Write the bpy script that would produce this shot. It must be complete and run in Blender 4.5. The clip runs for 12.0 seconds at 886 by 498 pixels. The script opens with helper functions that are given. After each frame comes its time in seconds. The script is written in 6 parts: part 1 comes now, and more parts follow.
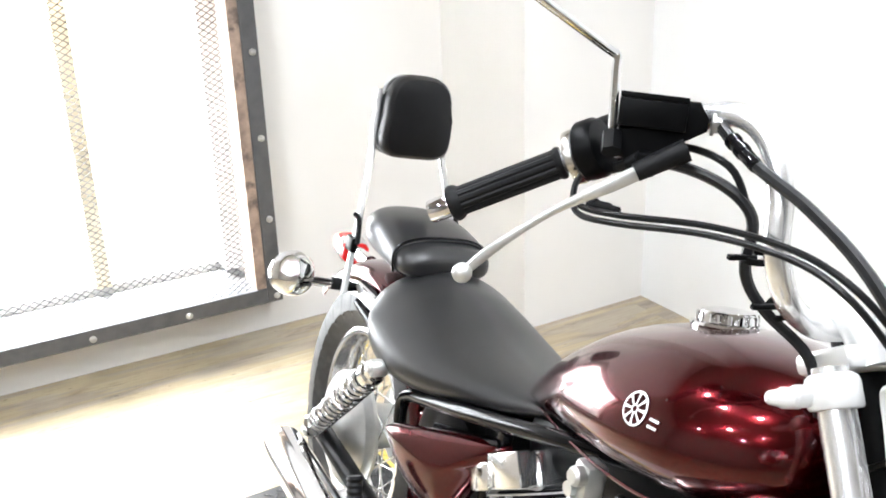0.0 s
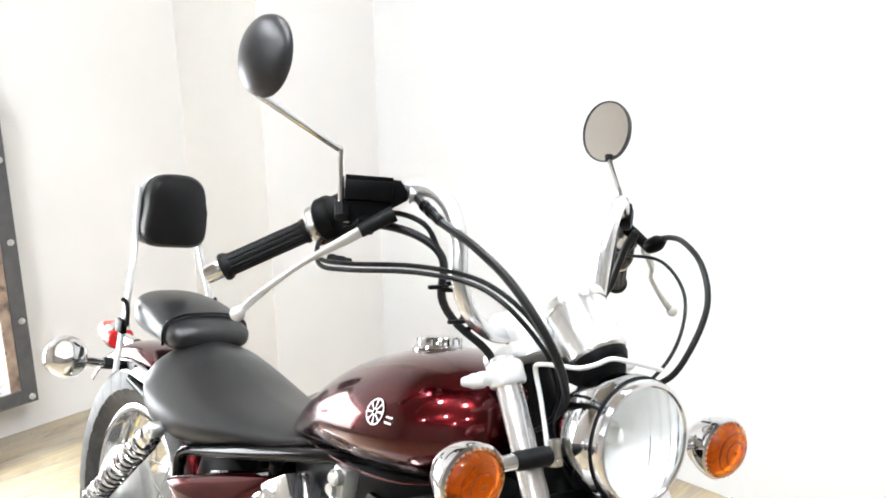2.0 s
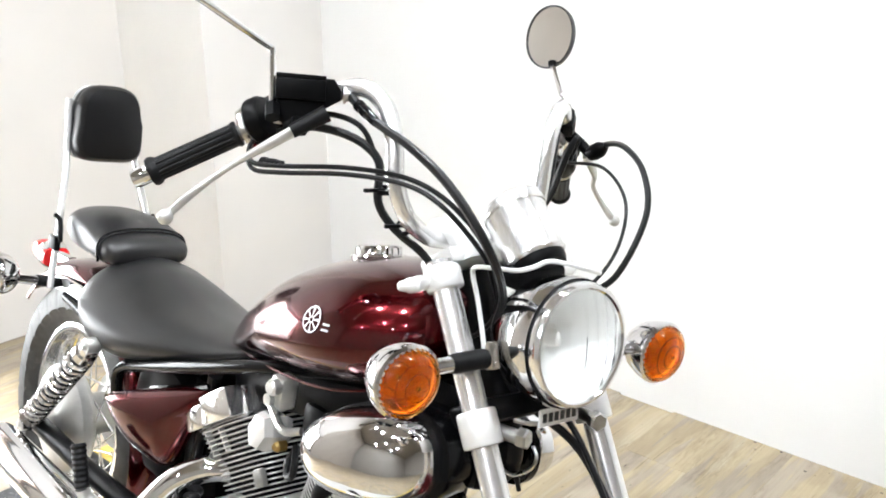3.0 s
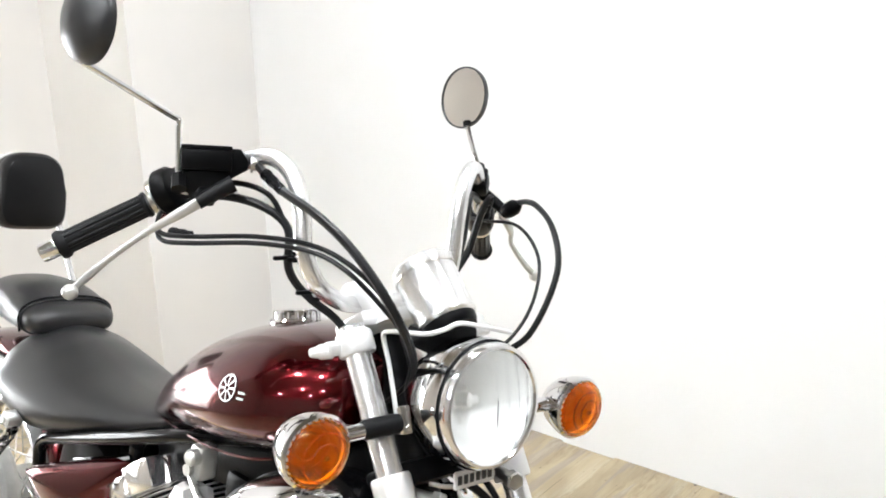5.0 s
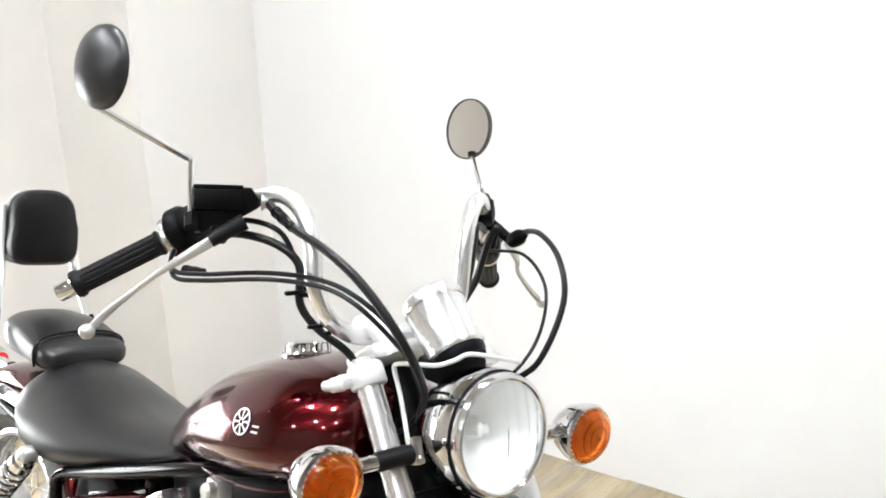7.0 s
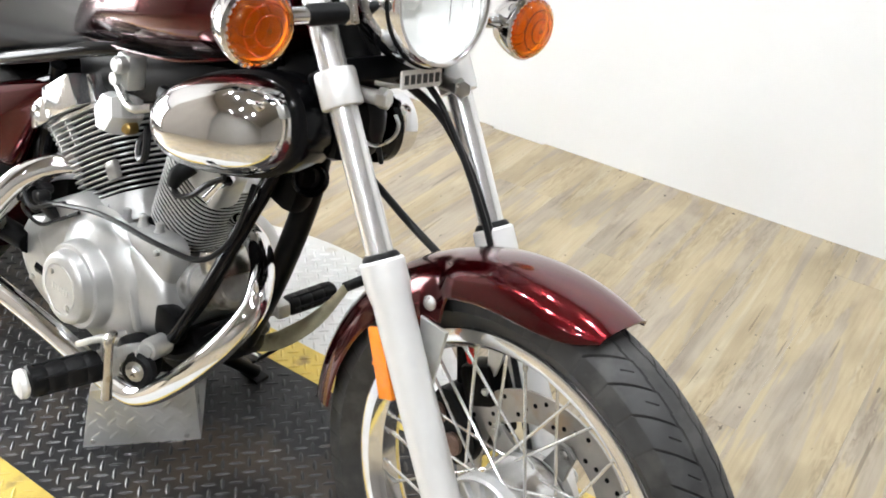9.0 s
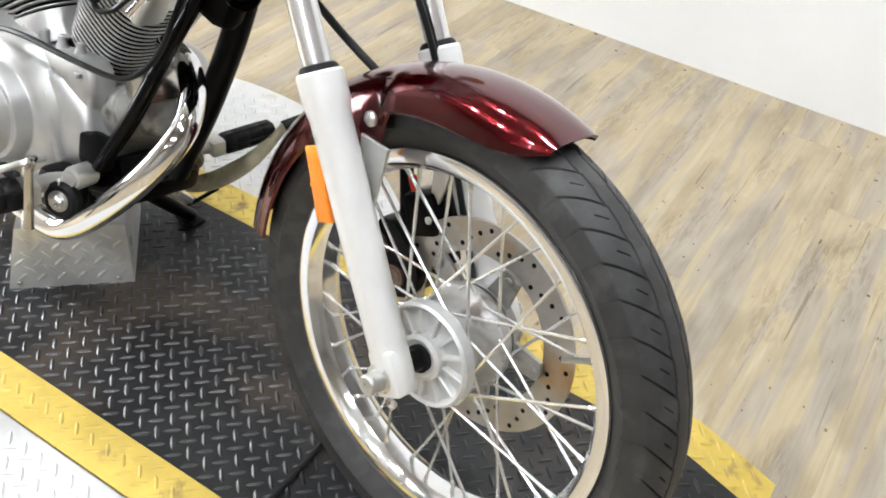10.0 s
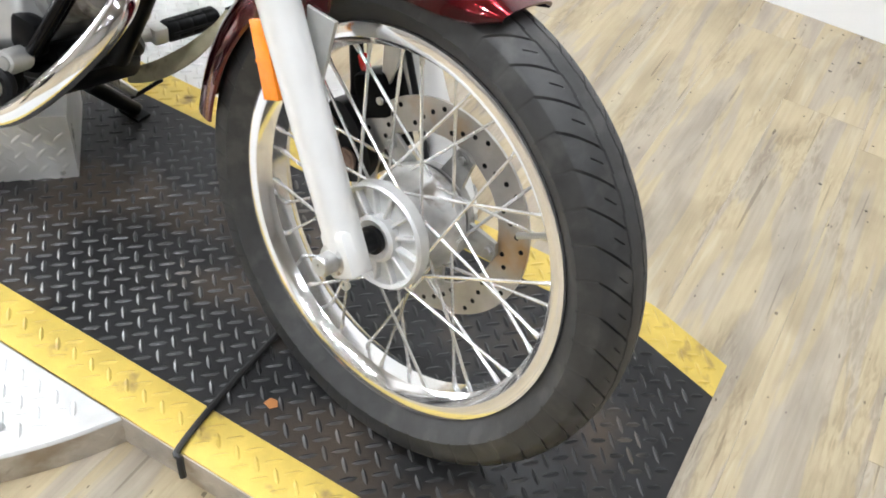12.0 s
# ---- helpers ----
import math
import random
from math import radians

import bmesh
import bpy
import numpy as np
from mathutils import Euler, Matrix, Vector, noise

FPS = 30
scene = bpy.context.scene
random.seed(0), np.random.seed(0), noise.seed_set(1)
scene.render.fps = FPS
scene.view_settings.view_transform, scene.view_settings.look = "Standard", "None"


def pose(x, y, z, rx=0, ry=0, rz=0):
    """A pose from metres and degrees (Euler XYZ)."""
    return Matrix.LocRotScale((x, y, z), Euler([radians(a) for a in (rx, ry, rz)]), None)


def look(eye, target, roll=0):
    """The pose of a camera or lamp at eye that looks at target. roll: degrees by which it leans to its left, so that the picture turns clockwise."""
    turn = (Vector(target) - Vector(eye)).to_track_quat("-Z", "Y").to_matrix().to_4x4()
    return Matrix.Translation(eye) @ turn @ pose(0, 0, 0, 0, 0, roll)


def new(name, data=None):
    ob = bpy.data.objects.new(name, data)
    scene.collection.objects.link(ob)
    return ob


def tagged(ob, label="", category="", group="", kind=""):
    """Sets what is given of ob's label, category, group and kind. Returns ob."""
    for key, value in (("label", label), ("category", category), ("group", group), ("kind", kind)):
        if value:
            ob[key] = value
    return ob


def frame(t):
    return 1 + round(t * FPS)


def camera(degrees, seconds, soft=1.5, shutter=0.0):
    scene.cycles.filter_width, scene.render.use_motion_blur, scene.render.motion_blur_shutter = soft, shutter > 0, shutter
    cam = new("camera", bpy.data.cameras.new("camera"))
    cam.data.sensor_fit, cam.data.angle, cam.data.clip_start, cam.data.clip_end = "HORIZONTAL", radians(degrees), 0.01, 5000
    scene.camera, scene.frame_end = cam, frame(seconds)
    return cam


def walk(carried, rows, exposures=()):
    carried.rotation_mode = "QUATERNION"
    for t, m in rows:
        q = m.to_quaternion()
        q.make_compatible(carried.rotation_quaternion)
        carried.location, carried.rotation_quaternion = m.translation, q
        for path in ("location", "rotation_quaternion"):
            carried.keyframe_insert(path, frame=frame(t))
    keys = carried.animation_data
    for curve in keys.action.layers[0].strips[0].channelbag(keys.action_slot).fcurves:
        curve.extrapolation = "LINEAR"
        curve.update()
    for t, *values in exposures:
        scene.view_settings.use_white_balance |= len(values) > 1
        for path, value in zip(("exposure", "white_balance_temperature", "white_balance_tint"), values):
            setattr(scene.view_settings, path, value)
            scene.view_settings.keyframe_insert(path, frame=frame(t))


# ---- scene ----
cam = camera(50.4, 12.0, soft=1.8)
PATH = [
    (0, (0.113, -0.483, 1.329), (-1.593, 0.275, 0.613), -1.9),
    (0.5, (0.27, -0.447, 1.362), (-1.487, 0.252, 0.709), -6.0),
    (1, (0.316, -0.566, 1.384), (-1.337, 0.415, 0.833), -3.7),
    (1.5, (0.362, -0.651, 1.39), (-1.199, 0.49, 0.88), -1.3),
    (2, (0.381, -0.654, 1.376), (-1.09, 0.594, 0.845), -0.9),
    (2.5, (0.38, -0.642, 1.348), (-1.037, 0.623, 0.721), -0.1),
    (3, (0.383, -0.628, 1.335), (-0.99, 0.662, 0.663), -0.2),
    (3.2, (0.387, -0.618, 1.328), (-0.972, 0.692, 0.668), -0.4),
    (4.8, (0.42, -0.596, 1.348), (-0.905, 0.779, 0.752), -1.3),
    (5, (0.423, -0.59, 1.359), (-0.903, 0.79, 0.777), -1.1),
    (5.5, (0.435, -0.594, 1.374), (-0.896, 0.804, 0.85), -2.2),
    (6, (0.439, -0.595, 1.385), (-0.89, 0.81, 0.874), -2.0),
    (6.5, (0.435, -0.596, 1.377), (-0.918, 0.79, 0.877), -2.0),
    (6.7, (0.436, -0.599, 1.387), (-0.916, 0.785, 0.881), -2.3),
    (8.3, (0.416, -0.623, 1.264), (-0.767, 0.734, 0.393), 0.3),
    (8.5, (0.416, -0.629, 1.247), (-0.729, 0.718, 0.312), 1.2),
    (8.6, (0.414, -0.625, 1.235), (-0.714, 0.716, 0.271), 2.0),
    (9, (0.414, -0.623, 1.194), (-0.627, 0.695, 0.108), 3.7),
    (9.5, (0.415, -0.617, 1.145), (-0.527, 0.68, -0.051), 5.1),
    (10, (0.421, -0.616, 1.106), (-0.427, 0.668, -0.171), 7.1),
    (10.5, (0.437, -0.625, 1.07), (-0.319, 0.634, -0.288), 9.4),
    (11, (0.448, -0.63, 1.037), (-0.206, 0.625, -0.377), 10.8),
    (11.5, (0.452, -0.637, 1.03), (-0.159, 0.622, -0.399), 12.3),
    (12, (0.436, -0.621, 1.065), (-0.256, 0.627, -0.336), 9.2),
]
EXPOSURE = [(0, 0.18, 6270, 10), (1.5, 0.13, 6300, 10), (3.2, 0.04, 6360, 10), (5, -0.03, 6420, 10), (8.3, -0.05, 6420, 10), (10, -0.02, 6380, 10), (12, 0.03, 6280, 10)]
walk(cam, [(t, look(eye, target, roll)) for t, eye, target, roll in PATH], EXPOSURE)

LEAN, STEER, RAKE, TRAIL = 12.89, -7.26, 32.0, 0.119

# ---- light ----
world = bpy.data.worlds.new("world")
scene.world = world
world.use_nodes = True
wn = world.node_tree.nodes
sky = wn.new("ShaderNodeTexSky")
sky.sky_type, sky.sun_disc, sky.sun_elevation, sky.sun_rotation = "NISHITA", False, radians(40), radians(250)
world.node_tree.links.new(sky.outputs[0], wn["Background"].inputs[0])
wn["Background"].inputs[1].default_value = 0.15


def area_lamp(name, m, w, h, watts, colour=(1, 1, 1)):
    data = bpy.data.lights.new(name, "AREA")
    data.shape, data.size, data.size_y, data.energy, data.color = "RECTANGLE", w, h, watts, colour
    ob = new(name, data)
    ob.matrix_world = m
    return ob


# ---- materials ----
def mat(name, colour, rough=0.5, metal=0.0, coat=0.0, spec=0.5, vary=0.0, scale=40.0, bump=0.0, bump_scale=200.0, rough_vary=0.0, dirt=None, dirt_scale=6.0, dirt_at=0.6, random=0.0):
    """A surface with colour variation at two scales, wear spots and fine relief."""
    m = bpy.data.materials.new(name)
    m.use_nodes = True
    nt = m.node_tree
    b = nt.nodes["Principled BSDF"]
    b.inputs["Base Color"].default_value = (*colour, 1)
    b.inputs["Roughness"].default_value = rough
    b.inputs["Metallic"].default_value = metal
    b.inputs["Specular IOR Level"].default_value = spec
    b.inputs["Coat Weight"].default_value = coat
    b.inputs["Coat Roughness"].default_value = 0.03
    tc = nt.nodes.new("ShaderNodeTexCoord")

    def noise_tex(s, detail=4.0):
        n = nt.nodes.new("ShaderNodeTexNoise")
        n.inputs["Scale"].default_value, n.inputs["Detail"].default_value = s, detail
        nt.links.new(tc.outputs["Object"], n.inputs["Vector"])
        return n.outputs["Fac"]

    def math_node(op, a, c):
        n = nt.nodes.new("ShaderNodeMath")
        n.operation = op
        for k, v in enumerate((a, c)):
            if isinstance(v, (int, float)):
                n.inputs[k].default_value = v
            else:
                nt.links.new(v, n.inputs[k])
        return n.outputs[0]

    def mix(f, a, c):
        n = nt.nodes.new("ShaderNodeMix")
        n.data_type = "RGBA"
        for k, v in ((0, f), (6, a), (7, c)):
            if isinstance(v, tuple):
                n.inputs[k].default_value = v
            elif isinstance(v, float):
                n.inputs[k].default_value = v
            else:
                nt.links.new(v, n.inputs[k])
        return n.outputs[2]

    out = None
    if vary:
        s = math_node("ADD", math_node("MULTIPLY", noise_tex(scale), 0.6), math_node("MULTIPLY", noise_tex(scale * 0.13), 0.4))
        if random:
            oi = nt.nodes.new("ShaderNodeObjectInfo")
            s = math_node("ADD", s, math_node("MULTIPLY", math_node("SUBTRACT", oi.outputs["Random"], 0.5), random))
        lo = tuple(max(0.0, c * (1 - vary)) for c in colour) + (1.0,)
        hi = tuple(min(1.0, c * (1 + vary)) for c in colour) + (1.0,)
        r = nt.nodes.new("ShaderNodeMapRange")
        r.inputs[1].default_value, r.inputs[2].default_value = 0.3, 0.7
        nt.links.new(s, r.inputs[0])
        out = mix(r.outputs[0], lo, hi)
    if dirt:
        r = nt.nodes.new("ShaderNodeMapRange")
        r.inputs[1].default_value, r.inputs[2].default_value = dirt_at, dirt_at + 0.12
        nt.links.new(noise_tex(dirt_scale, 8.0), r.inputs[0])
        out = mix(r.outputs[0], out if out is not None else (*colour, 1.0), (*dirt, 1.0))
    if out is not None:
        nt.links.new(out, b.inputs["Base Color"])
    if rough_vary:
        r = math_node("ADD", math_node("MULTIPLY", math_node("SUBTRACT", noise_tex(scale * 0.5), 0.5), rough_vary), rough)
        nt.links.new(r, b.inputs["Roughness"])
    if bump:
        n = nt.nodes.new("ShaderNodeBump")
        n.inputs["Strength"].default_value, n.inputs["Distance"].default_value = bump, 0.001
        nt.links.new(noise_tex(bump_scale, 3.0), n.inputs["Height"])
        nt.links.new(n.outputs[0], b.inputs["Normal"])
    return m


CHROME = mat("chrome", (0.78, 0.78, 0.79), 0.07, 1.0, rough_vary=0.06, scale=30)
DULL_CHROME = mat("worn chrome", (0.62, 0.6, 0.56), 0.22, 1.0, vary=0.15, scale=60, rough_vary=0.2, dirt=(0.3, 0.22, 0.13), dirt_scale=25, dirt_at=0.62)
HARD_CHROME = mat("hard chrome tube", (0.86, 0.86, 0.86), 0.24, 0.8, rough_vary=0.05, scale=40)
SPOKE = mat("bright spoke steel", (0.8, 0.8, 0.79), 0.25, 0.8, vary=0.1, scale=80, rough_vary=0.1)
RIM_CHROME = mat("rim chrome", (0.88, 0.88, 0.89), 0.12, 0.95, vary=0.05, scale=40, rough_vary=0.1)
HUB_ALLOY = mat("pale cast hub alloy", (0.592, 0.592, 0.584), 0.42, 0.35, vary=0.12, scale=60, bump=0.2, bump_scale=700, rough_vary=0.15, dirt=(0.45, 0.41, 0.35), dirt_scale=30, dirt_at=0.66)
HUB_BARREL = mat("dull hub casting", (0.45, 0.445, 0.43), 0.48, 0.55, vary=0.22, scale=50, bump=0.2, bump_scale=700, rough_vary=0.2, dirt=(0.16, 0.14, 0.12), dirt_scale=24, dirt_at=0.56)
POLISHED = mat("polished alloy", (0.8, 0.8, 0.79), 0.24, 0.6, vary=0.05, scale=40, rough_vary=0.1)
STEEL = mat("zinc steel", (0.55, 0.55, 0.54), 0.3, 1.0, vary=0.2, scale=90, rough_vary=0.2)
ALLOY = mat("cast alloy", (0.6, 0.6, 0.58), 0.38, 0.75, vary=0.12, scale=50, bump=0.15, bump_scale=700, rough_vary=0.15)
ENGINE = mat("engine paint", (0.45, 0.45, 0.44), 0.36, 0.55, vary=0.14, scale=30, bump=0.1, bump_scale=900, rough_vary=0.15, dirt=(0.22, 0.21, 0.19), dirt_scale=9, dirt_at=0.66)
SILVER = mat("silver paint", (0.74, 0.74, 0.73), 0.36, 0.25, coat=0.4, vary=0.06, scale=25, rough_vary=0.1)
BLACK = mat("satin black", (0.003, 0.003, 0.0033), 0.36, 0.0, spec=0.09, vary=0.3, scale=60, bump=0.06, bump_scale=600)
GLOSS_BLACK = mat("gloss black", (0.003, 0.003, 0.0035), 0.14, 0.0, spec=0.17, vary=0.2, scale=20)
RUBBER = mat("rubber", (0.006, 0.006, 0.0065), 0.5, 0.0, spec=0.16, vary=0.3, scale=70, bump=0.12, bump_scale=900)
TYRE = mat("tyre rubber", (0.031, 0.0308, 0.0308), 0.5, 0.0, spec=0.34, vary=0.35, scale=45, bump=0.15, bump_scale=800, dirt=(0.05, 0.049, 0.047), dirt_scale=26, dirt_at=0.53)
CABLE = mat("cable sheath", (0.008, 0.008, 0.0085), 0.36, 0.0, spec=0.25, vary=0.2, scale=50)
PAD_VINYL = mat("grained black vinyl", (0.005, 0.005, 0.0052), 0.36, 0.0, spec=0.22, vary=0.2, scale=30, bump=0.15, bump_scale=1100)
VINYL = mat("black vinyl", (0.012, 0.012, 0.0125), 0.34, 0.0, spec=0.55, vary=0.2, scale=30, bump=0.1, bump_scale=1400, rough_vary=0.08)
ORANGE = mat("reflector", (0.9, 0.25, 0.01), 0.25, 0.0, coat=0.3, vary=0.15, scale=120, bump=0.3, bump_scale=1500)
RED = mat("red plastic", (0.75, 0.03, 0.03), 0.2, 0.0, coat=0.5)
WHITE_DECAL = mat("white decal", (0.75, 0.75, 0.74), 0.3)
DARK_MARK = mat("dark mark", (0.03, 0.03, 0.035), 0.4)


def candy(name):
    """Burgundy candy paint: fine flake in a dark red metallic base under clear coat."""
    m = bpy.data.materials.new(name)
    m.use_nodes = True
    nt = m.node_tree
    b = nt.nodes["Principled BSDF"]
    b.inputs["Roughness"].default_value, b.inputs["Metallic"].default_value = 0.2, 0.88
    b.inputs["Coat Weight"].default_value, b.inputs["Coat Roughness"].default_value = 0.8, 0.01
    b.inputs["Coat IOR"].default_value = 1.5
    tc = nt.nodes.new("ShaderNodeTexCoord")
    n = nt.nodes.new("ShaderNodeTexNoise")
    n.inputs["Scale"].default_value, n.inputs["Detail"].default_value = 2200, 1
    nt.links.new(tc.outputs["Object"], n.inputs["Vector"])
    r = nt.nodes.new("ShaderNodeValToRGB")
    r.color_ramp.elements[0].position, r.color_ramp.elements[1].position = 0.35, 0.7
    r.color_ramp.elements[0].color, r.color_ramp.elements[1].color = (0.026, 0.0003, 0.0009, 1), (0.125, 0.001, 0.004, 1)
    nt.links.new(n.outputs["Fac"], r.inputs[0])
    nt.links.new(r.outputs[0], b.inputs["Base Color"])
    return m


PAINT = candy("burgundy candy paint")


def glass_mat(name, colour=(1, 1, 1), rough=0.02):
    m = bpy.data.materials.new(name)
    m.use_nodes = True
    b = m.node_tree.nodes["Principled BSDF"]
    b.inputs["Base Color"].default_value = (*colour, 1)
    b.inputs["Transmission Weight"].default_value = 1.0
    b.inputs["Roughness"].default_value, b.inputs["IOR"].default_value = rough, 1.45
    return m


GLASS = glass_mat("lens glass", (0.97, 0.98, 0.97), 0.08)
AMBER = glass_mat("amber lens", (1.0, 0.4, 0.016), 0.12)
INDICATOR_DISH = mat("white reflector dish", (0.95, 0.94, 0.92), 0.4, 0.0, vary=0.05, scale=60)
BOWL = mat("bright reflector", (0.92, 0.92, 0.91), 0.42, 0.2, vary=0.05, scale=60)
MIRROR_SHELL = mat("satin black plastic", (0.018, 0.018, 0.019), 0.38, 0.0, spec=0.55, vary=0.2, scale=60, bump=0.05, bump_scale=900, rough_vary=0.1)
MIRROR = mat("mirror face", (0.86, 0.86, 0.85), 0.02, 1.0)
WALL = mat("white wall paint", (0.82, 0.82, 0.815), 0.75, vary=0.03, scale=3, bump=0.12, bump_scale=120)
CREAM = mat("cream wall paint", (0.82, 0.8, 0.772), 0.78, vary=0.04, scale=2.5, bump=0.12, bump_scale=120)
GREY_WALL = mat("beige wall paint", (0.5, 0.46, 0.41), 0.8, vary=0.06, scale=2, bump=0.1, bump_scale=120)
# chosen to put darker tones into the chrome's reflections
REFLECTED_TAUPE = mat("taupe for chrome reflections", (0.36, 0.34, 0.315), 0.8, vary=0.06, scale=2, bump=0.1, bump_scale=120)
CEILING = mat("ceiling boards", (0.3, 0.272, 0.235), 0.85, vary=0.02, scale=3)
FRAME_STEEL = mat("painted angle iron", (0.085, 0.085, 0.088), 0.5, 0.2, vary=0.25, scale=25, bump=0.15, bump_scale=300, dirt=(0.14, 0.09, 0.06), dirt_scale=14, dirt_at=0.68)
RUSTY = mat("rusty edge strip", (0.3, 0.22, 0.17), 0.75, 0.1, vary=0.45, scale=30, bump=0.3, bump_scale=200, dirt=(0.1, 0.075, 0.06), dirt_scale=18, dirt_at=0.58)
PLATE = mat("bright tread plate", (0.6, 0.6, 0.59), 0.4, 0.35, vary=0.1, scale=35, rough_vary=0.2, dirt=(0.42, 0.38, 0.31), dirt_scale=16, dirt_at=0.66)
RIM_PLATE = mat("dusty tread plate", (0.44, 0.4, 0.34), 0.45, 0.25, vary=0.25, scale=25, rough_vary=0.2, dirt=(0.3, 0.24, 0.17), dirt_scale=10, dirt_at=0.52)
BLOCK_PLATE = mat("new tread plate", (0.74, 0.74, 0.73), 0.3, 0.4, vary=0.08, scale=35, rough_vary=0.15)
BLACK_PLATE = mat("black painted tread plate", (0.017, 0.017, 0.0175), 0.45, 0.0, spec=0.3, vary=0.4, scale=26, bump=0.2, bump_scale=350, rough_vary=0.2, dirt=(0.06, 0.046, 0.034), dirt_scale=4, dirt_at=0.5)
WORN_TREAD = mat("worn black tread lugs", (0.02, 0.02, 0.021), 0.36, 0.1, vary=0.5, scale=22, rough_vary=0.2, dirt=(0.1, 0.085, 0.07), dirt_scale=7, dirt_at=0.58)
YELLOW = mat("yellow painted tread plate", (0.58, 0.425, 0.085), 0.5, 0.0, vary=0.16, scale=30, bump=0.2, bump_scale=350, dirt=(0.26, 0.18, 0.06), dirt_scale=20, dirt_at=0.59)


def wood_mat():
    m = bpy.data.materials.new("oak vinyl plank")
    m.use_nodes = True
    nt = m.node_tree
    L = nt.links.new
    b = nt.nodes["Principled BSDF"]
    b.inputs["Roughness"].default_value = 0.34
    tc = nt.nodes.new("ShaderNodeTexCoord")
    oi = nt.nodes.new("ShaderNodeObjectInfo")
    off = nt.nodes.new("ShaderNodeVectorMath")
    off.operation = "MULTIPLY_ADD"
    cmb = nt.nodes.new("ShaderNodeCombineXYZ")
    for k in range(3):
        L(oi.outputs["Random"], cmb.inputs[k])
    L(cmb.outputs[0], off.inputs[0])
    off.inputs[1].default_value = (37.0, 53.0, 0.0)
    L(tc.outputs["Object"], off.inputs[2])

    def noise_tex(sx, sy, scale, detail=6.0, distort=0.0):
        mp = nt.nodes.new("ShaderNodeMapping")
        mp.inputs["Scale"].default_value = (sx, sy, 1)
        L(off.outputs[0], mp.inputs[0])
        n = nt.nodes.new("ShaderNodeTexNoise")
        n.inputs["Scale"].default_value, n.inputs["Detail"].default_value, n.inputs["Distortion"].default_value = scale, detail, distort
        L(mp.outputs[0], n.inputs["Vector"])
        return n.outputs["Fac"]

    def ramp(fac, stops):
        r = nt.nodes.new("ShaderNodeValToRGB")
        for k, (p, c) in enumerate(stops):
            e = r.color_ramp.elements[k] if k < 2 else r.color_ramp.elements.new(p)
            e.position, e.color = p, (*c, 1)
        L(fac, r.inputs[0])
        return r.outputs[0]

    def mixc(kind, fac, a, c):
        n = nt.nodes.new("ShaderNodeMix")
        n.data_type, n.blend_type = "RGBA", kind
        if isinstance(fac, float):
            n.inputs[0].default_value = fac
        else:
            L(fac, n.inputs[0])
        L(a, n.inputs[6])
        if isinstance(c, tuple):
            n.inputs[7].default_value = c
        else:
            L(c, n.inputs[7])
        return n.outputs[2]

    tan, pale, taupe, grey = (0.43, 0.352, 0.228), (0.46, 0.392, 0.276), (0.375, 0.32, 0.248), (0.335, 0.288, 0.232)
    base = ramp(noise_tex(0.95, 10.0, 1.5, 5, 0.6), [(0.36, grey), (0.64, pale), (0.41, taupe), (0.47, taupe), (0.5, tan), (0.6, tan)])
    tone = ramp(oi.outputs["Random"], [(0.0, (0.91, 0.91, 0.91)), (1.0, (0.99, 0.985, 0.98))])
    base = mixc("MULTIPLY", 1.0, base, tone)
    cloud = ramp(noise_tex(2.2, 6.0, 1.6, 6, 0.6), [(0.36, (0.74, 0.725, 0.71)), (0.56, (1.04, 1.04, 1.03))])
    base = mixc("MULTIPLY", 0.8, base, cloud)
    fine = ramp(noise_tex(3.0, 75.0, 2.0, 5, 0.5), [(0.32, (0.8, 0.79, 0.77)), (0.58, (1, 1, 1))])
    base = mixc("MULTIPLY", 0.55, base, fine)
    mask = ramp(noise_tex(1.3, 5.0, 1.9, 3, 0.4), [(0.5, (0, 0, 0)), (0.6, (1, 1, 1))])
    rough = ramp(noise_tex(7.0, 42.0, 2.6, 8, 1.2), [(0.38, (0.76, 0.74, 0.71)), (0.58, (1, 1, 1))])
    base = mixc("MULTIPLY", mask, base, rough)
    crack = ramp(noise_tex(2.2, 60.0, 1.3, 2, 0.3), [(0.68, (1, 1, 1)), (0.705, (0.55, 0.53, 0.5))])
    base = mixc("MULTIPLY", 0.8, base, crack)
    spots = ramp(noise_tex(16.0, 34.0, 2.0, 2), [(0.71, (1, 1, 1)), (0.74, (0.2, 0.18, 0.16))])
    base = mixc("MULTIPLY", 0.8, base, spots)
    L(base, b.inputs["Base Color"])
    bp = nt.nodes.new("ShaderNodeBump")
    bp.inputs["Strength"].default_value, bp.inputs["Distance"].default_value = 0.12, 0.001
    L(noise_tex(4.0, 90.0, 3.0, 3), bp.inputs["Height"])
    L(bp.outputs[0], b.inputs["Normal"])
    return m


WOOD = wood_mat()


def glow_mat(name, colour, strength):
    m = bpy.data.materials.new(name)
    m.use_nodes = True
    nt = m.node_tree
    e = nt.nodes.new("ShaderNodeEmission")
    e.inputs[0].default_value, e.inputs[1].default_value = (*colour, 1), strength
    nt.links.new(e.outputs[0], nt.nodes["Material Output"].inputs[0])
    return m


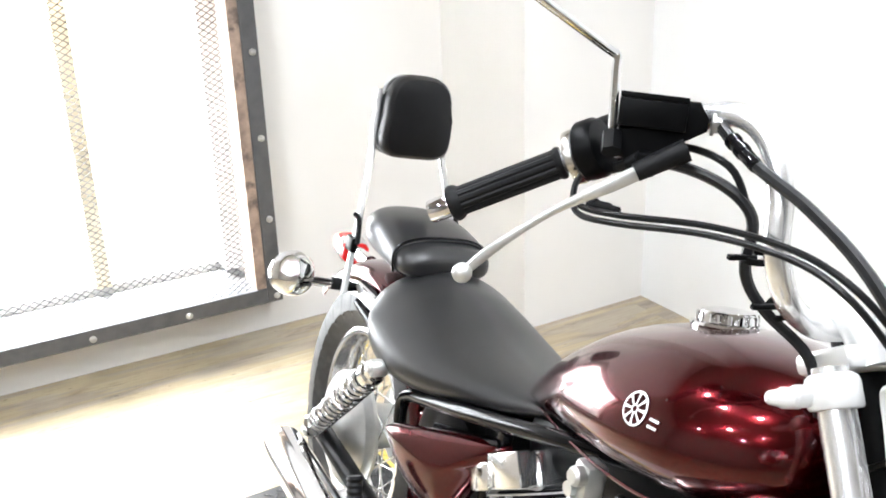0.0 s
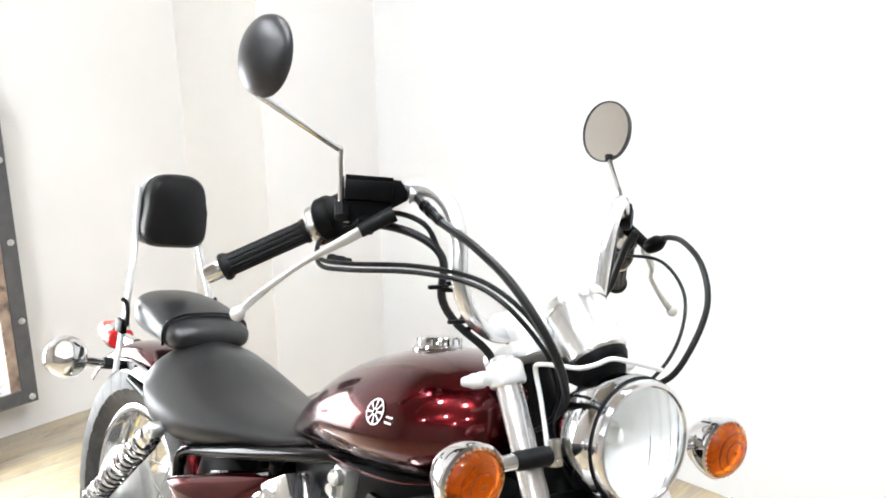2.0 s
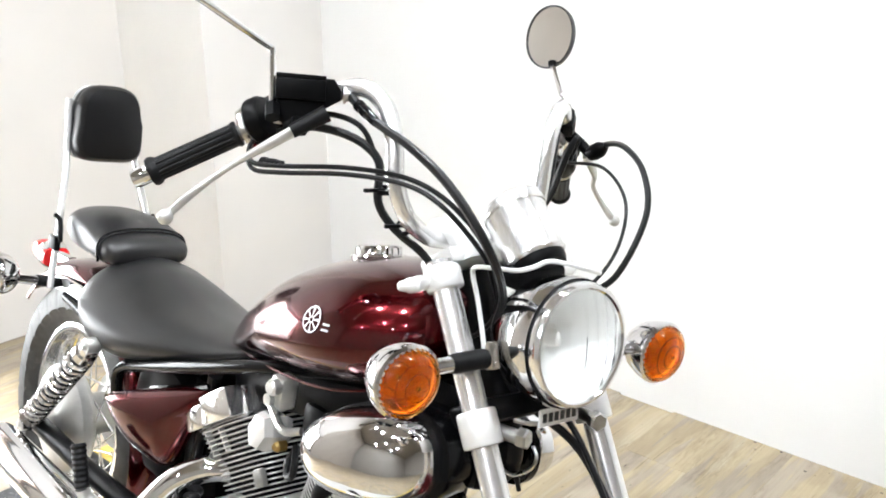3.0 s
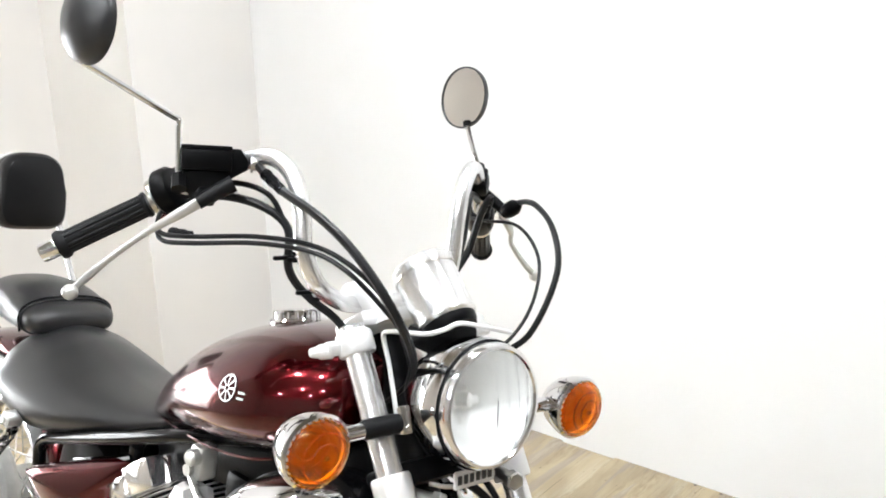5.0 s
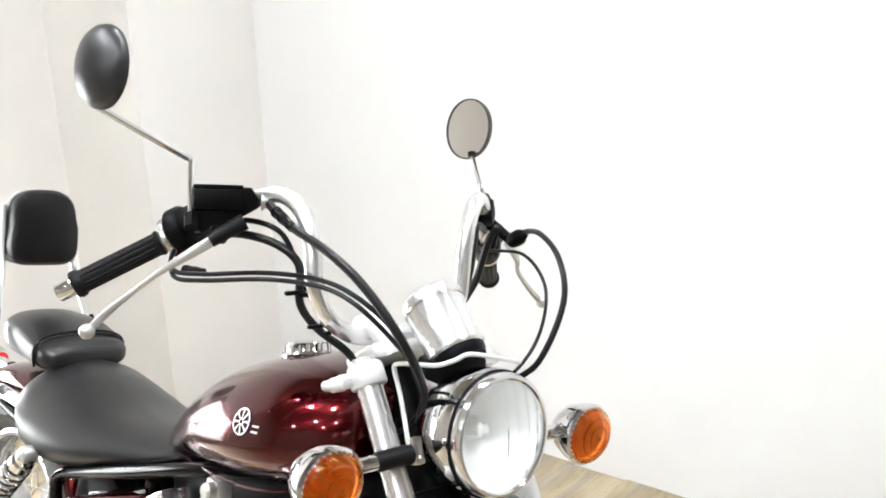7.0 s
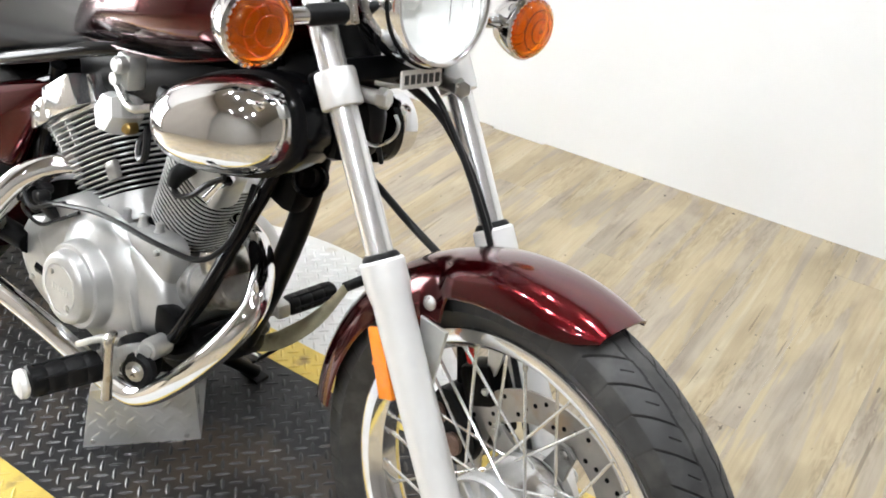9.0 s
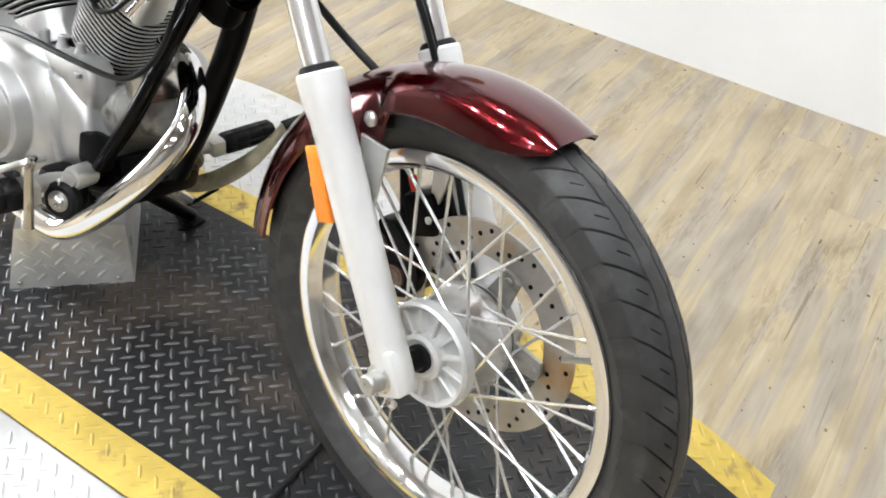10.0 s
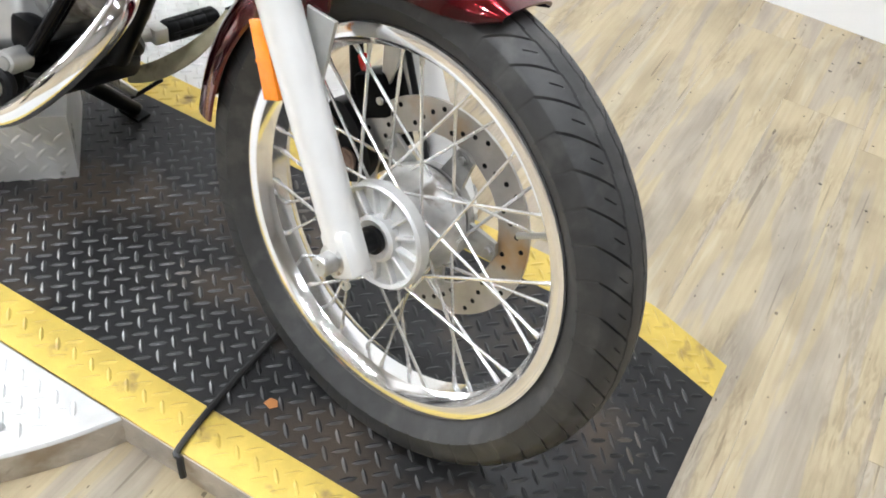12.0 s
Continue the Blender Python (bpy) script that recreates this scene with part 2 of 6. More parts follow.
# ---- mesh helpers ----
def smooth_path(pts, n=8):
    """A Catmull-Rom line through pts, n steps a span."""
    p = [Vector(q) for q in pts]
    p = [p[0] * 2 - p[1], *p, p[-1] * 2 - p[-2]]
    out = []
    for k in range(1, len(p) - 2):
        a, b, c, d = p[k - 1], p[k], p[k + 1], p[k + 2]
        for j in range(n):
            t = j / n
            out.append(0.5 * (2 * b + (c - a) * t + (2 * a - 5 * b + 4 * c - d) * t * t + (3 * b - a - 3 * c + d) * t ** 3))
    return [*out, p[-2]]


def rings(bm, loops, closed=True, caps=(True, True), wrap=False):
    """Skin rows of points into quads."""
    vs = [[bm.verts.new(p) for p in loop] for loop in loops]
    n = len(vs[0])
    pairs = list(zip(vs, vs[1:])) + ([(vs[-1], vs[0])] if wrap else [])
    for a, b in pairs:
        for k in range(n if closed else n - 1):
            bm.faces.new((a[k], a[(k + 1) % n], b[(k + 1) % n], b[k]))
    if closed and not wrap:
        if caps[0]:
            bm.faces.new(vs[0][::-1])
        if caps[1]:
            bm.faces.new(vs[-1])
    return bm


def tube(bm, pts, r, segs=10, n=6, caps=(True, True)):
    """A round bar along a smooth line; r is a radius or one for each given point."""
    path = smooth_path(pts, n) if n > 1 else [Vector(p) for p in pts]
    rs = [r] * len(path)
    if not isinstance(r, (int, float)):
        x = np.linspace(0, len(r) - 1, len(path))
        rs = [float(v) for v in np.interp(x, range(len(r)), r)]
    up, loops = None, []
    for k, p in enumerate(path):
        d = (path[min(k + 1, len(path) - 1)] - path[max(k - 1, 0)]).normalized()
        if up is None:
            up = d.orthogonal().normalized()
        up = (up - d * up.dot(d)).normalized()
        side = d.cross(up)
        loops.append([p + rs[k] * (math.cos(a) * up + math.sin(a) * side) for a in (2 * math.pi * j / segs for j in range(segs))])
    return rings(bm, loops, caps=caps)


def axis_frame(origin, axis, ref=(0, 0, 1)):
    """A frame whose z runs along axis."""
    z = Vector(axis).normalized()
    x = Vector(ref) - z * Vector(ref).dot(z)
    if x.length < 1e-4:
        x = z.orthogonal()
    x.normalize()
    y = z.cross(x)
    return Matrix.Translation(origin) @ Matrix((x, y, z)).transposed().to_4x4()


def lathe(bm, profile, m=Matrix(), segs=32, caps=(True, True)):
    """Turn a profile of (radius, height) round the z of m."""
    loops = [[m @ Vector((r * math.cos(a), r * math.sin(a), h)) for a in (2 * math.pi * j / segs for j in range(segs))] for r, h in profile]
    return rings(bm, loops, caps=caps)


def ring_lathe(bm, profile, m=Matrix(), segs=48):
    """Turn a closed profile of (radius, height) into a ring."""
    loops = [[m @ Vector((r * math.cos(a), r * math.sin(a), h)) for r, h in profile] for a in (2 * math.pi * j / segs for j in range(segs))]
    return rings(bm, loops, wrap=True)


def absorb(bm, other):
    """Copy the geometry of another bmesh into bm."""
    table = {v: bm.verts.new(v.co) for v in other.verts}
    for f in other.faces:
        bm.faces.new([table[v] for v in f.verts])
    other.free()
    return bm


def rbox(bm, size, m=Matrix(), bevel=0.003, segs=2, taper=1.0):
    """A box with rounded edges, centred on m; taper scales its top."""
    b = bmesh.new()
    bmesh.ops.create_cube(b, size=1.0)
    for v in b.verts:
        s = taper if v.co.z > 0 else 1.0
        v.co = Vector((v.co.x * size[0] * s, v.co.y * size[1] * s, v.co.z * size[2]))
    if bevel:
        bmesh.ops.bevel(b, geom=b.edges[:], offset=bevel, segments=segs, affect="EDGES", profile=0.5)
    b.transform(m)
    return absorb(bm, b)


def prism(bm, outline, m, depth, bevel=0.0, segs=2):
    """A plate: an outline of (x, y) in m, depth along its z from 0."""
    b = bmesh.new()
    lo = [b.verts.new((x, y, 0)) for x, y in outline]
    hi = [b.verts.new((x, y, depth)) for x, y in outline]
    b.faces.new(lo[::-1])
    top = b.faces.new(hi)
    n = len(lo)
    for k in range(n):
        b.faces.new((lo[k], lo[(k + 1) % n], hi[(k + 1) % n], hi[k]))
    if bevel:
        bmesh.ops.bevel(b, geom=list(top.edges), offset=bevel, segments=segs, affect="EDGES", profile=0.5)
    b.transform(m)
    return absorb(bm, b)


def hexagon(r):
    return [(r * math.cos(math.pi / 3 * k), r * math.sin(math.pi / 3 * k)) for k in range(6)]


def bolt(bm, p, axis, r=0.006, h=0.005, washer=1.35):
    m = axis_frame(p, axis)
    if washer:
        lathe(bm, [(r * washer, 0), (r * washer, h * 0.3)], m, 14)
    prism(bm, hexagon(r), m, h, h * 0.2, 1)
    return bm


def oval(a, b, n=28, p=2.4):
    """A rounded outline (superellipse) with half sizes a and b."""
    out = []
    for k in range(n):
        t = 2 * math.pi * k / n
        c, s = math.cos(t), math.sin(t)
        out.append((a * math.copysign(abs(c) ** (2 / p), c), b * math.copysign(abs(s) ** (2 / p), s)))
    return out


def finish(bm, name, material, xf=None, sharp=35.0):
    if xf is not None:
        bm.transform(xf)
    bmesh.ops.recalc_face_normals(bm, faces=bm.faces[:])
    me = bpy.data.meshes.new(name)
    bm.to_mesh(me)
    bm.free()
    me.polygons.foreach_set("use_smooth", [True] * len(me.polygons))
    me.set_sharp_from_angle(angle=radians(sharp))
    for m in material if isinstance(material, (list, tuple)) else (material,):
        me.materials.append(m)
    return me


def part(name, bm, material, parent=None, label="", xf=None, sharp=35.0):
    ob = new(name, finish(bm, name, material, xf, sharp))
    ob.parent = parent
    return tagged(ob, label=label)


def thing(name, bm, material, label, category, group="", kind="", sharp=35.0):
    return tagged(new(name, finish(bm, name, material, None, sharp)), label=label, category=category, group=group, kind=kind)


B = bmesh.new

# ---- room ----
ROOM = pose(0, 0, 0, 0, 0, 5.5)
FLOOR, TOP = -0.055, 2.9
U0, U1, V0, V1 = -2.77, 4.3, -4.6, 1.635
UW = -2.669  # plane of the boxed-out window frame
WIN = (-0.98, 0.44, 0.086, 1.175)


def slab(name, u0, u1, v0, v1, z0, z1, material, label, category):
    bm = B()
    rbox(bm, (u1 - u0, v1 - v0, z1 - z0), Matrix.Translation(((u0 + u1) / 2, (v0 + v1) / 2, (z0 + z1) / 2)), 0)
    bm.transform(ROOM)
    return thing(name, bm, material, label, category, kind="structure")


floor = slab("floor", U0 - 0.2, U1 + 0.2, V0 - 0.2, V1 + 0.2, FLOOR - 0.12, FLOOR - 0.006, WOOD, "light oak plank floor with grey streaks", "floor")
slab("wall_right", U0 - 0.2, U1 + 0.2, V1, V1 + 0.2, FLOOR - 0.006, TOP, WALL, "plain white painted wall", "wall")
# unseen back and front walls, toned down to give the chrome contrast
slab("wall_back", U0 - 0.2, U1 + 0.2, V0 - 0.2, V0, FLOOR - 0.006, TOP, REFLECTED_TAUPE, "unseen wall toned taupe to darken chrome reflections", "wall")
slab("wall_front", U1, U1 + 0.2, V0, V1, FLOOR - 0.006, TOP, REFLECTED_TAUPE, "unseen wall toned taupe to darken chrome reflections", "wall")
slab("ceiling", U0 - 0.2, U1 + 0.2, V0 - 0.2, V1 + 0.2, TOP, TOP + 0.15, CEILING, "plain tan ceiling", "ceiling")
slab("pilaster", U0, -2.27, 1.13, V1, FLOOR - 0.006, TOP, CREAM, "cream boxed-in column in the corner of the room", "column")

# the wall with the screened opening, built round the hole
bm = B()
w0, w1, h0, h1 = WIN[0] + 0.05, WIN[1] - 0.05, WIN[2] + 0.012, WIN[3] - 0.05
for a, b, c, d in ((-1.01, w0, FLOOR - 0.006, TOP), (w1, V1, FLOOR - 0.006, TOP), (w0, w1, FLOOR - 0.006, h0), (w0, w1, h1, TOP)):
    rbox(bm, (0.2, b - a, d - c), Matrix.Translation((U0 - 0.1, (a + b) / 2, (c + d) / 2)), 0)
bm.transform(ROOM)
thing("wall_window", bm, CREAM, "cream painted wall with a low screened opening", "wall", kind="structure")

slab("wall_far_end", U0 - 0.2, U0, V0, -1.01, FLOOR - 0.006, TOP, GREY_WALL, "plain beige painted wall", "wall")

# steel frame, rusty strip, bolts and expanded metal of the opening
bm = B()
rbox(bm, (0.004, 0.004, 0.004), ROOM @ Matrix.Translation((UW + 0.004, WIN[0] + 0.03, WIN[2] + 0.03)), 0)
window = thing("window_1", bm, FRAME_STEEL, "low opening behind a steel frame with expanded metal mesh", "window", kind="structure")
cv, cz = (WIN[0] + WIN[1]) / 2, (WIN[2] + WIN[3]) / 2
for name, wide, u, depth, material, inset in (("frame_bar", 0.05, (U0 + UW) / 2 + 0.006, UW - U0 + 0.012, FRAME_STEEL, 0.025), ("rusty_strip", 0.035, (U0 + UW) / 2 + 0.003, UW - U0 + 0.006, RUSTY, 0.066)):
    for k in range(4):
        if name == "rusty_strip" and k == 2:
            continue
        bm = B()
        if k < 2:
            length = WIN[3] - WIN[2] - 2 * (inset - wide / 2)
            rbox(bm, (depth, wide, length), Matrix.Translation((u, (WIN[0] + inset, WIN[1] - inset)[k], cz)), 0.002, 1)
        else:
            length = WIN[1] - WIN[0] - 2 * (inset + wide / 2)
            rbox(bm, (depth, length, wide), Matrix.Translation((u, cv, (WIN[2] + inset, WIN[3] - inset)[k - 2])), 0.002, 1)
        part(name, bm, material, window, xf=ROOM)
spots = [(WIN[1] - 0.02, WIN[2] + 0.02 + (WIN[3] - WIN[2] - 0.04) * k / 4) for k in range(5)]
spots += [(WIN[1] - 0.02 - 0.29 * k, z) for k in range(1, 5) for z in (WIN[2] + 0.02, WIN[3] - 0.02)]
for v, z in spots:
    bm = B()
    lathe(bm, [(0.011, 0), (0.011, 0.003), (0.008, 0.006), (0.003, 0.008)], axis_frame((UW + 0.012, v, z), (1, 0, 0)), 12)
    part("bolt", bm, STEEL, window, xf=ROOM)
bm = B()
step, half = 0.0285, 0.0095
v_a, v_b, z_a, z_b = WIN[0] + 0.07, WIN[1] - 0.07, WIN[2] + 0.045, WIN[3] - 0.07
rows, cols = int((z_b - z_a) / half), int((v_b - v_a) / step)
for j in range(rows):
    for k in range(cols):
        v = v_a + step * (k + 0.5 * (j % 2))
        z = z_a + half * j
        for s in (-1, 1):
            a, b = Vector((UW - 0.004, v, z)), Vector((UW - 0.004, v + s * step / 2, z + half))
            d, t = (b - a).normalized(), 0.0012
            side = d.cross(Vector((1, 0, 0))) * t
            out = Vector((t * 1.4, 0, 0))
            q = [bm.verts.new(p) for p in (a - side - out, a + side - out, a + out, b - side - out, b + side - out, b + out)]
            for f in ((0, 1, 4, 3), (1, 2, 5, 4), (2, 0, 3, 5)):
                bm.faces.new([q[i] for i in f])
MESH_STEEL = mat("dark mesh steel", (0.014, 0.014, 0.015), 0.6, 0.0, spec=0.2, vary=0.3, scale=40)
part("mesh_screen", bm, MESH_STEEL, window, "grey expanded metal mesh", xf=ROOM)

# what is seen through the opening: a post, a ledge and daylight
bm = B()
rbox(bm, (0.09, 0.05, 1.4), ROOM @ Matrix.Translation((UW - 0.33, -0.06, 0.84)), 0.004)
PINE = mat("pale pine", (0.72, 0.64, 0.46), 0.7, vary=0.2, scale=25)
LEDGE = mat("pale concrete", (0.5, 0.49, 0.47), 0.8, vary=0.15, scale=12)
PALE = mat("pale plaster", (0.8, 0.79, 0.77), 0.8, vary=0.1, scale=12)
thing("timber_post", bm, PINE, "pale timber post behind the mesh screen", "post")
bm = B()
rbox(bm, (1.3, 3.4, 0.1), ROOM @ Matrix.Translation((U0 - 0.86, -0.3, 0.09)), 0.004)
thing("ledge", bm, LEDGE, "pale concrete ledge outside the screened opening", "ledge", kind="structure")
bm = B()
rbox(bm, (0.29, WIN[1] - WIN[0] - 0.11, 0.012), ROOM @ Matrix.Translation((UW - 0.157, cv, WIN[2] + 0.019)), 0.002, 1)
thing("sill_board", bm, mat("grey sill board", (0.2, 0.195, 0.19), 0.8, vary=0.2, scale=14), "weathered sill board behind the mesh screen", "sill", kind="structure")
bm = B()
rbox(bm, (0.5, 0.12, 1.5), ROOM @ Matrix.Translation((UW - 0.46, 0.385, 0.89)), 0.004)
thing("reveal", bm, PALE, "pale side of the opening beyond the mesh", "reveal", kind="structure")
bm = B()
rbox(bm, (0.02, 4.5, 3.6), ROOM @ Matrix.Translation((U0 - 1.6, -0.3, 0.9)), 0)
thing("backdrop", bm, glow_mat("daylight", (0.97, 0.99, 1.0), 24.0), "overexposed daylight outside", "backdrop", kind="structure")
area_lamp("window_light", ROOM @ look((U0 - 0.95, -0.32, 1.95), (U0 + 0.7, -0.3, 0.0)), 1.5, 1.1, 560, (0.95, 0.98, 1.0))

# ceiling lamps: round spots in two rows
GLOW = glow_mat("lamp glow", (0.96, 0.98, 1.0), 60.0)
for u, v in ((-1.7, -0.5), (-0.9, 0.7), (0.0, 0.7), (0.9, 0.7), (-1.1, -0.9), (-0.3, -0.9), (0.6, -0.9), (-0.4, -2.4), (0.9, -2.4), (-1.3, -3.6), (0.5, -3.6)):
    bm = B()
    lathe(bm, [(0.05, 0.0), (0.075, -0.01), (0.078, -0.09), (0.072, -0.1), (0.066, -0.094)], ROOM @ Matrix.Translation((u, v, TOP)), 24)
    lamp = thing("ceiling_light", bm, WALL, "round white spot lamp on the ceiling", "ceiling light", group="ceiling lights")
    bm = B()
    lathe(bm, [(0.064, -0.094), (0.0, -0.0935)], ROOM @ Matrix.Translation((u, v, TOP)), 24)
    part("lamp_face", bm, GLOW, lamp, "glowing lamp face")
    spot = area_lamp("spot_light", ROOM @ pose(u, v, TOP - 0.105), 0.13, 0.13, 21.5, (0.94, 0.97, 1.0))
    spot.data.shape = "DISK"

# ---- turntable ----
TABLE = ROOM @ Matrix.Translation((0.0, 0.119, 0.0))
HALF, BAND, END0, END1, RADIUS = 0.306, 0.073, -1.8, 0.415, 0.655
BEND = 0.275  # where the runway turns down to the floor
CENTRE = (-0.835, -0.025)


def runway_top(u):
    """Height of the runway's plate: level, then down to the floor."""
    return 0.002 + (FLOOR + 0.003) * max(0.0, u - BEND) / (END1 - BEND)


def lugs(bm, inside, u0, u1, v0, v1, z, pitch=0.031, length=0.0268, width=0.0066, high=0.0022, slope=None):
    """Raised lugs of tread plate: a square grid of slanted lugs with the opposite slant between them."""
    ring = [(length / 2, 0), (length / 4, width / 2), (-length / 4, width / 2), (-length / 2, 0), (-length / 4, -width / 2), (length / 4, -width / 2)]
    for j in range(int((v1 - v0) / pitch) + 1):
        for k in range(int((u1 - u0) / pitch) + 1):
            for shift, t in ((0.25, -math.pi / 4), (0.75, math.pi / 4)):
                u, v = u0 + pitch * (k + shift), v0 + pitch * (j + shift)
                if not inside(u, v):
                    continue
                c, s = math.cos(t), math.sin(t)
                lift = slope or (lambda q: z)
                lo = [bm.verts.new((u + c * x - s * y, v + s * x + c * y, lift(u + c * x - s * y))) for x, y in ring]
                a, b = [bm.verts.new((u + c * x, v + s * x, lift(u + c * x) + high)) for x in (length * 0.27, -length * 0.27)]
                for f in ((lo[0], lo[1], a), (lo[1], lo[2], b, a), (lo[2], lo[3], b), (lo[3], lo[4], b), (lo[4], lo[5], a, b), (lo[5], lo[0], a)):
                    bm.faces.new(f)


bm = B()
lathe(bm, [(RADIUS, FLOOR), (RADIUS, -0.004), (RADIUS - 0.003, -0.001), (RADIUS - 0.02, -0.001)], TABLE @ Matrix.Translation((*CENTRE, 0)), 96)
turntable = thing("turntable", bm, PLATE, "round bright tread-plate turntable on the plank floor", "turntable")
bm = B()
lugs(bm, lambda u, v: (u - CENTRE[0]) ** 2 + (v - CENTRE[1]) ** 2 < (RADIUS - 0.03) ** 2 and abs(v) > HALF + 0.012, CENTRE[0] - RADIUS, CENTRE[0] + RADIUS, CENTRE[1] - RADIUS, CENTRE[1] + RADIUS, -0.001)
tagged(part("tread", bm, PLATE, turntable, xf=TABLE, sharp=60), label="raised lugs of bright tread plate", kind="stuff")
# the rim is tread plate too
bm = B()
arc = 2 * math.pi * RADIUS
lugs(bm, lambda u, v: 0.006 < v < -FLOOR - 0.008, 0.0, arc, 0.0, 0.06, 0.0, 0.031, 0.0268, 0.0066, 0.0016)
for v in bm.verts:
    t, r, h = v.co.x / RADIUS, RADIUS + v.co.z, FLOOR + v.co.y
    v.co = Vector((CENTRE[0] + r * math.cos(t), CENTRE[1] + r * math.sin(t), h))
tagged(part("rim_tread", bm, RIM_PLATE, turntable, xf=TABLE, sharp=60), label="raised lugs on the dusty rim", kind="stuff")
bm = B()
ring_lathe(bm, [(RADIUS + 0.0005, FLOOR), (RADIUS + 0.0005, -0.006), (RADIUS - 0.002, -0.006), (RADIUS - 0.002, FLOOR)], Matrix.Translation((*CENTRE, 0)), 96)
part("rim_plate", bm, RIM_PLATE, turntable, "dusty tread-plate rim", xf=TABLE)
for a in range(9):
    t = 2 * math.pi * a / 9 + 0.025
    p = (CENTRE[0] + (RADIUS - 0.045) * math.cos(t), CENTRE[1] + (RADIUS - 0.045) * math.sin(t), -0.001)
    if abs(p[1]) > HALF + 0.02:
        bm = B()
        lathe(bm, [(0.0085, 0), (0.0075, 0.002), (0.004, 0.0022), (0.003, 0.0005)], Matrix.Translation(p), 12)
        part("screw", bm, STEEL, turntable, xf=TABLE)


def runway_strip(v0, v1, drop=0.0):
    """A length of the runway between two sides, solid down to the floor, bent at its front end."""
    bm = B()
    line = [(END0, 0.002), (BEND - 0.012, 0.002), (BEND, 0.0012), (BEND + 0.012, runway_top(BEND + 0.012)), (END1, runway_top(END1))]
    section = [(u, z - drop) for u, z in line] + [(END1, FLOOR + 0.0005), (END0, FLOOR + 0.0005)]
    rings(bm, [[Vector((u, v, z)) for u, z in section] for v in (v0, v1)])
    return bm


ramp = thing("runway", runway_strip(BAND - HALF, HALF - BAND), BLACK_PLATE, "black painted tread-plate runway with yellow edges", "platform", sharp=30)
ramp.data.transform(TABLE)
bm = B()
lugs(bm, lambda u, v: abs(v) < HALF - BAND - 0.012 and END0 + 0.02 < u < END1 - 0.014, END0, END1, -HALF, HALF, 0.002, slope=runway_top)
tagged(part("tread", bm, WORN_TREAD, ramp, xf=TABLE, sharp=60), label="raised lugs with worn black paint", kind="stuff")
for s in (-1, 1):
    bm = runway_strip(*sorted((s * (HALF - BAND + 0.0005), s * HALF)))
    lugs(bm, lambda u, v: HALF - BAND + 0.010 < s * v < HALF - 0.010 and END0 + 0.02 < u < END1 - 0.014, END0, END1, -HALF, HALF, 0.002, slope=runway_top)
    part("edge_band", bm, YELLOW, ramp, "yellow painted edge band", xf=TABLE, sharp=30)
    # bare tread plate on the sides
    bm = runway_strip(*sorted((s * (HALF - 0.001), s * (HALF + 0.002))), 0.003)
    part("side_plate", bm, RIM_PLATE, ramp, "bare tread-plate side", xf=TABLE, sharp=30)
    bm = B()
    lugs(bm, lambda u, v: CENTRE[0] + 0.3 < u < BEND - 0.02 and 0.006 < v < -FLOOR - 0.012, END0, END1, 0.0, 0.06, 0.0, high=0.0016)
    for v in bm.verts:
        v.co = Vector((v.co.x, s * (HALF + 0.0018 + v.co.z), FLOOR + v.co.y))
    tagged(part("side_tread", bm, RIM_PLATE, ramp, xf=TABLE, sharp=60), kind="stuff")

# tread-plate block under the engine
face = axis_frame((-0.6975, -0.016, 0), (0, 0, 1), (0.129, 0.148, 0))
bm = B()
prism(bm, [(-0.0985, 0.002), (0.0985, 0.002), (0.0975, 0.127), (-0.07, 0.127)], face @ pose(0, 0.2, 0, 90, 0, 0), 0.2)
block = thing("wheel_block", bm, BLOCK_PLATE, "small bright tread-plate box standing under the engine", "block")
bm = B()
wall_m = face @ pose(0, -0.0002, 0.002, 90, 0, 0)
lugs(bm, lambda u, v: -0.088 + 0.23 * v < u < 0.088 and 0.01 < v < 0.115, -0.098, 0.098, 0.0, 0.17, 0.0, 0.031, 0.0268, 0.0068, 0.0018)
tagged(part("tread", bm, BLOCK_PLATE, block, xf=wall_m, sharp=60), label="raised lugs of bright tread plate", kind="stuff")
for x, z in ((0.075, 0.012), (-0.08, 0.012)):
    bm = B()
    lathe(bm, [(0.005, 0), (0.004, 0.002), (0.002, 0.003)], wall_m @ Matrix.Translation((x, z, 0)), 10)
    part("rivet", bm, STEEL, block)

ROD = mat("scuffed black steel", (0.012, 0.012, 0.012), 0.45, 0.1, vary=0.4, scale=50, dirt=(0.16, 0.14, 0.12), dirt_scale=35, dirt_at=0.6)
# thin rod lying across the runway
bm = B()
tube(bm, [(-0.112, -0.214, -0.022), (-0.115, -0.213, -0.003), (-0.12, -0.209, 0.0065), (-0.13, -0.2, 0.0095), (-0.149, -0.1, 0.0095), (-0.164, 0.021, 0.0095), (-0.2, 0.28, 0.0095)], 0.0049, 8, 4)
thing("rod", bm, ROD, "thin black steel rod lying across the runway", "rod")
bm = B()
prism(bm, [(-0.009, -0.006), (0.004, -0.008), (0.01, 0.001), (0.003, 0.008), (-0.007, 0.006)], Matrix.Translation((-0.09, -0.073, 0.0042)), 0.0015)
thing("leaf_scrap", bm, mat("dry leaf", (0.42, 0.17, 0.05), 0.8, vary=0.2), "small brown leaf scrap on the black runway", "scrap")

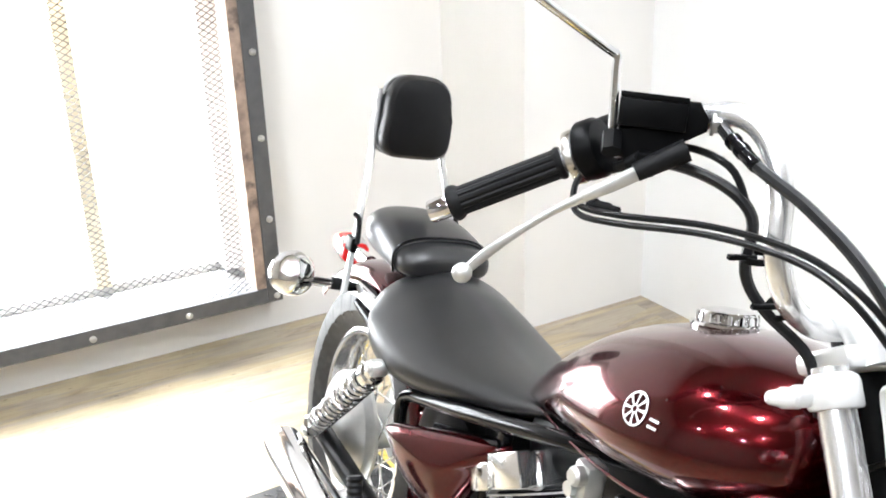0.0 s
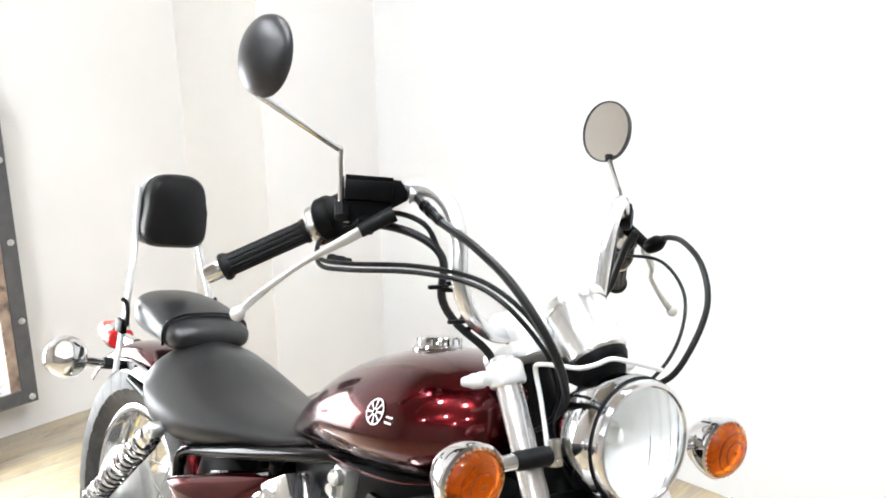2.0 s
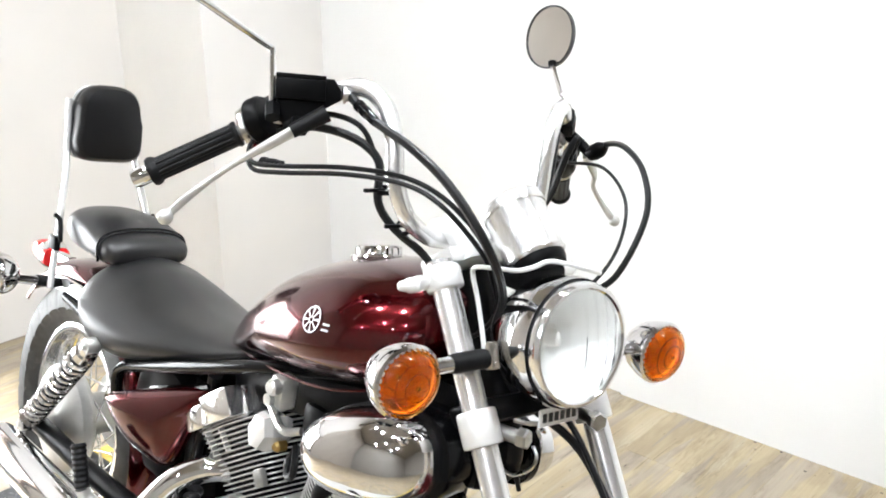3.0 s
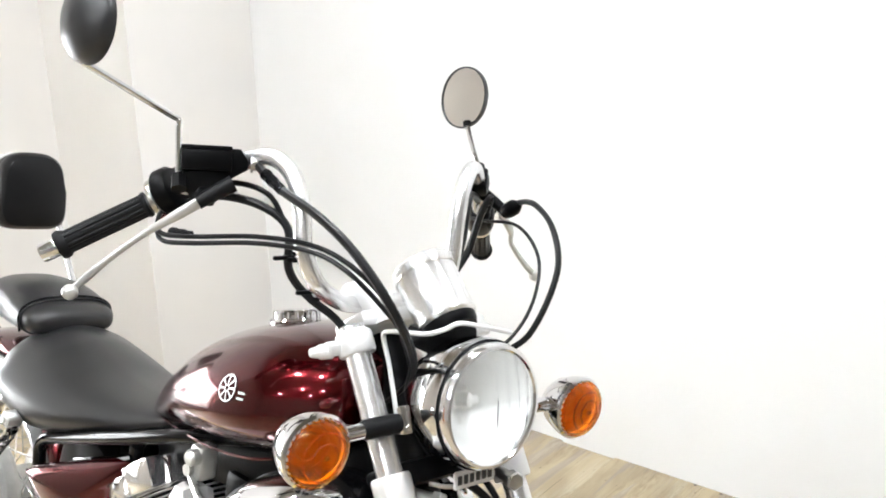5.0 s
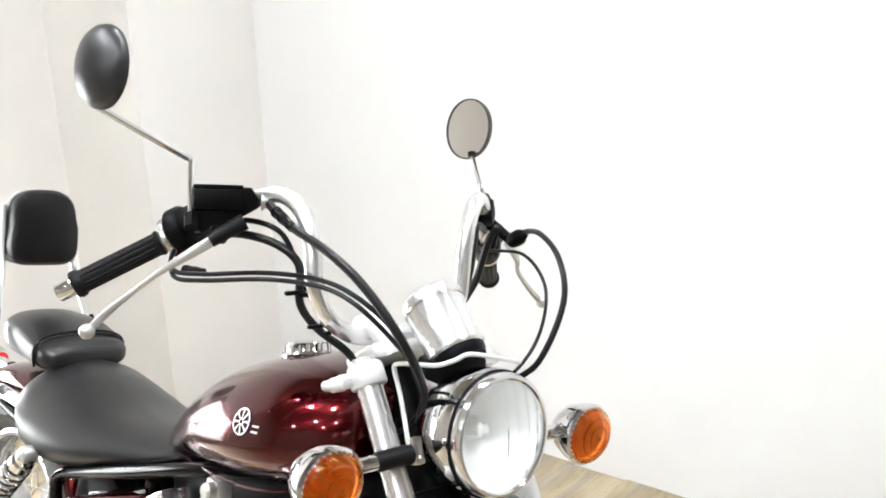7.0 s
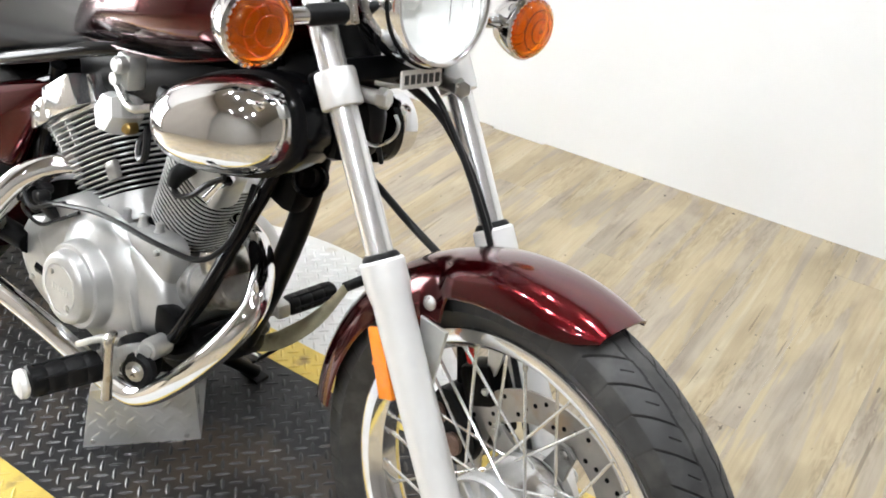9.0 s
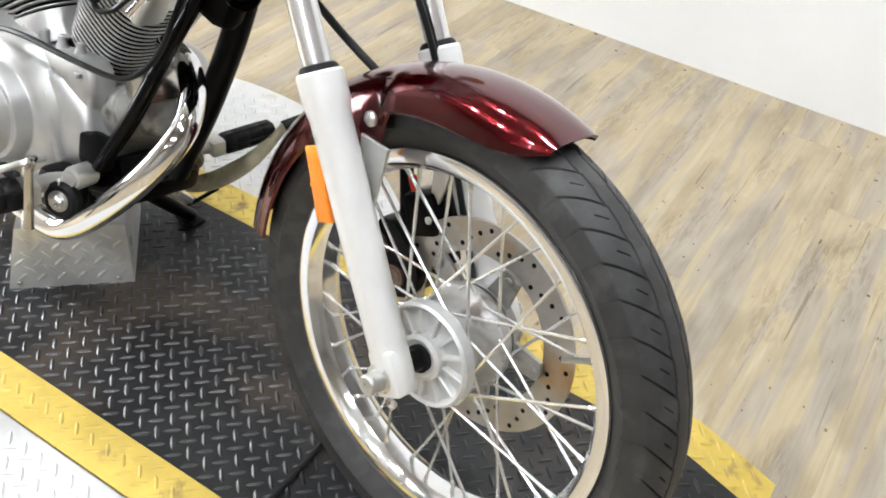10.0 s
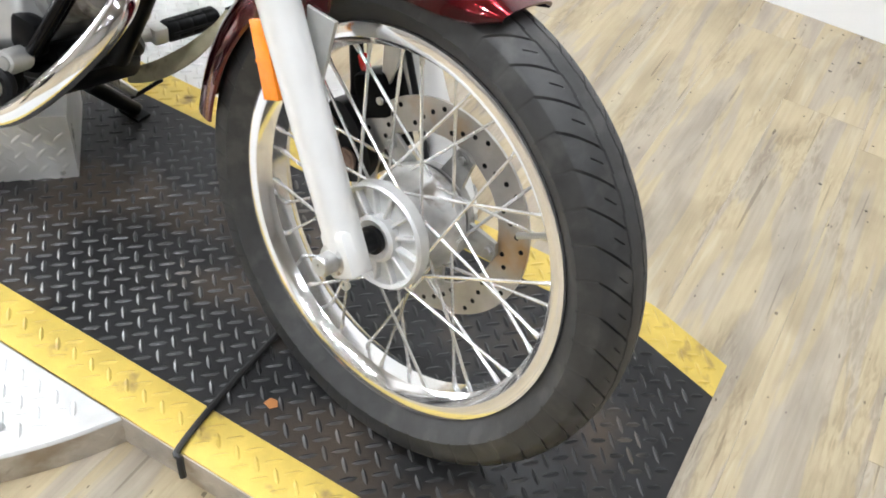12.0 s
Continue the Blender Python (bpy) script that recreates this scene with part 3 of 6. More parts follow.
# dark flakes and grit along the foot of the right wall
rng_grit = random.Random(11)
bm = B()
for k in range(150):
    near = rng_grit.random() ** 2.5
    u, v = -0.6 + 3.6 * rng_grit.random(), V1 - 0.006 - 0.9 * near
    r, t0 = 0.0016 + 0.0042 * rng_grit.random() ** 2, rng_grit.random() * 6.28
    stretch = 0.35 + 0.65 * rng_grit.random()
    loop = [(u + r * math.cos(t0 + 1.05 * j) * (0.7 + 0.5 * rng_grit.random()), v + stretch * r * math.sin(t0 + 1.05 * j) * (0.7 + 0.5 * rng_grit.random())) for j in range(6)]
    rings(bm, [[Vector((x, y, FLOOR + 0.0003)) for x, y in loop], [Vector((u + (x - u) * 0.7, v + (y - v) * 0.7, FLOOR + 0.0014)) for x, y in loop]], caps=(False, True))
bm.transform(ROOM)
thing("floor_grit", bm, mat("dark grit", (0.09, 0.08, 0.07), 0.8, vary=0.4), "dark specks of grit along the foot of the wall", "grit", kind="stuff")

# ---- motorcycle ----
bike = tagged(new("motorcycle"), label="burgundy cruiser motorcycle with chrome trim leaning on its side stand", category="motorcycle")
bike.matrix_world = pose(0, 0, 0, -LEAN, 0, 0)
AX = Vector((-math.sin(radians(RAKE)), 0, math.cos(radians(RAKE))))
ST = Matrix.Translation((TRAIL, 0, 0)) @ Matrix.Rotation(radians(STEER), 4, AX) @ Matrix.Translation((-TRAIL, 0, 0))
HUB = Vector((0, 0, 0.308))
SIDE = axis_frame(HUB, (0, 1, 0), (1, 0, 0))  # z of this frame points to the bike's left


def fork_at(z, y=0.0):
    """A point on the fork leg's line at height z."""
    return Vector((0.001 - (z - 0.308) * 0.6325, y, z))


def tyre_mesh(m, outer, rim_r, half_w, rim_half, tread, twist, segs=420, n=48):
    """A tyre with grooves cut into its tread; twist slants the rows towards the shoulders."""
    loops = []
    crown = outer - (outer - rim_r) * 0.62
    for j in range(segs):
        a = 2 * math.pi * j / segs
        loop = []
        for k in range(n + 1):
            t = math.pi * (k / n) - math.pi / 2
            w = half_w * math.copysign(abs(math.sin(t)) ** 0.9, t)
            r = crown + (outer - crown) * max(0.0, math.cos(t)) ** 0.72
            if abs(k - n / 2) > n * 0.36:
                s = (abs(k - n / 2) - n * 0.36) / (n * 0.14)
                w = math.copysign(half_w * (1 - s) + rim_half * s, w) * (1.0 - 0.02 * s)
                r = crown + (rim_r - crown) * s ** 0.9 if s > 0 else r
            x = (k - n / 2) / (n / 2)
            loop.append((r - tread(j, x), w, a + twist(abs(x))))
        loops.append([m @ Vector((r * math.cos(q), r * math.sin(q), w)) for r, w, q in loop])
    bm = B()
    return rings(bm, loops, closed=False, wrap=True)


def front_twist(side):
    return -(2.0 * side - 0.6 * side * side) * 2 * math.pi / 48


def front_tread(j, x):
    """Slanted grooves across the shoulders, a short dash between them and a stepped groove beside the crown; x from -1 to 1 bead to bead."""
    side, k = abs(x), (j + (16 if x > 0 else 0)) % 32
    if 0.13 < side < 0.74 and k < 2:
        return 0.004 * min(1.0, (0.76 - side) / 0.2 + 0.35)
    if 0.24 < side < 0.38 and k == 16:
        return 0.0035
    if k < 20:
        return 0.0036 if 0.115 < side < 0.14 else 0.0
    return 0.0036 if 0.14 < side < 0.16 else 0.0


def rear_twist(side):
    return -0.6 * side * 2 * math.pi / 30


def rear_tread(j, x):
    k = (j + (7 if x > 0 else 0)) % 14
    if k < 2 and 0.1 < abs(x) < 0.78:
        return 0.005
    return 0.005 if 0.07 < abs(x) < 0.1 else 0.0


def rim_profile(rim_r, half):
    """Closed section of a spoked steel rim with drop centre."""
    pts = [(rim_r, half), (rim_r + 0.001, half - 0.003), (rim_r - 0.012, half - 0.004), (rim_r - 0.015, half * 0.55), (rim_r - 0.021, half * 0.42),
           (rim_r - 0.021, -half * 0.42), (rim_r - 0.015, -half * 0.55), (rim_r - 0.012, -half + 0.004), (rim_r + 0.001, -half + 0.003), (rim_r, -half)]
    pts += [(rim_r - 0.006, -half - 0.0015), (rim_r - 0.016, -half + 0.001), (rim_r - 0.021, -half * 0.62), (rim_r - 0.027, -half * 0.42), (rim_r - 0.027, half * 0.42), (rim_r - 0.021, half * 0.62), (rim_r - 0.016, half - 0.001), (rim_r - 0.006, half + 0.0015)]
    return pts


def wheel(name, m, xf, rim_r, outer, half_w, rim_half, tread, twist, flange_r, flange_w, count, label, segs=420, across=48):
    bm = B()
    ring_lathe(bm, rim_profile(rim_r, rim_half), m, 128)
    w = part(name, bm, RIM_CHROME, bike, label, xf=xf)
    part("tyre", tyre_mesh(m, outer, rim_r + 0.001, half_w, rim_half - 0.004, tread, twist, segs, across), TYRE, w, "worn black rubber tyre with cut tread", xf=xf, sharp=28)
    for k in range(count):
        side = 1 if k % 2 else -1
        lean_dir = 1 if (k // 2) % 2 else -1
        a_rim = 2 * math.pi * (k + 0.5) / count
        a_hub = a_rim + lean_dir * 0.95
        a = Vector((flange_r * math.cos(a_hub), flange_r * math.sin(a_hub), side * flange_w * (1.0 if lean_dir > 0 else 0.9)))
        b = Vector(((rim_r - 0.026) * math.cos(a_rim), (rim_r - 0.026) * math.sin(a_rim), side * rim_half * 0.22))
        d = (b - a).normalized()
        bm = B()
        tube(bm, [m @ a, m @ b], 0.0021, 6, 1)
        tube(bm, [m @ (b - d * 0.013), m @ (b - d * 0.011), m @ (b + d * 0.003)], [0.0022, 0.0031, 0.0033], 6, 1)
        part("spoke", bm, SPOKE, w, xf=xf)
    return w


front = wheel("front_wheel", SIDE, ST, 0.2425, 0.311, 0.045, 0.029, front_tread, front_twist, 0.056, 0.026, 36, "wire-spoked front wheel with chrome rim", 1536, 96)

# front hub: barrel, ribbed cover, brake disc
bm = B()
lathe(bm, [(0.03, -0.032), (0.058, -0.03), (0.061, -0.024), (0.06, -0.018), (0.053, -0.012), (0.055, 0.012), (0.06, 0.02), (0.066, 0.024), (0.067, 0.034), (0.062, 0.042), (0.03, 0.046)], SIDE, 40)
part("hub", bm, HUB_BARREL, front, "dull cast alloy hub with brake dust", xf=ST)
bm = B()
ring_lathe(bm, [(0.066, -0.03), (0.066, -0.044), (0.063, -0.0475), (0.059, -0.045), (0.058, -0.036), (0.028, -0.037), (0.028, -0.03)], SIDE, 48)
cover = part("hub_cover", bm, HUB_ALLOY, front, "ribbed cast alloy hub cover", xf=ST)
bm = B()
for k in range(13):
    t = 2 * math.pi * k / 13
    rbox(bm, (0.035, 0.005, 0.011), SIDE @ Matrix.Rotation(t, 4, "Z") @ Matrix.Translation((0.0425, 0, -0.0395)), 0.0014, 1)
ring_lathe(bm, [(0.029, -0.035), (0.029, -0.05), (0.024, -0.053), (0.017, -0.05), (0.017, -0.035)], SIDE, 32)
part("cast_ribs", bm, HUB_ALLOY, front, xf=ST)
bm = B()
lathe(bm, [(0.0165, -0.048), (0.0175, -0.056), (0.013, -0.058), (0.011, -0.078)], SIDE, 20)
part("seal", bm, RUBBER, front, xf=ST)
GREASY = mat("greasy cast alloy", (0.34, 0.335, 0.32), 0.4, 0.6, vary=0.35, scale=45, rough_vary=0.2, dirt=(0.08, 0.07, 0.06), dirt_scale=22, dirt_at=0.56)
DISC = mat("brake disc steel", (0.42, 0.4, 0.375), 0.36, 0.75, vary=0.18, scale=40, dirt=(0.4, 0.27, 0.15), dirt_scale=8, dirt_at=0.55)
bm = B()
inner, outer_r, y_d = 0.098, 0.141, 0.058
holes = [(0.108 + 0.008 * (k % 4), 2 * math.pi * k / 48) for k in range(48)]
ring_lathe(bm, [(inner, y_d - 0.002), (outer_r, y_d - 0.002), (outer_r, y_d + 0.002), (inner, y_d + 0.002)], SIDE, 96)
disc = part("brake_disc", bm, DISC, front, "drilled steel brake disc with light rust", xf=ST)
for r, t in holes:
    bm = B()
    lathe(bm, [(0.0033, 0), (0.0033, 0.0006)], SIDE @ Matrix.Translation((r * math.cos(t), r * math.sin(t), y_d - 0.0026)), 8)
    part("drilled_hole", bm, BLACK, disc, xf=ST)
bm = B()
for k in range(5):
    t = 2 * math.pi * k / 5
    prism(bm, [(0.04, -0.02), (0.1, -0.013), (0.104, 0.0), (0.1, 0.013), (0.04, 0.02)], SIDE @ Matrix.Rotation(t, 4, "Z") @ Matrix.Translation((0, 0, 0.048)), 0.008, 0.002, 1)
    bolt(bm, SIDE @ Vector((0.094 * math.cos(t), 0.094 * math.sin(t), 0.048)), (0, -1, 0), 0.006)
lathe(bm, [(0.062, 0.046), (0.062, 0.058), (0.04, 0.064)], SIDE, 32)
part("disc_carrier", bm, GREASY, front, "alloy disc carrier", xf=ST)
bm = B()
v = SIDE @ Vector((0.209 * math.cos(-0.5), 0.209 * math.sin(-0.5), 0))
v2 = SIDE @ Vector((0.172 * math.cos(-0.5), 0.172 * math.sin(-0.5), -0.006))
tube(bm, [v, v.lerp(v2, 0.7), v2], [0.004, 0.0035, 0.004], 8, 1)
part("valve", bm, STEEL, front, xf=ST)

# front fork
for s in (-1, 1):
    top, low = fork_at(0.94, s * 0.094), fork_at(0.5, s * 0.094)
    bm = B()
    tube(bm, [low, top], 0.0164, 24, 1)
    leg = part("fork_tube", bm, HARD_CHROME, bike, "chrome fork tube", xf=ST)
    d = (fork_at(0.3) - fork_at(0.6)).normalized()
    a = fork_at(0.598, s * 0.094)
    bm = B()
    prof = [(0.0175, 0.0), (0.0245, 0.0008), (0.0264, 0.0035), (0.0264, 0.03), (0.0258, 0.036), (0.0232, 0.052), (0.0229, 0.2), (0.0224, 0.3), (0.0215, 0.335), (0.0205, 0.345), (0.015, 0.349)]
    lathe(bm, prof, axis_frame(a, d), 32)
    lower = part("fork_slider", bm, SILVER, bike, "silver painted fork slider", xf=ST)
    bm = B()
    lathe(bm, [(0.0165, -0.007), (0.0195, -0.006), (0.0222, -0.002), (0.0222, 0.002), (0.0205, 0.004)], axis_frame(a, d), 24)
    part("dust_seal", bm, RUBBER, lower, "black rubber dust seal", xf=ST)
    bm = B()
    p = fork_at(0.30, s * 0.094)
    rbox(bm, (0.037, 0.034, 0.056), Matrix.Translation(p + Vector((-0.005, s * 0.003, 0.012))) @ Matrix.Rotation(radians(-32), 4, "Y"), 0.005, 2, 1.0)
    rbox(bm, (0.024, 0.026, 0.026), Matrix.Translation(p + Vector((-0.015, s * 0.006, 0.002))) @ Matrix.Rotation(radians(-32), 4, "Y"), 0.008, 2)
    part("axle_lug", bm, SILVER, lower, "flat cast foot of the fork slider", xf=ST)
    bm = B()
    lathe(bm, [(0.0062, 0), (0.0062, 0.003), (0.0038, 0.0032), (0.0036, 0.001), (0.0, 0.001)], axis_frame(fork_at(0.287, s * 0.1135) + Vector((0.008, 0, 0)), (0.2, s, 0)), 16)
    part("pinch_bolt", bm, STEEL, lower, xf=ST)
    bm = B()
    c = HUB + Vector((-0.002, s * 0.112, 0))
    lathe(bm, [(0.0185, -0.004), (0.0185, 0.002), (0.0125, 0.003), (0.0125, 0.02), (0.0105, 0.0225), (0.0, 0.0225)], axis_frame(c + Vector((-0.001, 0, -0.004)), (0, s, 0)), 24)
    part("axle_nut", bm, STEEL, lower, "zinc axle nut", xf=ST)
    # lower and upper clamps
    bm = B()
    p = fork_at(0.765, s * 0.094)
    lathe(bm, [(0.018, -0.022), (0.0235, -0.021), (0.0245, -0.018), (0.0245, 0.017), (0.023, 0.021), (0.018, 0.022)], axis_frame(p, -d), 28)
    part("lower_clamp", bm, SILVER, leg, xf=ST)
    bm = B()
    p = fork_at(0.921, s * 0.094)
    lathe(bm, [(0.018, -0.014), (0.022, -0.0135), (0.0235, -0.011), (0.0235, 0.01), (0.022, 0.014), (0.018, 0.017), (0.0, 0.018)], axis_frame(p, -d), 28)
    rbox(bm, (0.018, 0.022, 0.017), Matrix.Translation(p + Vector((-0.006, s * 0.027, -0.004))), 0.005, 2)
    part("upper_clamp", bm, SILVER, leg, xf=ST)
    bm = B()
    q = p + Vector((-0.012, s * 0.04, -0.008))
    lathe(bm, [(0.0095, -0.012), (0.0095, 0.003), (0.0075, 0.006), (0.006, 0.014), (0.004, 0.016)], axis_frame(q, (-0.35, s, -0.1)), 16)
    part("clamp_bolt", bm, SILVER, leg, xf=ST)
    bm = B()
    q = fork_at(0.76, s * 0.07) + Vector((0.018, 0, 0))
    tube(bm, [q + Vector((-0.02, 0, 0)), q + Vector((0.022, s * -0.008, 0.004))], 0.009, 12, 1)
    prism(bm, hexagon(0.0125), axis_frame(q + Vector((0.016, s * -0.006, 0.004)), (1, s * -0.35, 0.1)), 0.012, 0.002, 1)
    part("clamp_nut", bm, STEEL, leg, xf=ST)

bm = B()
rbox(bm, (0.07, 0.15, 0.022), Matrix.Translation(fork_at(0.936) + Vector((-0.035, 0, -0.006))) @ Matrix.Rotation(radians(-32), 4, "Y"), 0.007, 2)
part("top_bridge", bm, SILVER, bike, "silver painted fork bridge", xf=ST)
bm = B()
rbox(bm, (0.075, 0.17, 0.03), Matrix.Translation(fork_at(0.765) + Vector((-0.035, 0, 0.0))) @ Matrix.Rotation(radians(-32), 4, "Y"), 0.006, 2)
part("lower_bridge", bm, BLACK, bike, xf=ST)
bm = B()
tube(bm, [fork_at(0.74) + Vector((-0.07, 0, 0)), fork_at(0.95) + Vector((-0.07, 0, 0))], 0.026, 18, 1)
part("steering_head", bm, BLACK, bike)

# front fender
def fender(rc, r_top, half_w, drop, a0, a1, n=40, back=1.0):
    """An arched fender: a rounded section swept round the wheel; angles in degrees from the top, forward plus."""
    bm = B()
    outer, inner = [], []
    for j in range(n + 1):
        f = j / n
        a = radians(a0 + (a1 - a0) * f)
        taper = 1.0
        front_end = (a0 + (a1 - a0) * f - a1) / 22.0 + 1.0
        if front_end > 0:
            taper = math.sqrt(max(0.06, 1 - front_end ** 2.6))
        row = []
        for k in range(17):
            t = math.pi * (k / 16) - math.pi / 2
            w = half_w * math.copysign(abs(math.sin(t)) ** 0.8, t) * (0.55 + 0.45 * taper)
            d = drop(a) * taper * (1 - abs(math.cos(t)) ** 0.9)
            r = r_top - d - (1 - taper) * 0.004
            row.append((w, r))
        for dest, shrink in ((outer, 0.0), (inner, 0.0028)):
            dest.append([rc + Vector(((r - shrink) * math.sin(a), w * (1 - shrink / half_w), (r - shrink) * math.cos(a))) for w, r in row])
    n_k = len(outer[0])
    loops = [o + i[::-1] for o, i in zip(outer, inner)]
    return rings(bm, loops)


def front_drop(a):
    """Depth of the fender's flank: a lobe reaches down to its mount."""
    deg = math.degrees(a)
    return 0.043 + 0.007 * min(1.0, max(0.0, (-20 - deg) / 30)) + 0.03 * min(1.0, max(0.0, (-21.5 - deg) / 3.5)) * min(1.0, max(0.0, (deg + 46) / 8))


bm = fender(HUB, 0.3325, 0.062, front_drop, -88, 16.0, 84)
fend = part("front_fender", bm, PAINT, bike, "burgundy metallic front fender", xf=ST)
for s in (-1, 1):
    bm = B()
    lathe(bm, [(0.009, 0), (0.009, 0.003), (0.006, 0.006), (0.002, 0.007)], axis_frame((-0.122, s * 0.066, 0.563), (0, s, 0)), 16)
    part("fender_bolt", bm, STEEL, fend, xf=ST)
    bm = B()
    prism(bm, [(-0.022, 0.03), (0.022, 0.03), (0.012, -0.06), (0.004, -0.095), (-0.006, -0.09)], Matrix.Translation((-0.112, s * 0.063, 0.51)) @ Matrix.Rotation(radians(90), 4, "X"), 0.004, 0.001, 1)
    part("fender_stay", bm, ALLOY, fend, "bare alloy fender stay", xf=ST)
    # side reflector behind the slider
    bm = B()
    rm = axis_frame((-0.151, s * 0.1, 0.476), (0, s, 0), (-0.036, 0, 0.081))
    rbox(bm, (0.088, 0.025, 0.008), rm, 0.002, 2)
    r = part("side_reflector", bm, ORANGE, bike, "amber plastic side reflector on the fork", xf=ST)
    bm = B()
    rbox(bm, (0.004, 0.0255, 0.0086), rm, 0.0)
    part("reflector_seam", bm, ORANGE, r, xf=ST)

# headlight
HL = Vector((-0.243, 0, 0.874))
hm = axis_frame(HL, (1, 0, 0.13))
bm = B()
lathe(bm, [(0.02, -0.105), (0.042, -0.098), (0.062, -0.08), (0.074, -0.055), (0.079, -0.03), (0.08, -0.012), (0.0785, -0.007), (0.0785, -0.004)], hm, 56, caps=(True, False))
head = part("headlight", bm, CHROME, bike, "round chrome headlight with clear fluted lens", xf=ST)
bm = B()
ring_lathe(bm, [(0.0765, -0.006), (0.0768, -0.003), (0.0762, -0.0012), (0.074, -0.0012), (0.074, -0.006)], hm, 56)
part("seal_ring", bm, RUBBER, head, xf=ST)
bm = B()
ring_lathe(bm, [(0.0755, -0.002), (0.0762, 0.004), (0.0752, 0.0095), (0.0728, 0.0125), (0.0695, 0.0128), (0.0672, 0.0105), (0.0668, 0.004), (0.072, -0.002)], hm, 64)
part("trim_ring", bm, RIM_CHROME, head, "bright chrome trim ring", xf=ST)
bm = B()
ref = [(0.068, 0.004)] + [(0.068 * math.sqrt(max(0.02, 1 - f)), 0.004 - 0.058 * f) for f in (0.1, 0.25, 0.4, 0.6, 0.8, 0.95)]
lathe(bm, ref, hm, 48, caps=(False, True))
part("reflector_bowl", bm, BOWL, head, xf=ST)
bm = B()
lathe(bm, [(0.016, -0.054), (0.0165, -0.05), (0.009, -0.046), (0.0085, -0.03), (0.003, -0.026)], hm, 20)
part("bulb_shield", bm, INDICATOR_DISH, head, xf=ST)
bm = B()
outside, inside = [], []
for j in range(1, 34):
    r = 0.0675 * j / 33
    crown = 0.008 + 0.0115 * (1 - (r / 0.0675) ** 2)
    row, back_row = [], []
    for k in range(128):
        a = 2 * math.pi * k / 128
        x, y = r * math.cos(a), r * math.sin(a)
        band = max(0.0, 1 - (abs(x + 0.006) / 0.02) ** 4) * max(0.0, 1 - (abs(y) / 0.045) ** 6)
        block = 0.5 + 0.5 * math.copysign(1, math.sin(y * 150 + 0.6))
        flute = 0.00025 * math.sin(y * 1150) * band * block + 0.0003 * math.sin(y * 330) + 0.0002 * math.sin(x * 260)
        row.append(hm @ Vector((x, y, crown)))
        back_row.append(hm @ Vector((x, y, crown - 0.003 + flute)))
    outside.append(row)
    inside.append(back_row)
rings(bm, outside + inside[::-1])
part("lens", bm, GLASS, head, "clear fluted glass lens", xf=ST).visible_shadow = False
for s in (-1, 1):
    bm = B()
    rbox(bm, (0.016, 0.014, 0.034), Matrix.Translation((-0.297, s * 0.083, 0.846 - s * 0.006)) @ Matrix.Rotation(radians(-20), 4, "Y"), 0.003, 2)
    bolt(bm, (-0.289, s * 0.083, 0.838 - s * 0.006), (1, 0, 0.3), 0.005, 0.005)
    part("headlight_bracket", bm, DULL_CHROME, head, xf=ST)

# maker's plate under the headlight: a plain dark bar on a light plate
bm = B()
bmx = axis_frame((-0.254, 0.0, 0.78), (1, 0, 0.12), (0, 1, 0))
rbox(bm, (0.066, 0.022, 0.003), bmx, 0.002, 1)
plate = part("name_plate", bm, WHITE_DECAL, bike, "small silver plate with dark lettering bar", xf=ST)
bm = B()
for k in range(6):
    rbox(bm, (0.0066, 0.011, 0.0006), bmx @ Matrix.Translation((-0.0245 + 0.0098 * k, 0, 0.0018)), 0)
part("lettering_bar", bm, DARK_MARK, plate, xf=ST)
bm = B()
tube(bm, [(-0.278, -0.05, 0.772), (-0.258, -0.03, 0.772), (-0.256, 0.03, 0.772), (-0.278, 0.05, 0.772)], 0.003, 6, 4)
part("plate_bracket", bm, STEEL, plate, xf=ST)


# indicators
INDICATOR_BULB = mat("indicator bulb", (0.5, 0.42, 0.36), 0.15, 0.0, coat=0.5)


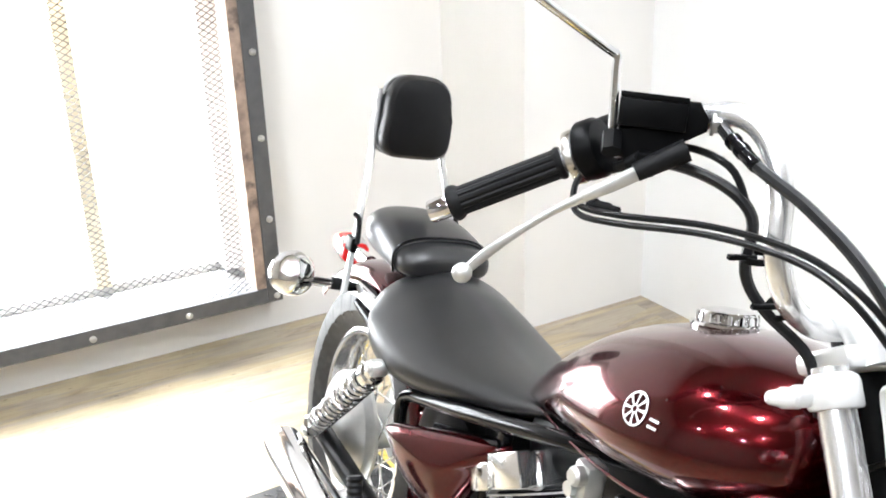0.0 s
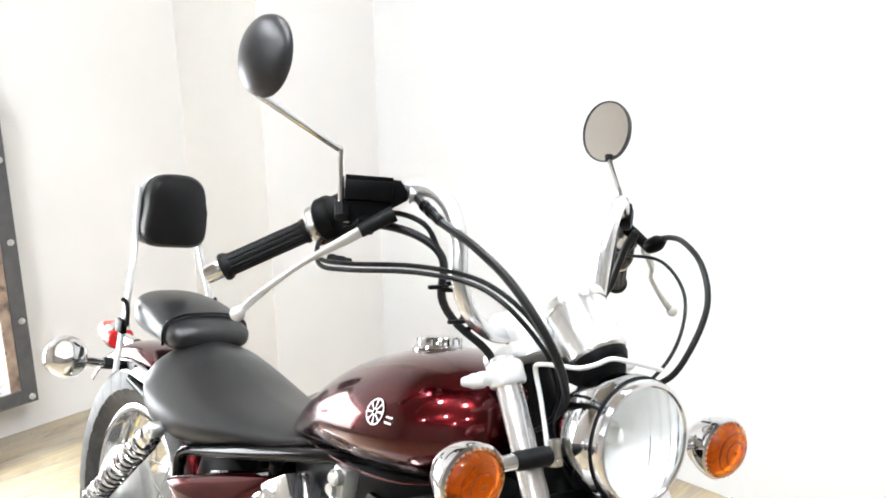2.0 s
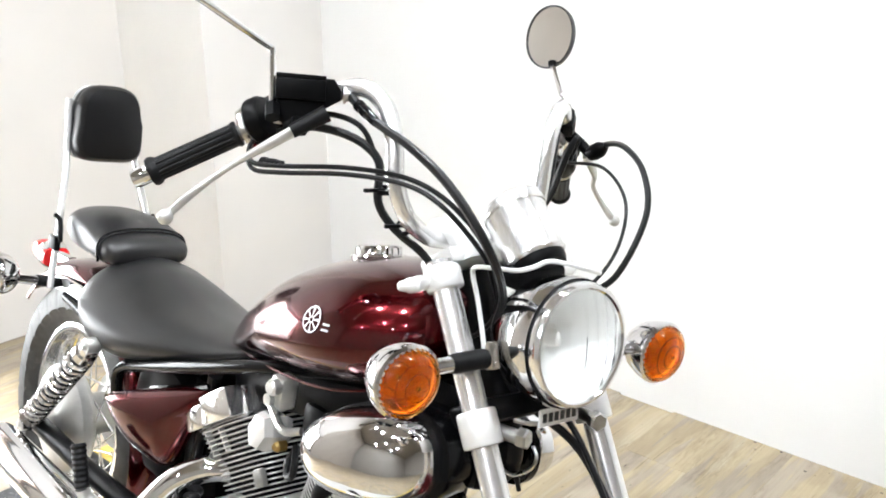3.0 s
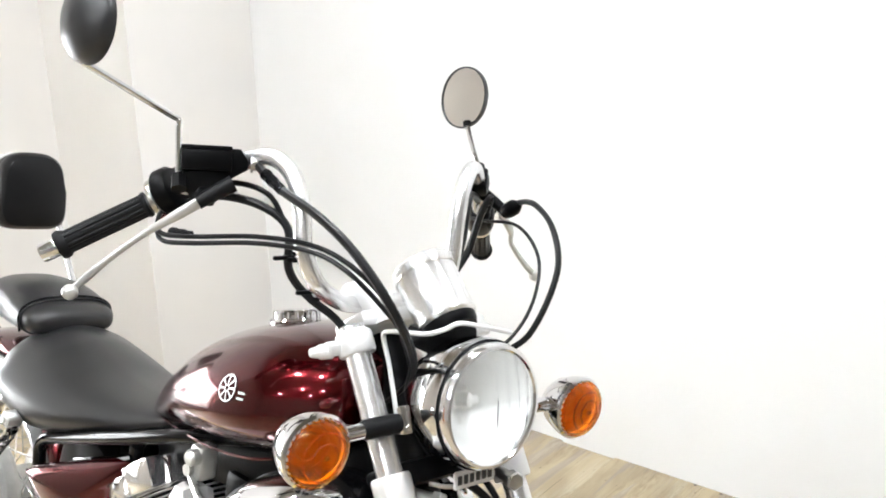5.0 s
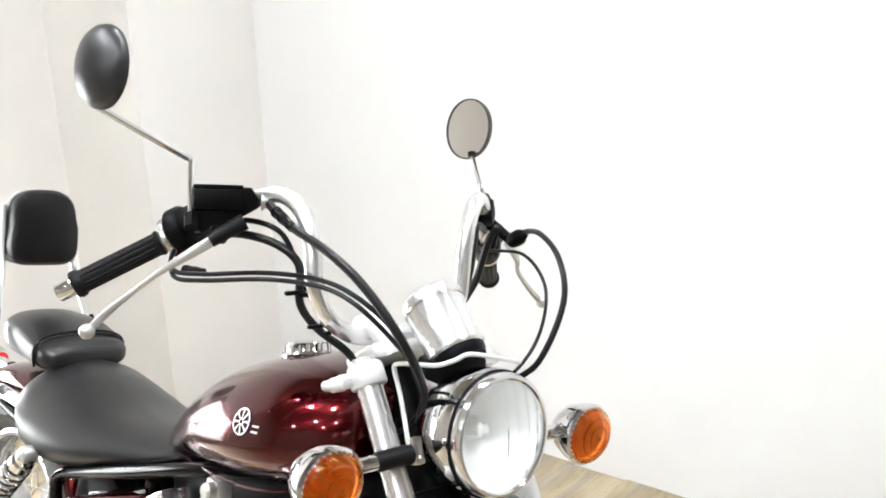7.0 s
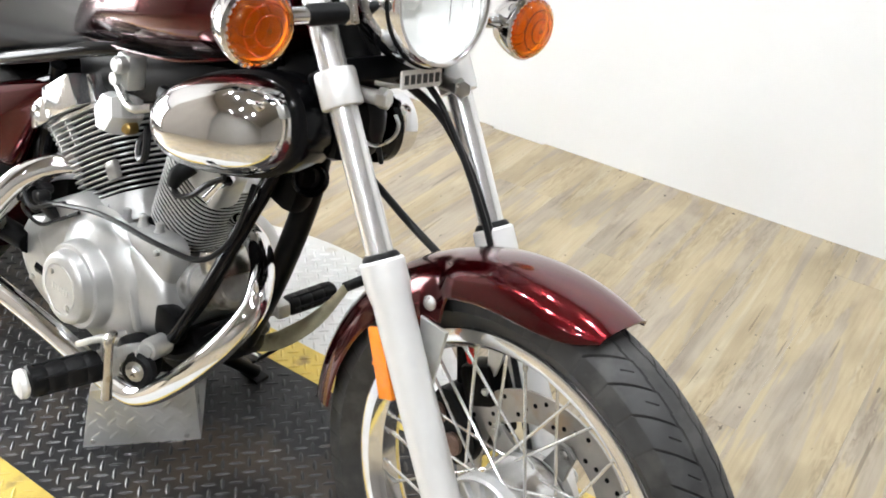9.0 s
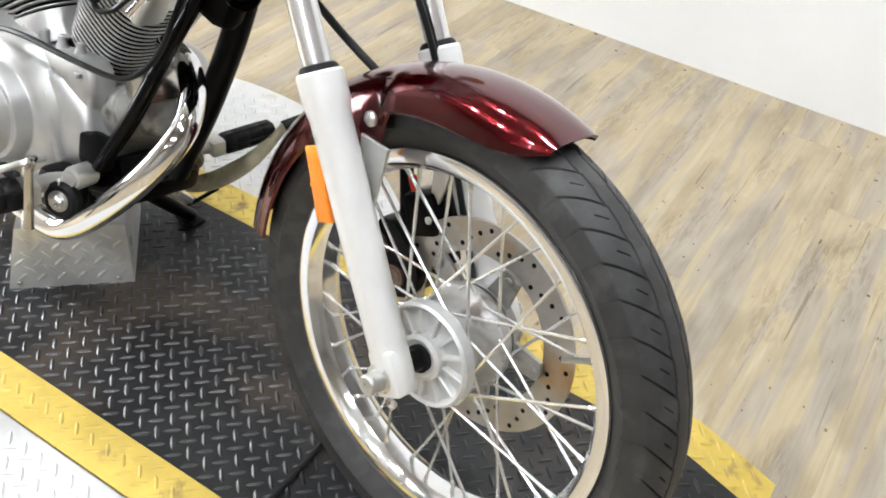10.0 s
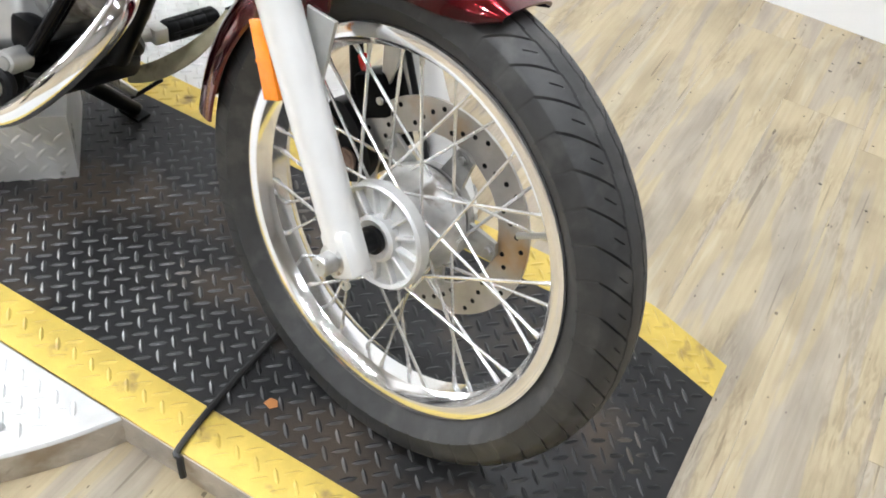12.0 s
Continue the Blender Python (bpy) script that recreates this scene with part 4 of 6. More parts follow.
def indicator(c, face, stem_to, xf, s, rear=False):
    m = axis_frame(c, face)
    bm = B()
    lathe(bm, [(0.008, -0.05), (0.022, -0.044), (0.034, -0.03), (0.041, -0.012), (0.0435, 0.0), (0.0435, 0.005), (0.040, 0.007), (0.037, 0.004)], m, 40, caps=(True, True))
    body = part("rear_indicator" if rear else "front_indicator", bm, CHROME, bike, "round chrome indicator with amber lens", xf=xf)
    bm = B()
    lathe(bm, [(0.0365, 0.0062), (0.031, -0.004), (0.018, -0.011), (0.0, -0.012)], m, 36, caps=(False, True))
    part("reflector_dish", bm, INDICATOR_DISH, body, xf=xf)
    bm = B()
    lathe(bm, [(0.0085, -0.011), (0.009, -0.004), (0.007, 0.002), (0.0, 0.004)], m, 18)
    part("bulb", bm, INDICATOR_BULB, body, xf=xf)
    bm = B()
    dome = [(0.0365, 0.0065), (0.0368, 0.012)] + [(0.0368 * math.cos(t), 0.012 + 0.013 * math.sin(t)) for t in (0.3, 0.55, 0.8, 1.05, 1.3, 1.5)]
    inside = [(r * 0.94, h - 0.0022) for r, h in dome[::-1]]
    lathe(bm, dome + inside, m, 44, caps=(False, False))
    lens = part("lens", bm, AMBER, body, "ribbed amber plastic lens", xf=xf)
    lens.visible_shadow = False
    bm = B()
    for r in (0.016, 0.027):
        z = 0.012 + 0.013 * math.sin(math.acos(r / 0.0368))
        ring_lathe(bm, [(r - 0.0009, z - 0.0006), (r, z + 0.0007), (r + 0.0009, z - 0.0006)], m, 40)
    for k in range(30):
        t = 2 * math.pi * k / 30
        rbox(bm, (0.0012, 0.003, 0.008), m @ Matrix.Rotation(t, 4, "Z") @ Matrix.Translation((0.0374, 0, 0.0095)), 0)
    ribs = tagged(part("lens_ribs", bm, AMBER, lens, xf=xf), label="fine moulded ribs", kind="stuff")
    ribs.visible_shadow = False
    back = m @ Vector((0, 0, -0.022))
    bm = B()
    tube(bm, [back, back.lerp(Vector(stem_to), 0.7)], 0.0098, 16, 1)
    part("stem", bm, CHROME, body, xf=xf)
    bm = B()
    tube(bm, [back.lerp(Vector(stem_to), 0.6), back.lerp(Vector(stem_to), 0.64), Vector(stem_to)], [0.0105, 0.0122, 0.0122], 16, 1)
    part("rubber_boot", bm, RUBBER, body, xf=xf)
    return body


for s in (-1, 1):
    indicator((-0.285, s * 0.214, 0.833 - s * 0.011), (1, 0, 0.0), (-0.3, s * 0.088, 0.842 - s * 0.006), ST, s)
    indicator((-1.49, s * 0.228, 0.632) if s < 0 else (-1.5, 0.185, 0.57), (-1, 0, 0.05), (-1.5, s * 0.1, 0.605 if s < 0 else 0.56), None, s, True)

# speedometer and its bracket
sp = axis_frame((-0.36, 0, 0.988), Vector((-0.388, 0, 1.016)) - Vector((-0.329, 0, 0.958)))
bm = B()
lathe(bm, [(0.012, -0.052), (0.034, -0.05), (0.0395, -0.045), (0.0385, -0.04), (0.0395, 0.02), (0.041, 0.023), (0.041, 0.034), (0.038, 0.038), (0.035, 0.038)], sp, 44)
speedo = part("speedometer", bm, HARD_CHROME, bike, "small chrome speedometer can", xf=ST)
bm = B()
ring_lathe(bm, [(0.0412, 0.0205), (0.0416, 0.022), (0.0412, 0.0235), (0.04, 0.022)], sp, 44)
part("band", bm, DULL_CHROME, speedo, xf=ST)
bm = B()
lathe(bm, [(0.034, 0.0385), (0.0, 0.0392)], sp, 32)
part("dial", bm, DARK_MARK, speedo, xf=ST)
bm = B()
lathe(bm, [(0.033, -0.062), (0.036, -0.055), (0.036, -0.048), (0.03, -0.046)], sp, 32)
rbox(bm, (0.05, 0.08, 0.03), Matrix.Translation((-0.335, 0, 0.935)), 0.008)
part("speedometer_mount", bm, BLACK, speedo, xf=ST)

# handlebar
BAR = [(-0.45, 0.0, 0.953), (-0.448, 0.06, 0.954), (-0.44, 0.096, 0.968), (-0.43, 0.13, 0.994), (-0.435, 0.146, 1.035), (-0.446, 0.145, 1.08), (-0.472, 0.148, 1.122), (-0.512, 0.164, 1.136), (-0.578, 0.198, 1.102), (-0.655, 0.252, 1.053), (-0.703, 0.346, 0.994)]
bm = B()
right = [Vector((x, -y, z)) for x, y, z in BAR]
left = [Vector(p) for p in ((-0.448, 0.05, 0.955), (-0.447, 0.085, 0.964), (-0.446, 0.104, 0.99), (-0.443, 0.106, 1.063), (-0.453, 0.122, 1.108), (-0.478, 0.158, 1.127), (-0.515, 0.205, 1.105), (-0.585, 0.285, 1.025), (-0.68, 0.385, 0.955))]
tube(bm, right[::-1] + left, 0.0113, 18, 7)
bar = part("handlebar", bm, HARD_CHROME, bike, "high chrome handlebar", xf=ST)
for s in (-1, 1):
    bm = B()
    a = Vector((-0.405, s * 0.04, 0.935))
    tube(bm, [a, (-0.43, s * 0.042, 0.962), (-0.455, s * 0.044, 0.972)], [0.017, 0.016, 0.015], 16, 4)
    rbox(bm, (0.038, 0.03, 0.034), Matrix.Translation((-0.46, s * 0.044, 0.96)), 0.01, 3)
    part("bar_riser", bm, SILVER, bar, "silver painted handlebar riser", xf=ST)

GRIPS = {-1: ((-0.578, -0.198, 1.102), (-0.655, -0.252, 1.053), (-0.703, -0.346, 0.994)), 1: ((-0.52, 0.21, 1.1), (-0.585, 0.285, 1.025), (-0.68, 0.385, 0.955))}
for s in (-1, 1):
    neck, a, b = (Vector(p) for p in GRIPS[s])
    d, e = (b - a).normalized(), (a - neck).normalized()
    bm = B()
    g0 = b - d * 0.128
    gm = axis_frame(g0, d)
    loops = []
    for h, r0 in ((0, 0.0165), (0.004, 0.0175), (0.008, 0.0155), (0.112, 0.0155), (0.116, 0.0185), (0.121, 0.0195), (0.125, 0.018), (0.126, 0.012)):
        row = []
        for k in range(48):
            t = 2 * math.pi * k / 48
            r = r0 - (0.0013 if 0.006 < h < 0.114 and k % 4 < 1 else 0)
            row.append(gm @ Vector((r * math.cos(t), r * math.sin(t), h)))
        loops.append(row)
    rings(bm, loops)
    grip = part("grip", bm, RUBBER, bar, "ribbed black rubber grip", xf=ST)
    bm = B()
    lathe(bm, [(0.0115, 0.12), (0.0125, 0.128), (0.0125, 0.146), (0.011, 0.149), (0.006, 0.149)], gm, 20)
    part("bar_end", bm, CHROME, grip, "chrome bar end", xf=ST)
    # switch housing
    bm = B()
    sm = axis_frame(b - d * 0.146 - e * 0.004, d * 0.6 + e * 0.4)
    slim = 1.0 if s < 0 else 0.72
    lathe(bm, [(r * slim, h) for r, h in ((0.014, -0.05), (0.0225, -0.047), (0.0265, -0.036), (0.0275, -0.02), (0.0275, 0.006), (0.0255, 0.012), (0.016, 0.014))], sm, 28)
    rbox(bm, (0.05 * slim, 0.034 * slim, 0.044), sm @ Matrix.Translation((0.004, 0.01, -0.02)), 0.009, 2)
    sw = part("switch_housing", bm, BLACK, bar, "black switch housing", xf=ST)
    bm = B()
    ring_lathe(bm, [(r * slim, h) for r, h in ((0.0276, 0.004), (0.0285, 0.006), (0.0275, 0.0135), (0.02, 0.016), (0.02, 0.004))], sm, 28)
    part("clamp_band", bm, DULL_CHROME, sw, xf=ST)
    bm = B()
    rbox(bm, (0.014, 0.01, 0.012), sm @ Matrix.Translation((0.02, 0.02, -0.018)), 0.003, 2)
    part("switch_button", bm, GLOSS_BLACK if s > 0 else RED, sw, xf=ST)
    # lever perch, lever
    bm = B()
    if s < 0:
        rbox(bm, (0.06, 0.024, 0.024), axis_frame(neck + Vector((0.03, -0.02, -0.012)), (0.3, 0, 1), (1, -0.55, -0.2)), 0.007, 2)
    else:
        tube(bm, [(-0.532, 0.222, 1.088), (-0.516, 0.24, 1.074), (-0.498, 0.25, 1.06)], [0.011, 0.009, 0.008], 12, 4)
        lathe(bm, [(0.004, -0.012), (0.01, -0.01), (0.0125, 0.0), (0.012, 0.012), (0.0075, 0.02), (0.005, 0.024)], axis_frame((-0.488, 0.25, 1.063), (0.8, 0.05, 0.5)), 18)
        rbox(bm, (0.016, 0.02, 0.03), Matrix.Translation((-0.53, 0.222, 1.108)) @ Matrix.Rotation(radians(12), 4, "Y"), 0.004, 2)
    rbox(bm, (0.03, 0.034, 0.036), axis_frame(neck, e), 0.008, 2)
    perch = part("lever_perch", bm, BLACK, bar, xf=ST)
    tip = Vector((-0.545, 0.383, 0.94)) if s > 0 else Vector((-0.56, -0.379, 0.97))
    bm = B()
    path = smooth_path([(-0.505, 0.25, 1.055), (-0.514, 0.285, 1.025), (-0.535, 0.31, 0.999), (-0.545, 0.355, 0.962), tip] if s > 0 else [(-0.5, -0.225, 1.096), (-0.513, -0.268, 1.068), (-0.545, -0.305, 1.034), (-0.561, -0.348, 0.996), tip], 6)
    loops = []
    for k, p in enumerate(path):
        dd = (path[min(k + 1, len(path) - 1)] - path[max(k - 1, 0)]).normalized()
        fm = axis_frame(p, dd, (0, 0, 1))
        f = k / (len(path) - 1)
        loops.append([fm @ Vector((x, y, 0)) for x, y in oval(0.0062 - 0.0024 * f + 0.0012 * math.sin(f * 9), 0.0042 - 0.001 * f, 12)])
    rings(bm, loops)
    bmesh.ops.create_uvsphere(bm, u_segments=14, v_segments=10, radius=0.0095, matrix=Matrix.Translation(tip))
    blade = part("brake_lever" if s < 0 else "clutch_lever", bm, ALLOY, perch, "silver lever with ball end", xf=ST)
    if s < 0:
        bm = B()
        tube(bm, [(-0.494, -0.212, 1.105), (-0.5, -0.226, 1.096), (-0.509, -0.25, 1.08)], [0.0105, 0.0098, 0.0085], 14, 3)
        part("lever_boot", bm, RUBBER, blade, "black rubber lever boot", xf=ST)

# throttle drum and the grey clamp knob beside it
bm = B()
e = (Vector(GRIPS[-1][1]) - Vector(GRIPS[-1][0])).normalized()
lathe(bm, [(0.014, -0.014), (0.026, -0.012), (0.0295, -0.007), (0.0295, 0.007), (0.026, 0.011), (0.014, 0.012)], axis_frame((-0.601, -0.244, 1.081), e), 32)
part("throttle_drum", bm, BLACK, bar, "round black throttle housing", xf=ST)
bm = B()
lathe(bm, [(0.014, -0.016), (0.014, 0.002), (0.011, 0.006), (0.0, 0.007)], axis_frame((-0.566, -0.238, 1.095), (0.85, -0.5, 0.1)), 20)
part("clamp_knob", bm, STEEL, bar, "dull grey clamp knob", xf=ST)

bm = B()
lathe(bm, [(0.004, -0.004), (0.0068, -0.003), (0.0068, 0.004), (0.0056, 0.005), (0.0056, 0.022), (0.0042, 0.026), (0.0038, 0.036)], axis_frame((-0.585, -0.243, 1.03), (0.98, 0.2, 0.12)), 14)
part("cable_ferrule", bm, RUBBER, bar, "black cable adjuster", xf=ST)

# brake master cylinder with reservoir
bm = B()
rm = axis_frame((-0.544, -0.222, 1.13), (-0.1, 0.04, 0.99), (0.49, 0.87, 0))
rbox(bm, (0.0595, 0.042, 0.0245), rm @ Matrix.Translation((0, 0, -0.0034)), 0.001, 2)
res = part("brake_reservoir", bm, BLACK, bar, "black square brake fluid reservoir", xf=ST)
bm = B()
rbox(bm, (0.0595, 0.042, 0.0055), rm @ Matrix.Translation((0, 0, 0.0117)), 0.0008, 2)
part("reservoir_lid", bm, BLACK, res, xf=ST)
bm = B()
prism(bm, [(0.028, 0.012), (0.04, 0.012), (0.05, -0.002), (0.049, -0.013), (0.026, -0.027), (0.008, -0.035), (-0.016, -0.048), (-0.026, -0.042), (-0.028, -0.016), (0.024, -0.015)], rm @ pose(0, 0.012, 0, 90, 0, 0), 0.026, 0.003, 2)
lathe(bm, [(0.0095, -0.002), (0.0105, 0.002), (0.0105, 0.016), (0.009, 0.02)], axis_frame(rm @ Vector((0.0, -0.006, -0.04)), rm.to_3x3() @ Vector((-0.82, 0, -0.56))), 18)
part("master_cylinder", bm, BLACK, res, xf=ST)
bm = B()
bolt(bm, rm @ Vector((0.052, -0.004, -0.006)), rm.to_3x3() @ Vector((1, 0, 0)), 0.0075, 0.01)
part("banjo_bolt", bm, STEEL, res, xf=ST)

# mirrors
def mirror(base, bend, centre, normal, join, ref=(0, 0, 1)):
    m = axis_frame(centre, normal, ref)
    bm = B()
    loops = []
    for f, h in ((0.06, -0.0235), (0.35, -0.0215), (0.62, -0.017), (0.84, -0.0105), (0.96, -0.004), (1.0, 0.003), (0.985, 0.0065), (0.95, 0.0065), (0.93, 0.0035)):
        loops.append([m @ Vector((x * f, y * f, h)) for x, y in oval(0.051, 0.0475, 40, 2.05)])
    rings(bm, loops)
    body = part("mirror", bm, MIRROR_SHELL, bar, "round rear-view mirror with black shell on a chrome stem", xf=ST)
    bm = B()
    rings(bm, [[m @ Vector((x * f, y * f, h)) for x, y in oval(0.051, 0.0475, 40, 2.05)] for f, h in ((0.935, 0.0036), (0.935, 0.0044), (0.6, 0.0047), (0.3, 0.00485), (0.05, 0.0049))])
    part("mirror_glass", bm, MIRROR, body, "silvered mirror glass", xf=ST)
    bm = B()
    tube(bm, [base, Vector(base).lerp(Vector(bend), 0.8), bend, Vector(bend).lerp(Vector(join), 0.12), join], 0.0043, 12, 5)
    part("mirror_stem", bm, CHROME, body, xf=ST)
    bm = B()
    tube(bm, [Vector(join), Vector(join).lerp(Vector(centre), 0.14)], [0.0065, 0.007], 10, 1)
    part("ball_joint", bm, BLACK, body, xf=ST)
    bm = B()
    lathe(bm, [(0.0095, -0.008), (0.0095, 0.012), (0.006, 0.014)], axis_frame(base, Vector(bend) - Vector(base)), 6)
    part("stem_joint", bm, BLACK, body, xf=ST)


mirror((-0.54, -0.26, 1.098), (-0.605, -0.232, 1.17), (-0.6, -0.35, 1.279), (-0.2, 0.97, -0.1), (-0.6, -0.355, 1.232))
mirror((-0.53, 0.222, 1.115), (-0.548, 0.225, 1.14), (-0.654, 0.29, 1.222), (0.12, -0.985, 0.08), (-0.63, 0.278, 1.178))

# cables and hoses
def cable(name, pts, r, xf=ST, label="black cable", material=None, parent=None):
    bm = B()
    tube(bm, pts, r, 8, 6)
    return part(name, bm, material or CABLE, parent or bike, label, xf=xf)


cable("brake_hose", [(-0.516, -0.172, 1.128), (-0.502, -0.172, 1.122), (-0.478, -0.172, 1.111), (-0.45, -0.168, 1.1), (-0.4, -0.15, 1.078), (-0.335, -0.14, 1.045), (-0.288, -0.115, 0.985), (-0.303, -0.07, 0.92), (-0.335, -0.045, 0.86), (-0.31, -0.02, 0.79), (-0.25, 0.05, 0.72), (-0.17, 0.075, 0.6), (-0.14, 0.095, 0.45)], 0.0056, label="black brake hose")
for k in (0.0, 0.008):
    cable("throttle_cable", [(-0.604, -0.244, 1.066), (-0.601, -0.257, 1.044), (-0.585, -0.259, 1.03 - k), (-0.536, -0.244, 1.034 - k), (-0.474, -0.189, 1.043 - k), (-0.4, -0.158, 1.045 - k), (-0.345 - k, -0.14, 1.031 - k), (-0.323 - k, -0.103, 0.992 - k), (-0.338 - k, -0.055, 0.937), (-0.366, -0.025, 0.866), (-0.45, -0.04, 0.79)], 0.0031, label="black throttle cable")
cable("switch_lead", [(-0.6, -0.235, 1.06), (-0.56, -0.2, 1.08), (-0.51, -0.165, 1.075), (-0.48, -0.142, 1.05), (-0.476, -0.14, 1.0), (-0.47, -0.115, 0.965), (-0.44, -0.08, 0.93), (-0.42, -0.07, 0.88)], 0.0055, label="black wiring lead along the handlebar")
cable("switch_lead", [(-0.6, -0.23, 1.075), (-0.55, -0.19, 1.098), (-0.505, -0.158, 1.09), (-0.482, -0.142, 1.05)], 0.0036, label="thin black wiring lead")
cable("switch_lead", [(-0.56, 0.26, 1.06), (-0.49, 0.17, 1.085), (-0.455, 0.13, 1.03), (-0.45, 0.11, 0.965), (-0.44, 0.08, 0.93), (-0.42, 0.07, 0.88)], 0.0055, label="black wiring lead along the handlebar")
cable("clutch_cable", [(-0.482, 0.25, 1.066), (-0.464, 0.249, 1.079), (-0.405, 0.219, 1.084), (-0.343, 0.192, 1.061), (-0.313, 0.176, 1.008), (-0.323, 0.151, 0.929), (-0.352, 0.13, 0.89), (-0.4, 0.06, 0.82)], 0.0043, label="black clutch cable")
cable("switch_loom", [(-0.5, 0.215, 1.06), (-0.484, 0.205, 1.083), (-0.492, 0.198, 1.062), (-0.5, 0.195, 1.03), (-0.508, 0.192, 0.998), (-0.51, 0.17, 0.965), (-0.48, 0.12, 0.94)], 0.0058, label="thick black wiring loom beside the handlebar")
cable("choke_cable", [(-0.56, 0.235, 1.04), (-0.523, 0.235, 1.041), (-0.454, 0.237, 1.045), (-0.39, 0.219, 1.013), (-0.356, 0.184, 0.965), (-0.349, 0.145, 0.918), (-0.37, 0.1, 0.87)], 0.0026, label="thin black cable")
bm = B()
hd = Vector((-0.450, -0.168, 1.1)) - Vector((-0.502, -0.172, 1.122))
lathe(bm, [(0.006, 0.0), (0.0076, 0.002), (0.0076, 0.008), (0.0064, 0.009), (0.0064, 0.014), (0.0074, 0.015), (0.0074, 0.022), (0.0064, 0.023), (0.0064, 0.04), (0.006, 0.042)], axis_frame((-0.492, -0.172, 1.1175), hd), 14)
part("hose_fitting", bm, GLOSS_BLACK, bike, "black crimped hose fitting", xf=ST)
cable("speedometer_cable", [(-0.375, 0.02, 0.95), (-0.37, 0.03, 0.87), (-0.325, 0.042, 0.785), (-0.255, 0.048, 0.735), (-0.17, 0.06, 0.62), (-0.1, 0.07, 0.48), (-0.03, 0.062, 0.36)], 0.0042, label="black speedometer cable")
cable("chrome_wire", [(-0.297, -0.09, 0.845), (-0.312, -0.088, 0.878), (-0.334, -0.082, 0.911), (-0.346, -0.082, 0.934), (-0.345, -0.084, 0.945), (-0.33, -0.084, 0.951), (-0.31, -0.071, 0.953), (-0.305, -0.05, 0.951), (-0.298, -0.03, 0.956), (-0.29, -0.016, 0.964), (-0.28, 0.005, 0.962), (-0.275, 0.06, 0.948)], 0.003, label="bright wire cable guide", material=SILVER)
for p, ax in (((-0.473, -0.131, 1.015), (0.0, -0.15, 1)), ((-0.466, -0.1, 0.97), (0, -0.5, 0.5))):
    bm = B()
    ring_lathe(bm, [(0.0135, -0.003), (0.016, -0.003), (0.016, 0.003), (0.0135, 0.003)], axis_frame(p, ax), 16)
    rbox(bm, (0.006, 0.03, 0.005), Matrix.Translation(Vector(p) + Vector((0.0, -0.018, 0))), 0.001, 1)
    part("cable_tie", bm, BLACK, bar, xf=ST)

# brake caliper on the left slider
bm = B()
cm = axis_frame((-0.148, 0.068, 0.328), (0, 1, 0), (0.62, 0, -0.5))
outline = [(p.x, p.z) for p in smooth_path([(x, 0, z) for x, z in ((-0.052, -0.02), (-0.035, 0.034), (0.0, 0.042), (0.036, 0.034), (0.054, 0.004), (0.04, -0.03), (0.0, -0.038), (-0.036, -0.036), (-0.052, -0.02))], 4)[:-1]]
prism(bm, outline, cm @ Matrix.Translation((0, 0, -0.028)), 0.06, 0.006, 2)
rbox(bm, (0.06, 0.05, 0.062), Matrix.Translation((-0.125, 0.074, 0.402)) @ Matrix.Rotation(radians(-28), 4, "Y"), 0.014, 2)
rbox(bm, (0.035, 0.04, 0.075), Matrix.Translation((-0.108, 0.078, 0.37)) @ Matrix.Rotation(radians(-32), 4, "Y"), 0.008, 2)
cal = part("brake_caliper", bm, BLACK, bike, "black brake caliper", xf=ST)
bm = B()
rbox(bm, (0.016, 0.006, 0.022), Matrix.Translation((-0.143, 0.052, 0.44)) @ Matrix.Rotation(radians(-30), 4, "Y"), 0.003)
part("red_cap", bm, RED, cal, "small red plastic cap", xf=ST)
RUST = mat("rusty piston", (0.2, 0.13, 0.1), 0.55, 0.4, vary=0.35, scale=60)
for x in (-0.024, 0.022):
    bm = B()
    lathe(bm, [(0.016, -0.034), (0.016, -0.029), (0.0, -0.029)], cm @ Matrix.Translation((x, 0.004, 0)), 20)
    lathe(bm, [(0.0, -0.035), (0.011, -0.035), (0.013, -0.033)], cm @ Matrix.Translation((x, 0.004, 0)), 20)
    part("piston", bm, RUST, cal, "rust-brown piston", xf=ST)
for p in ((-0.108, 0.054, 0.405), (-0.122, 0.052, 0.345)):
    bm = B()
    bolt(bm, p, (0, -1, 0), 0.0058, 0.006)
    part("caliper_bolt", bm, STEEL, cal, xf=ST)
bm = B()
tube(bm, [(-0.215, 0.07, 0.53), (-0.19, 0.075, 0.47), (-0.176, 0.078, 0.415), (-0.165, 0.076, 0.37)], [0.0075, 0.009, 0.0095, 0.0085], 12, 4)
part("caliper_hose", bm, RUBBER, bike, "thick black rubber hose to the brake caliper", xf=ST)

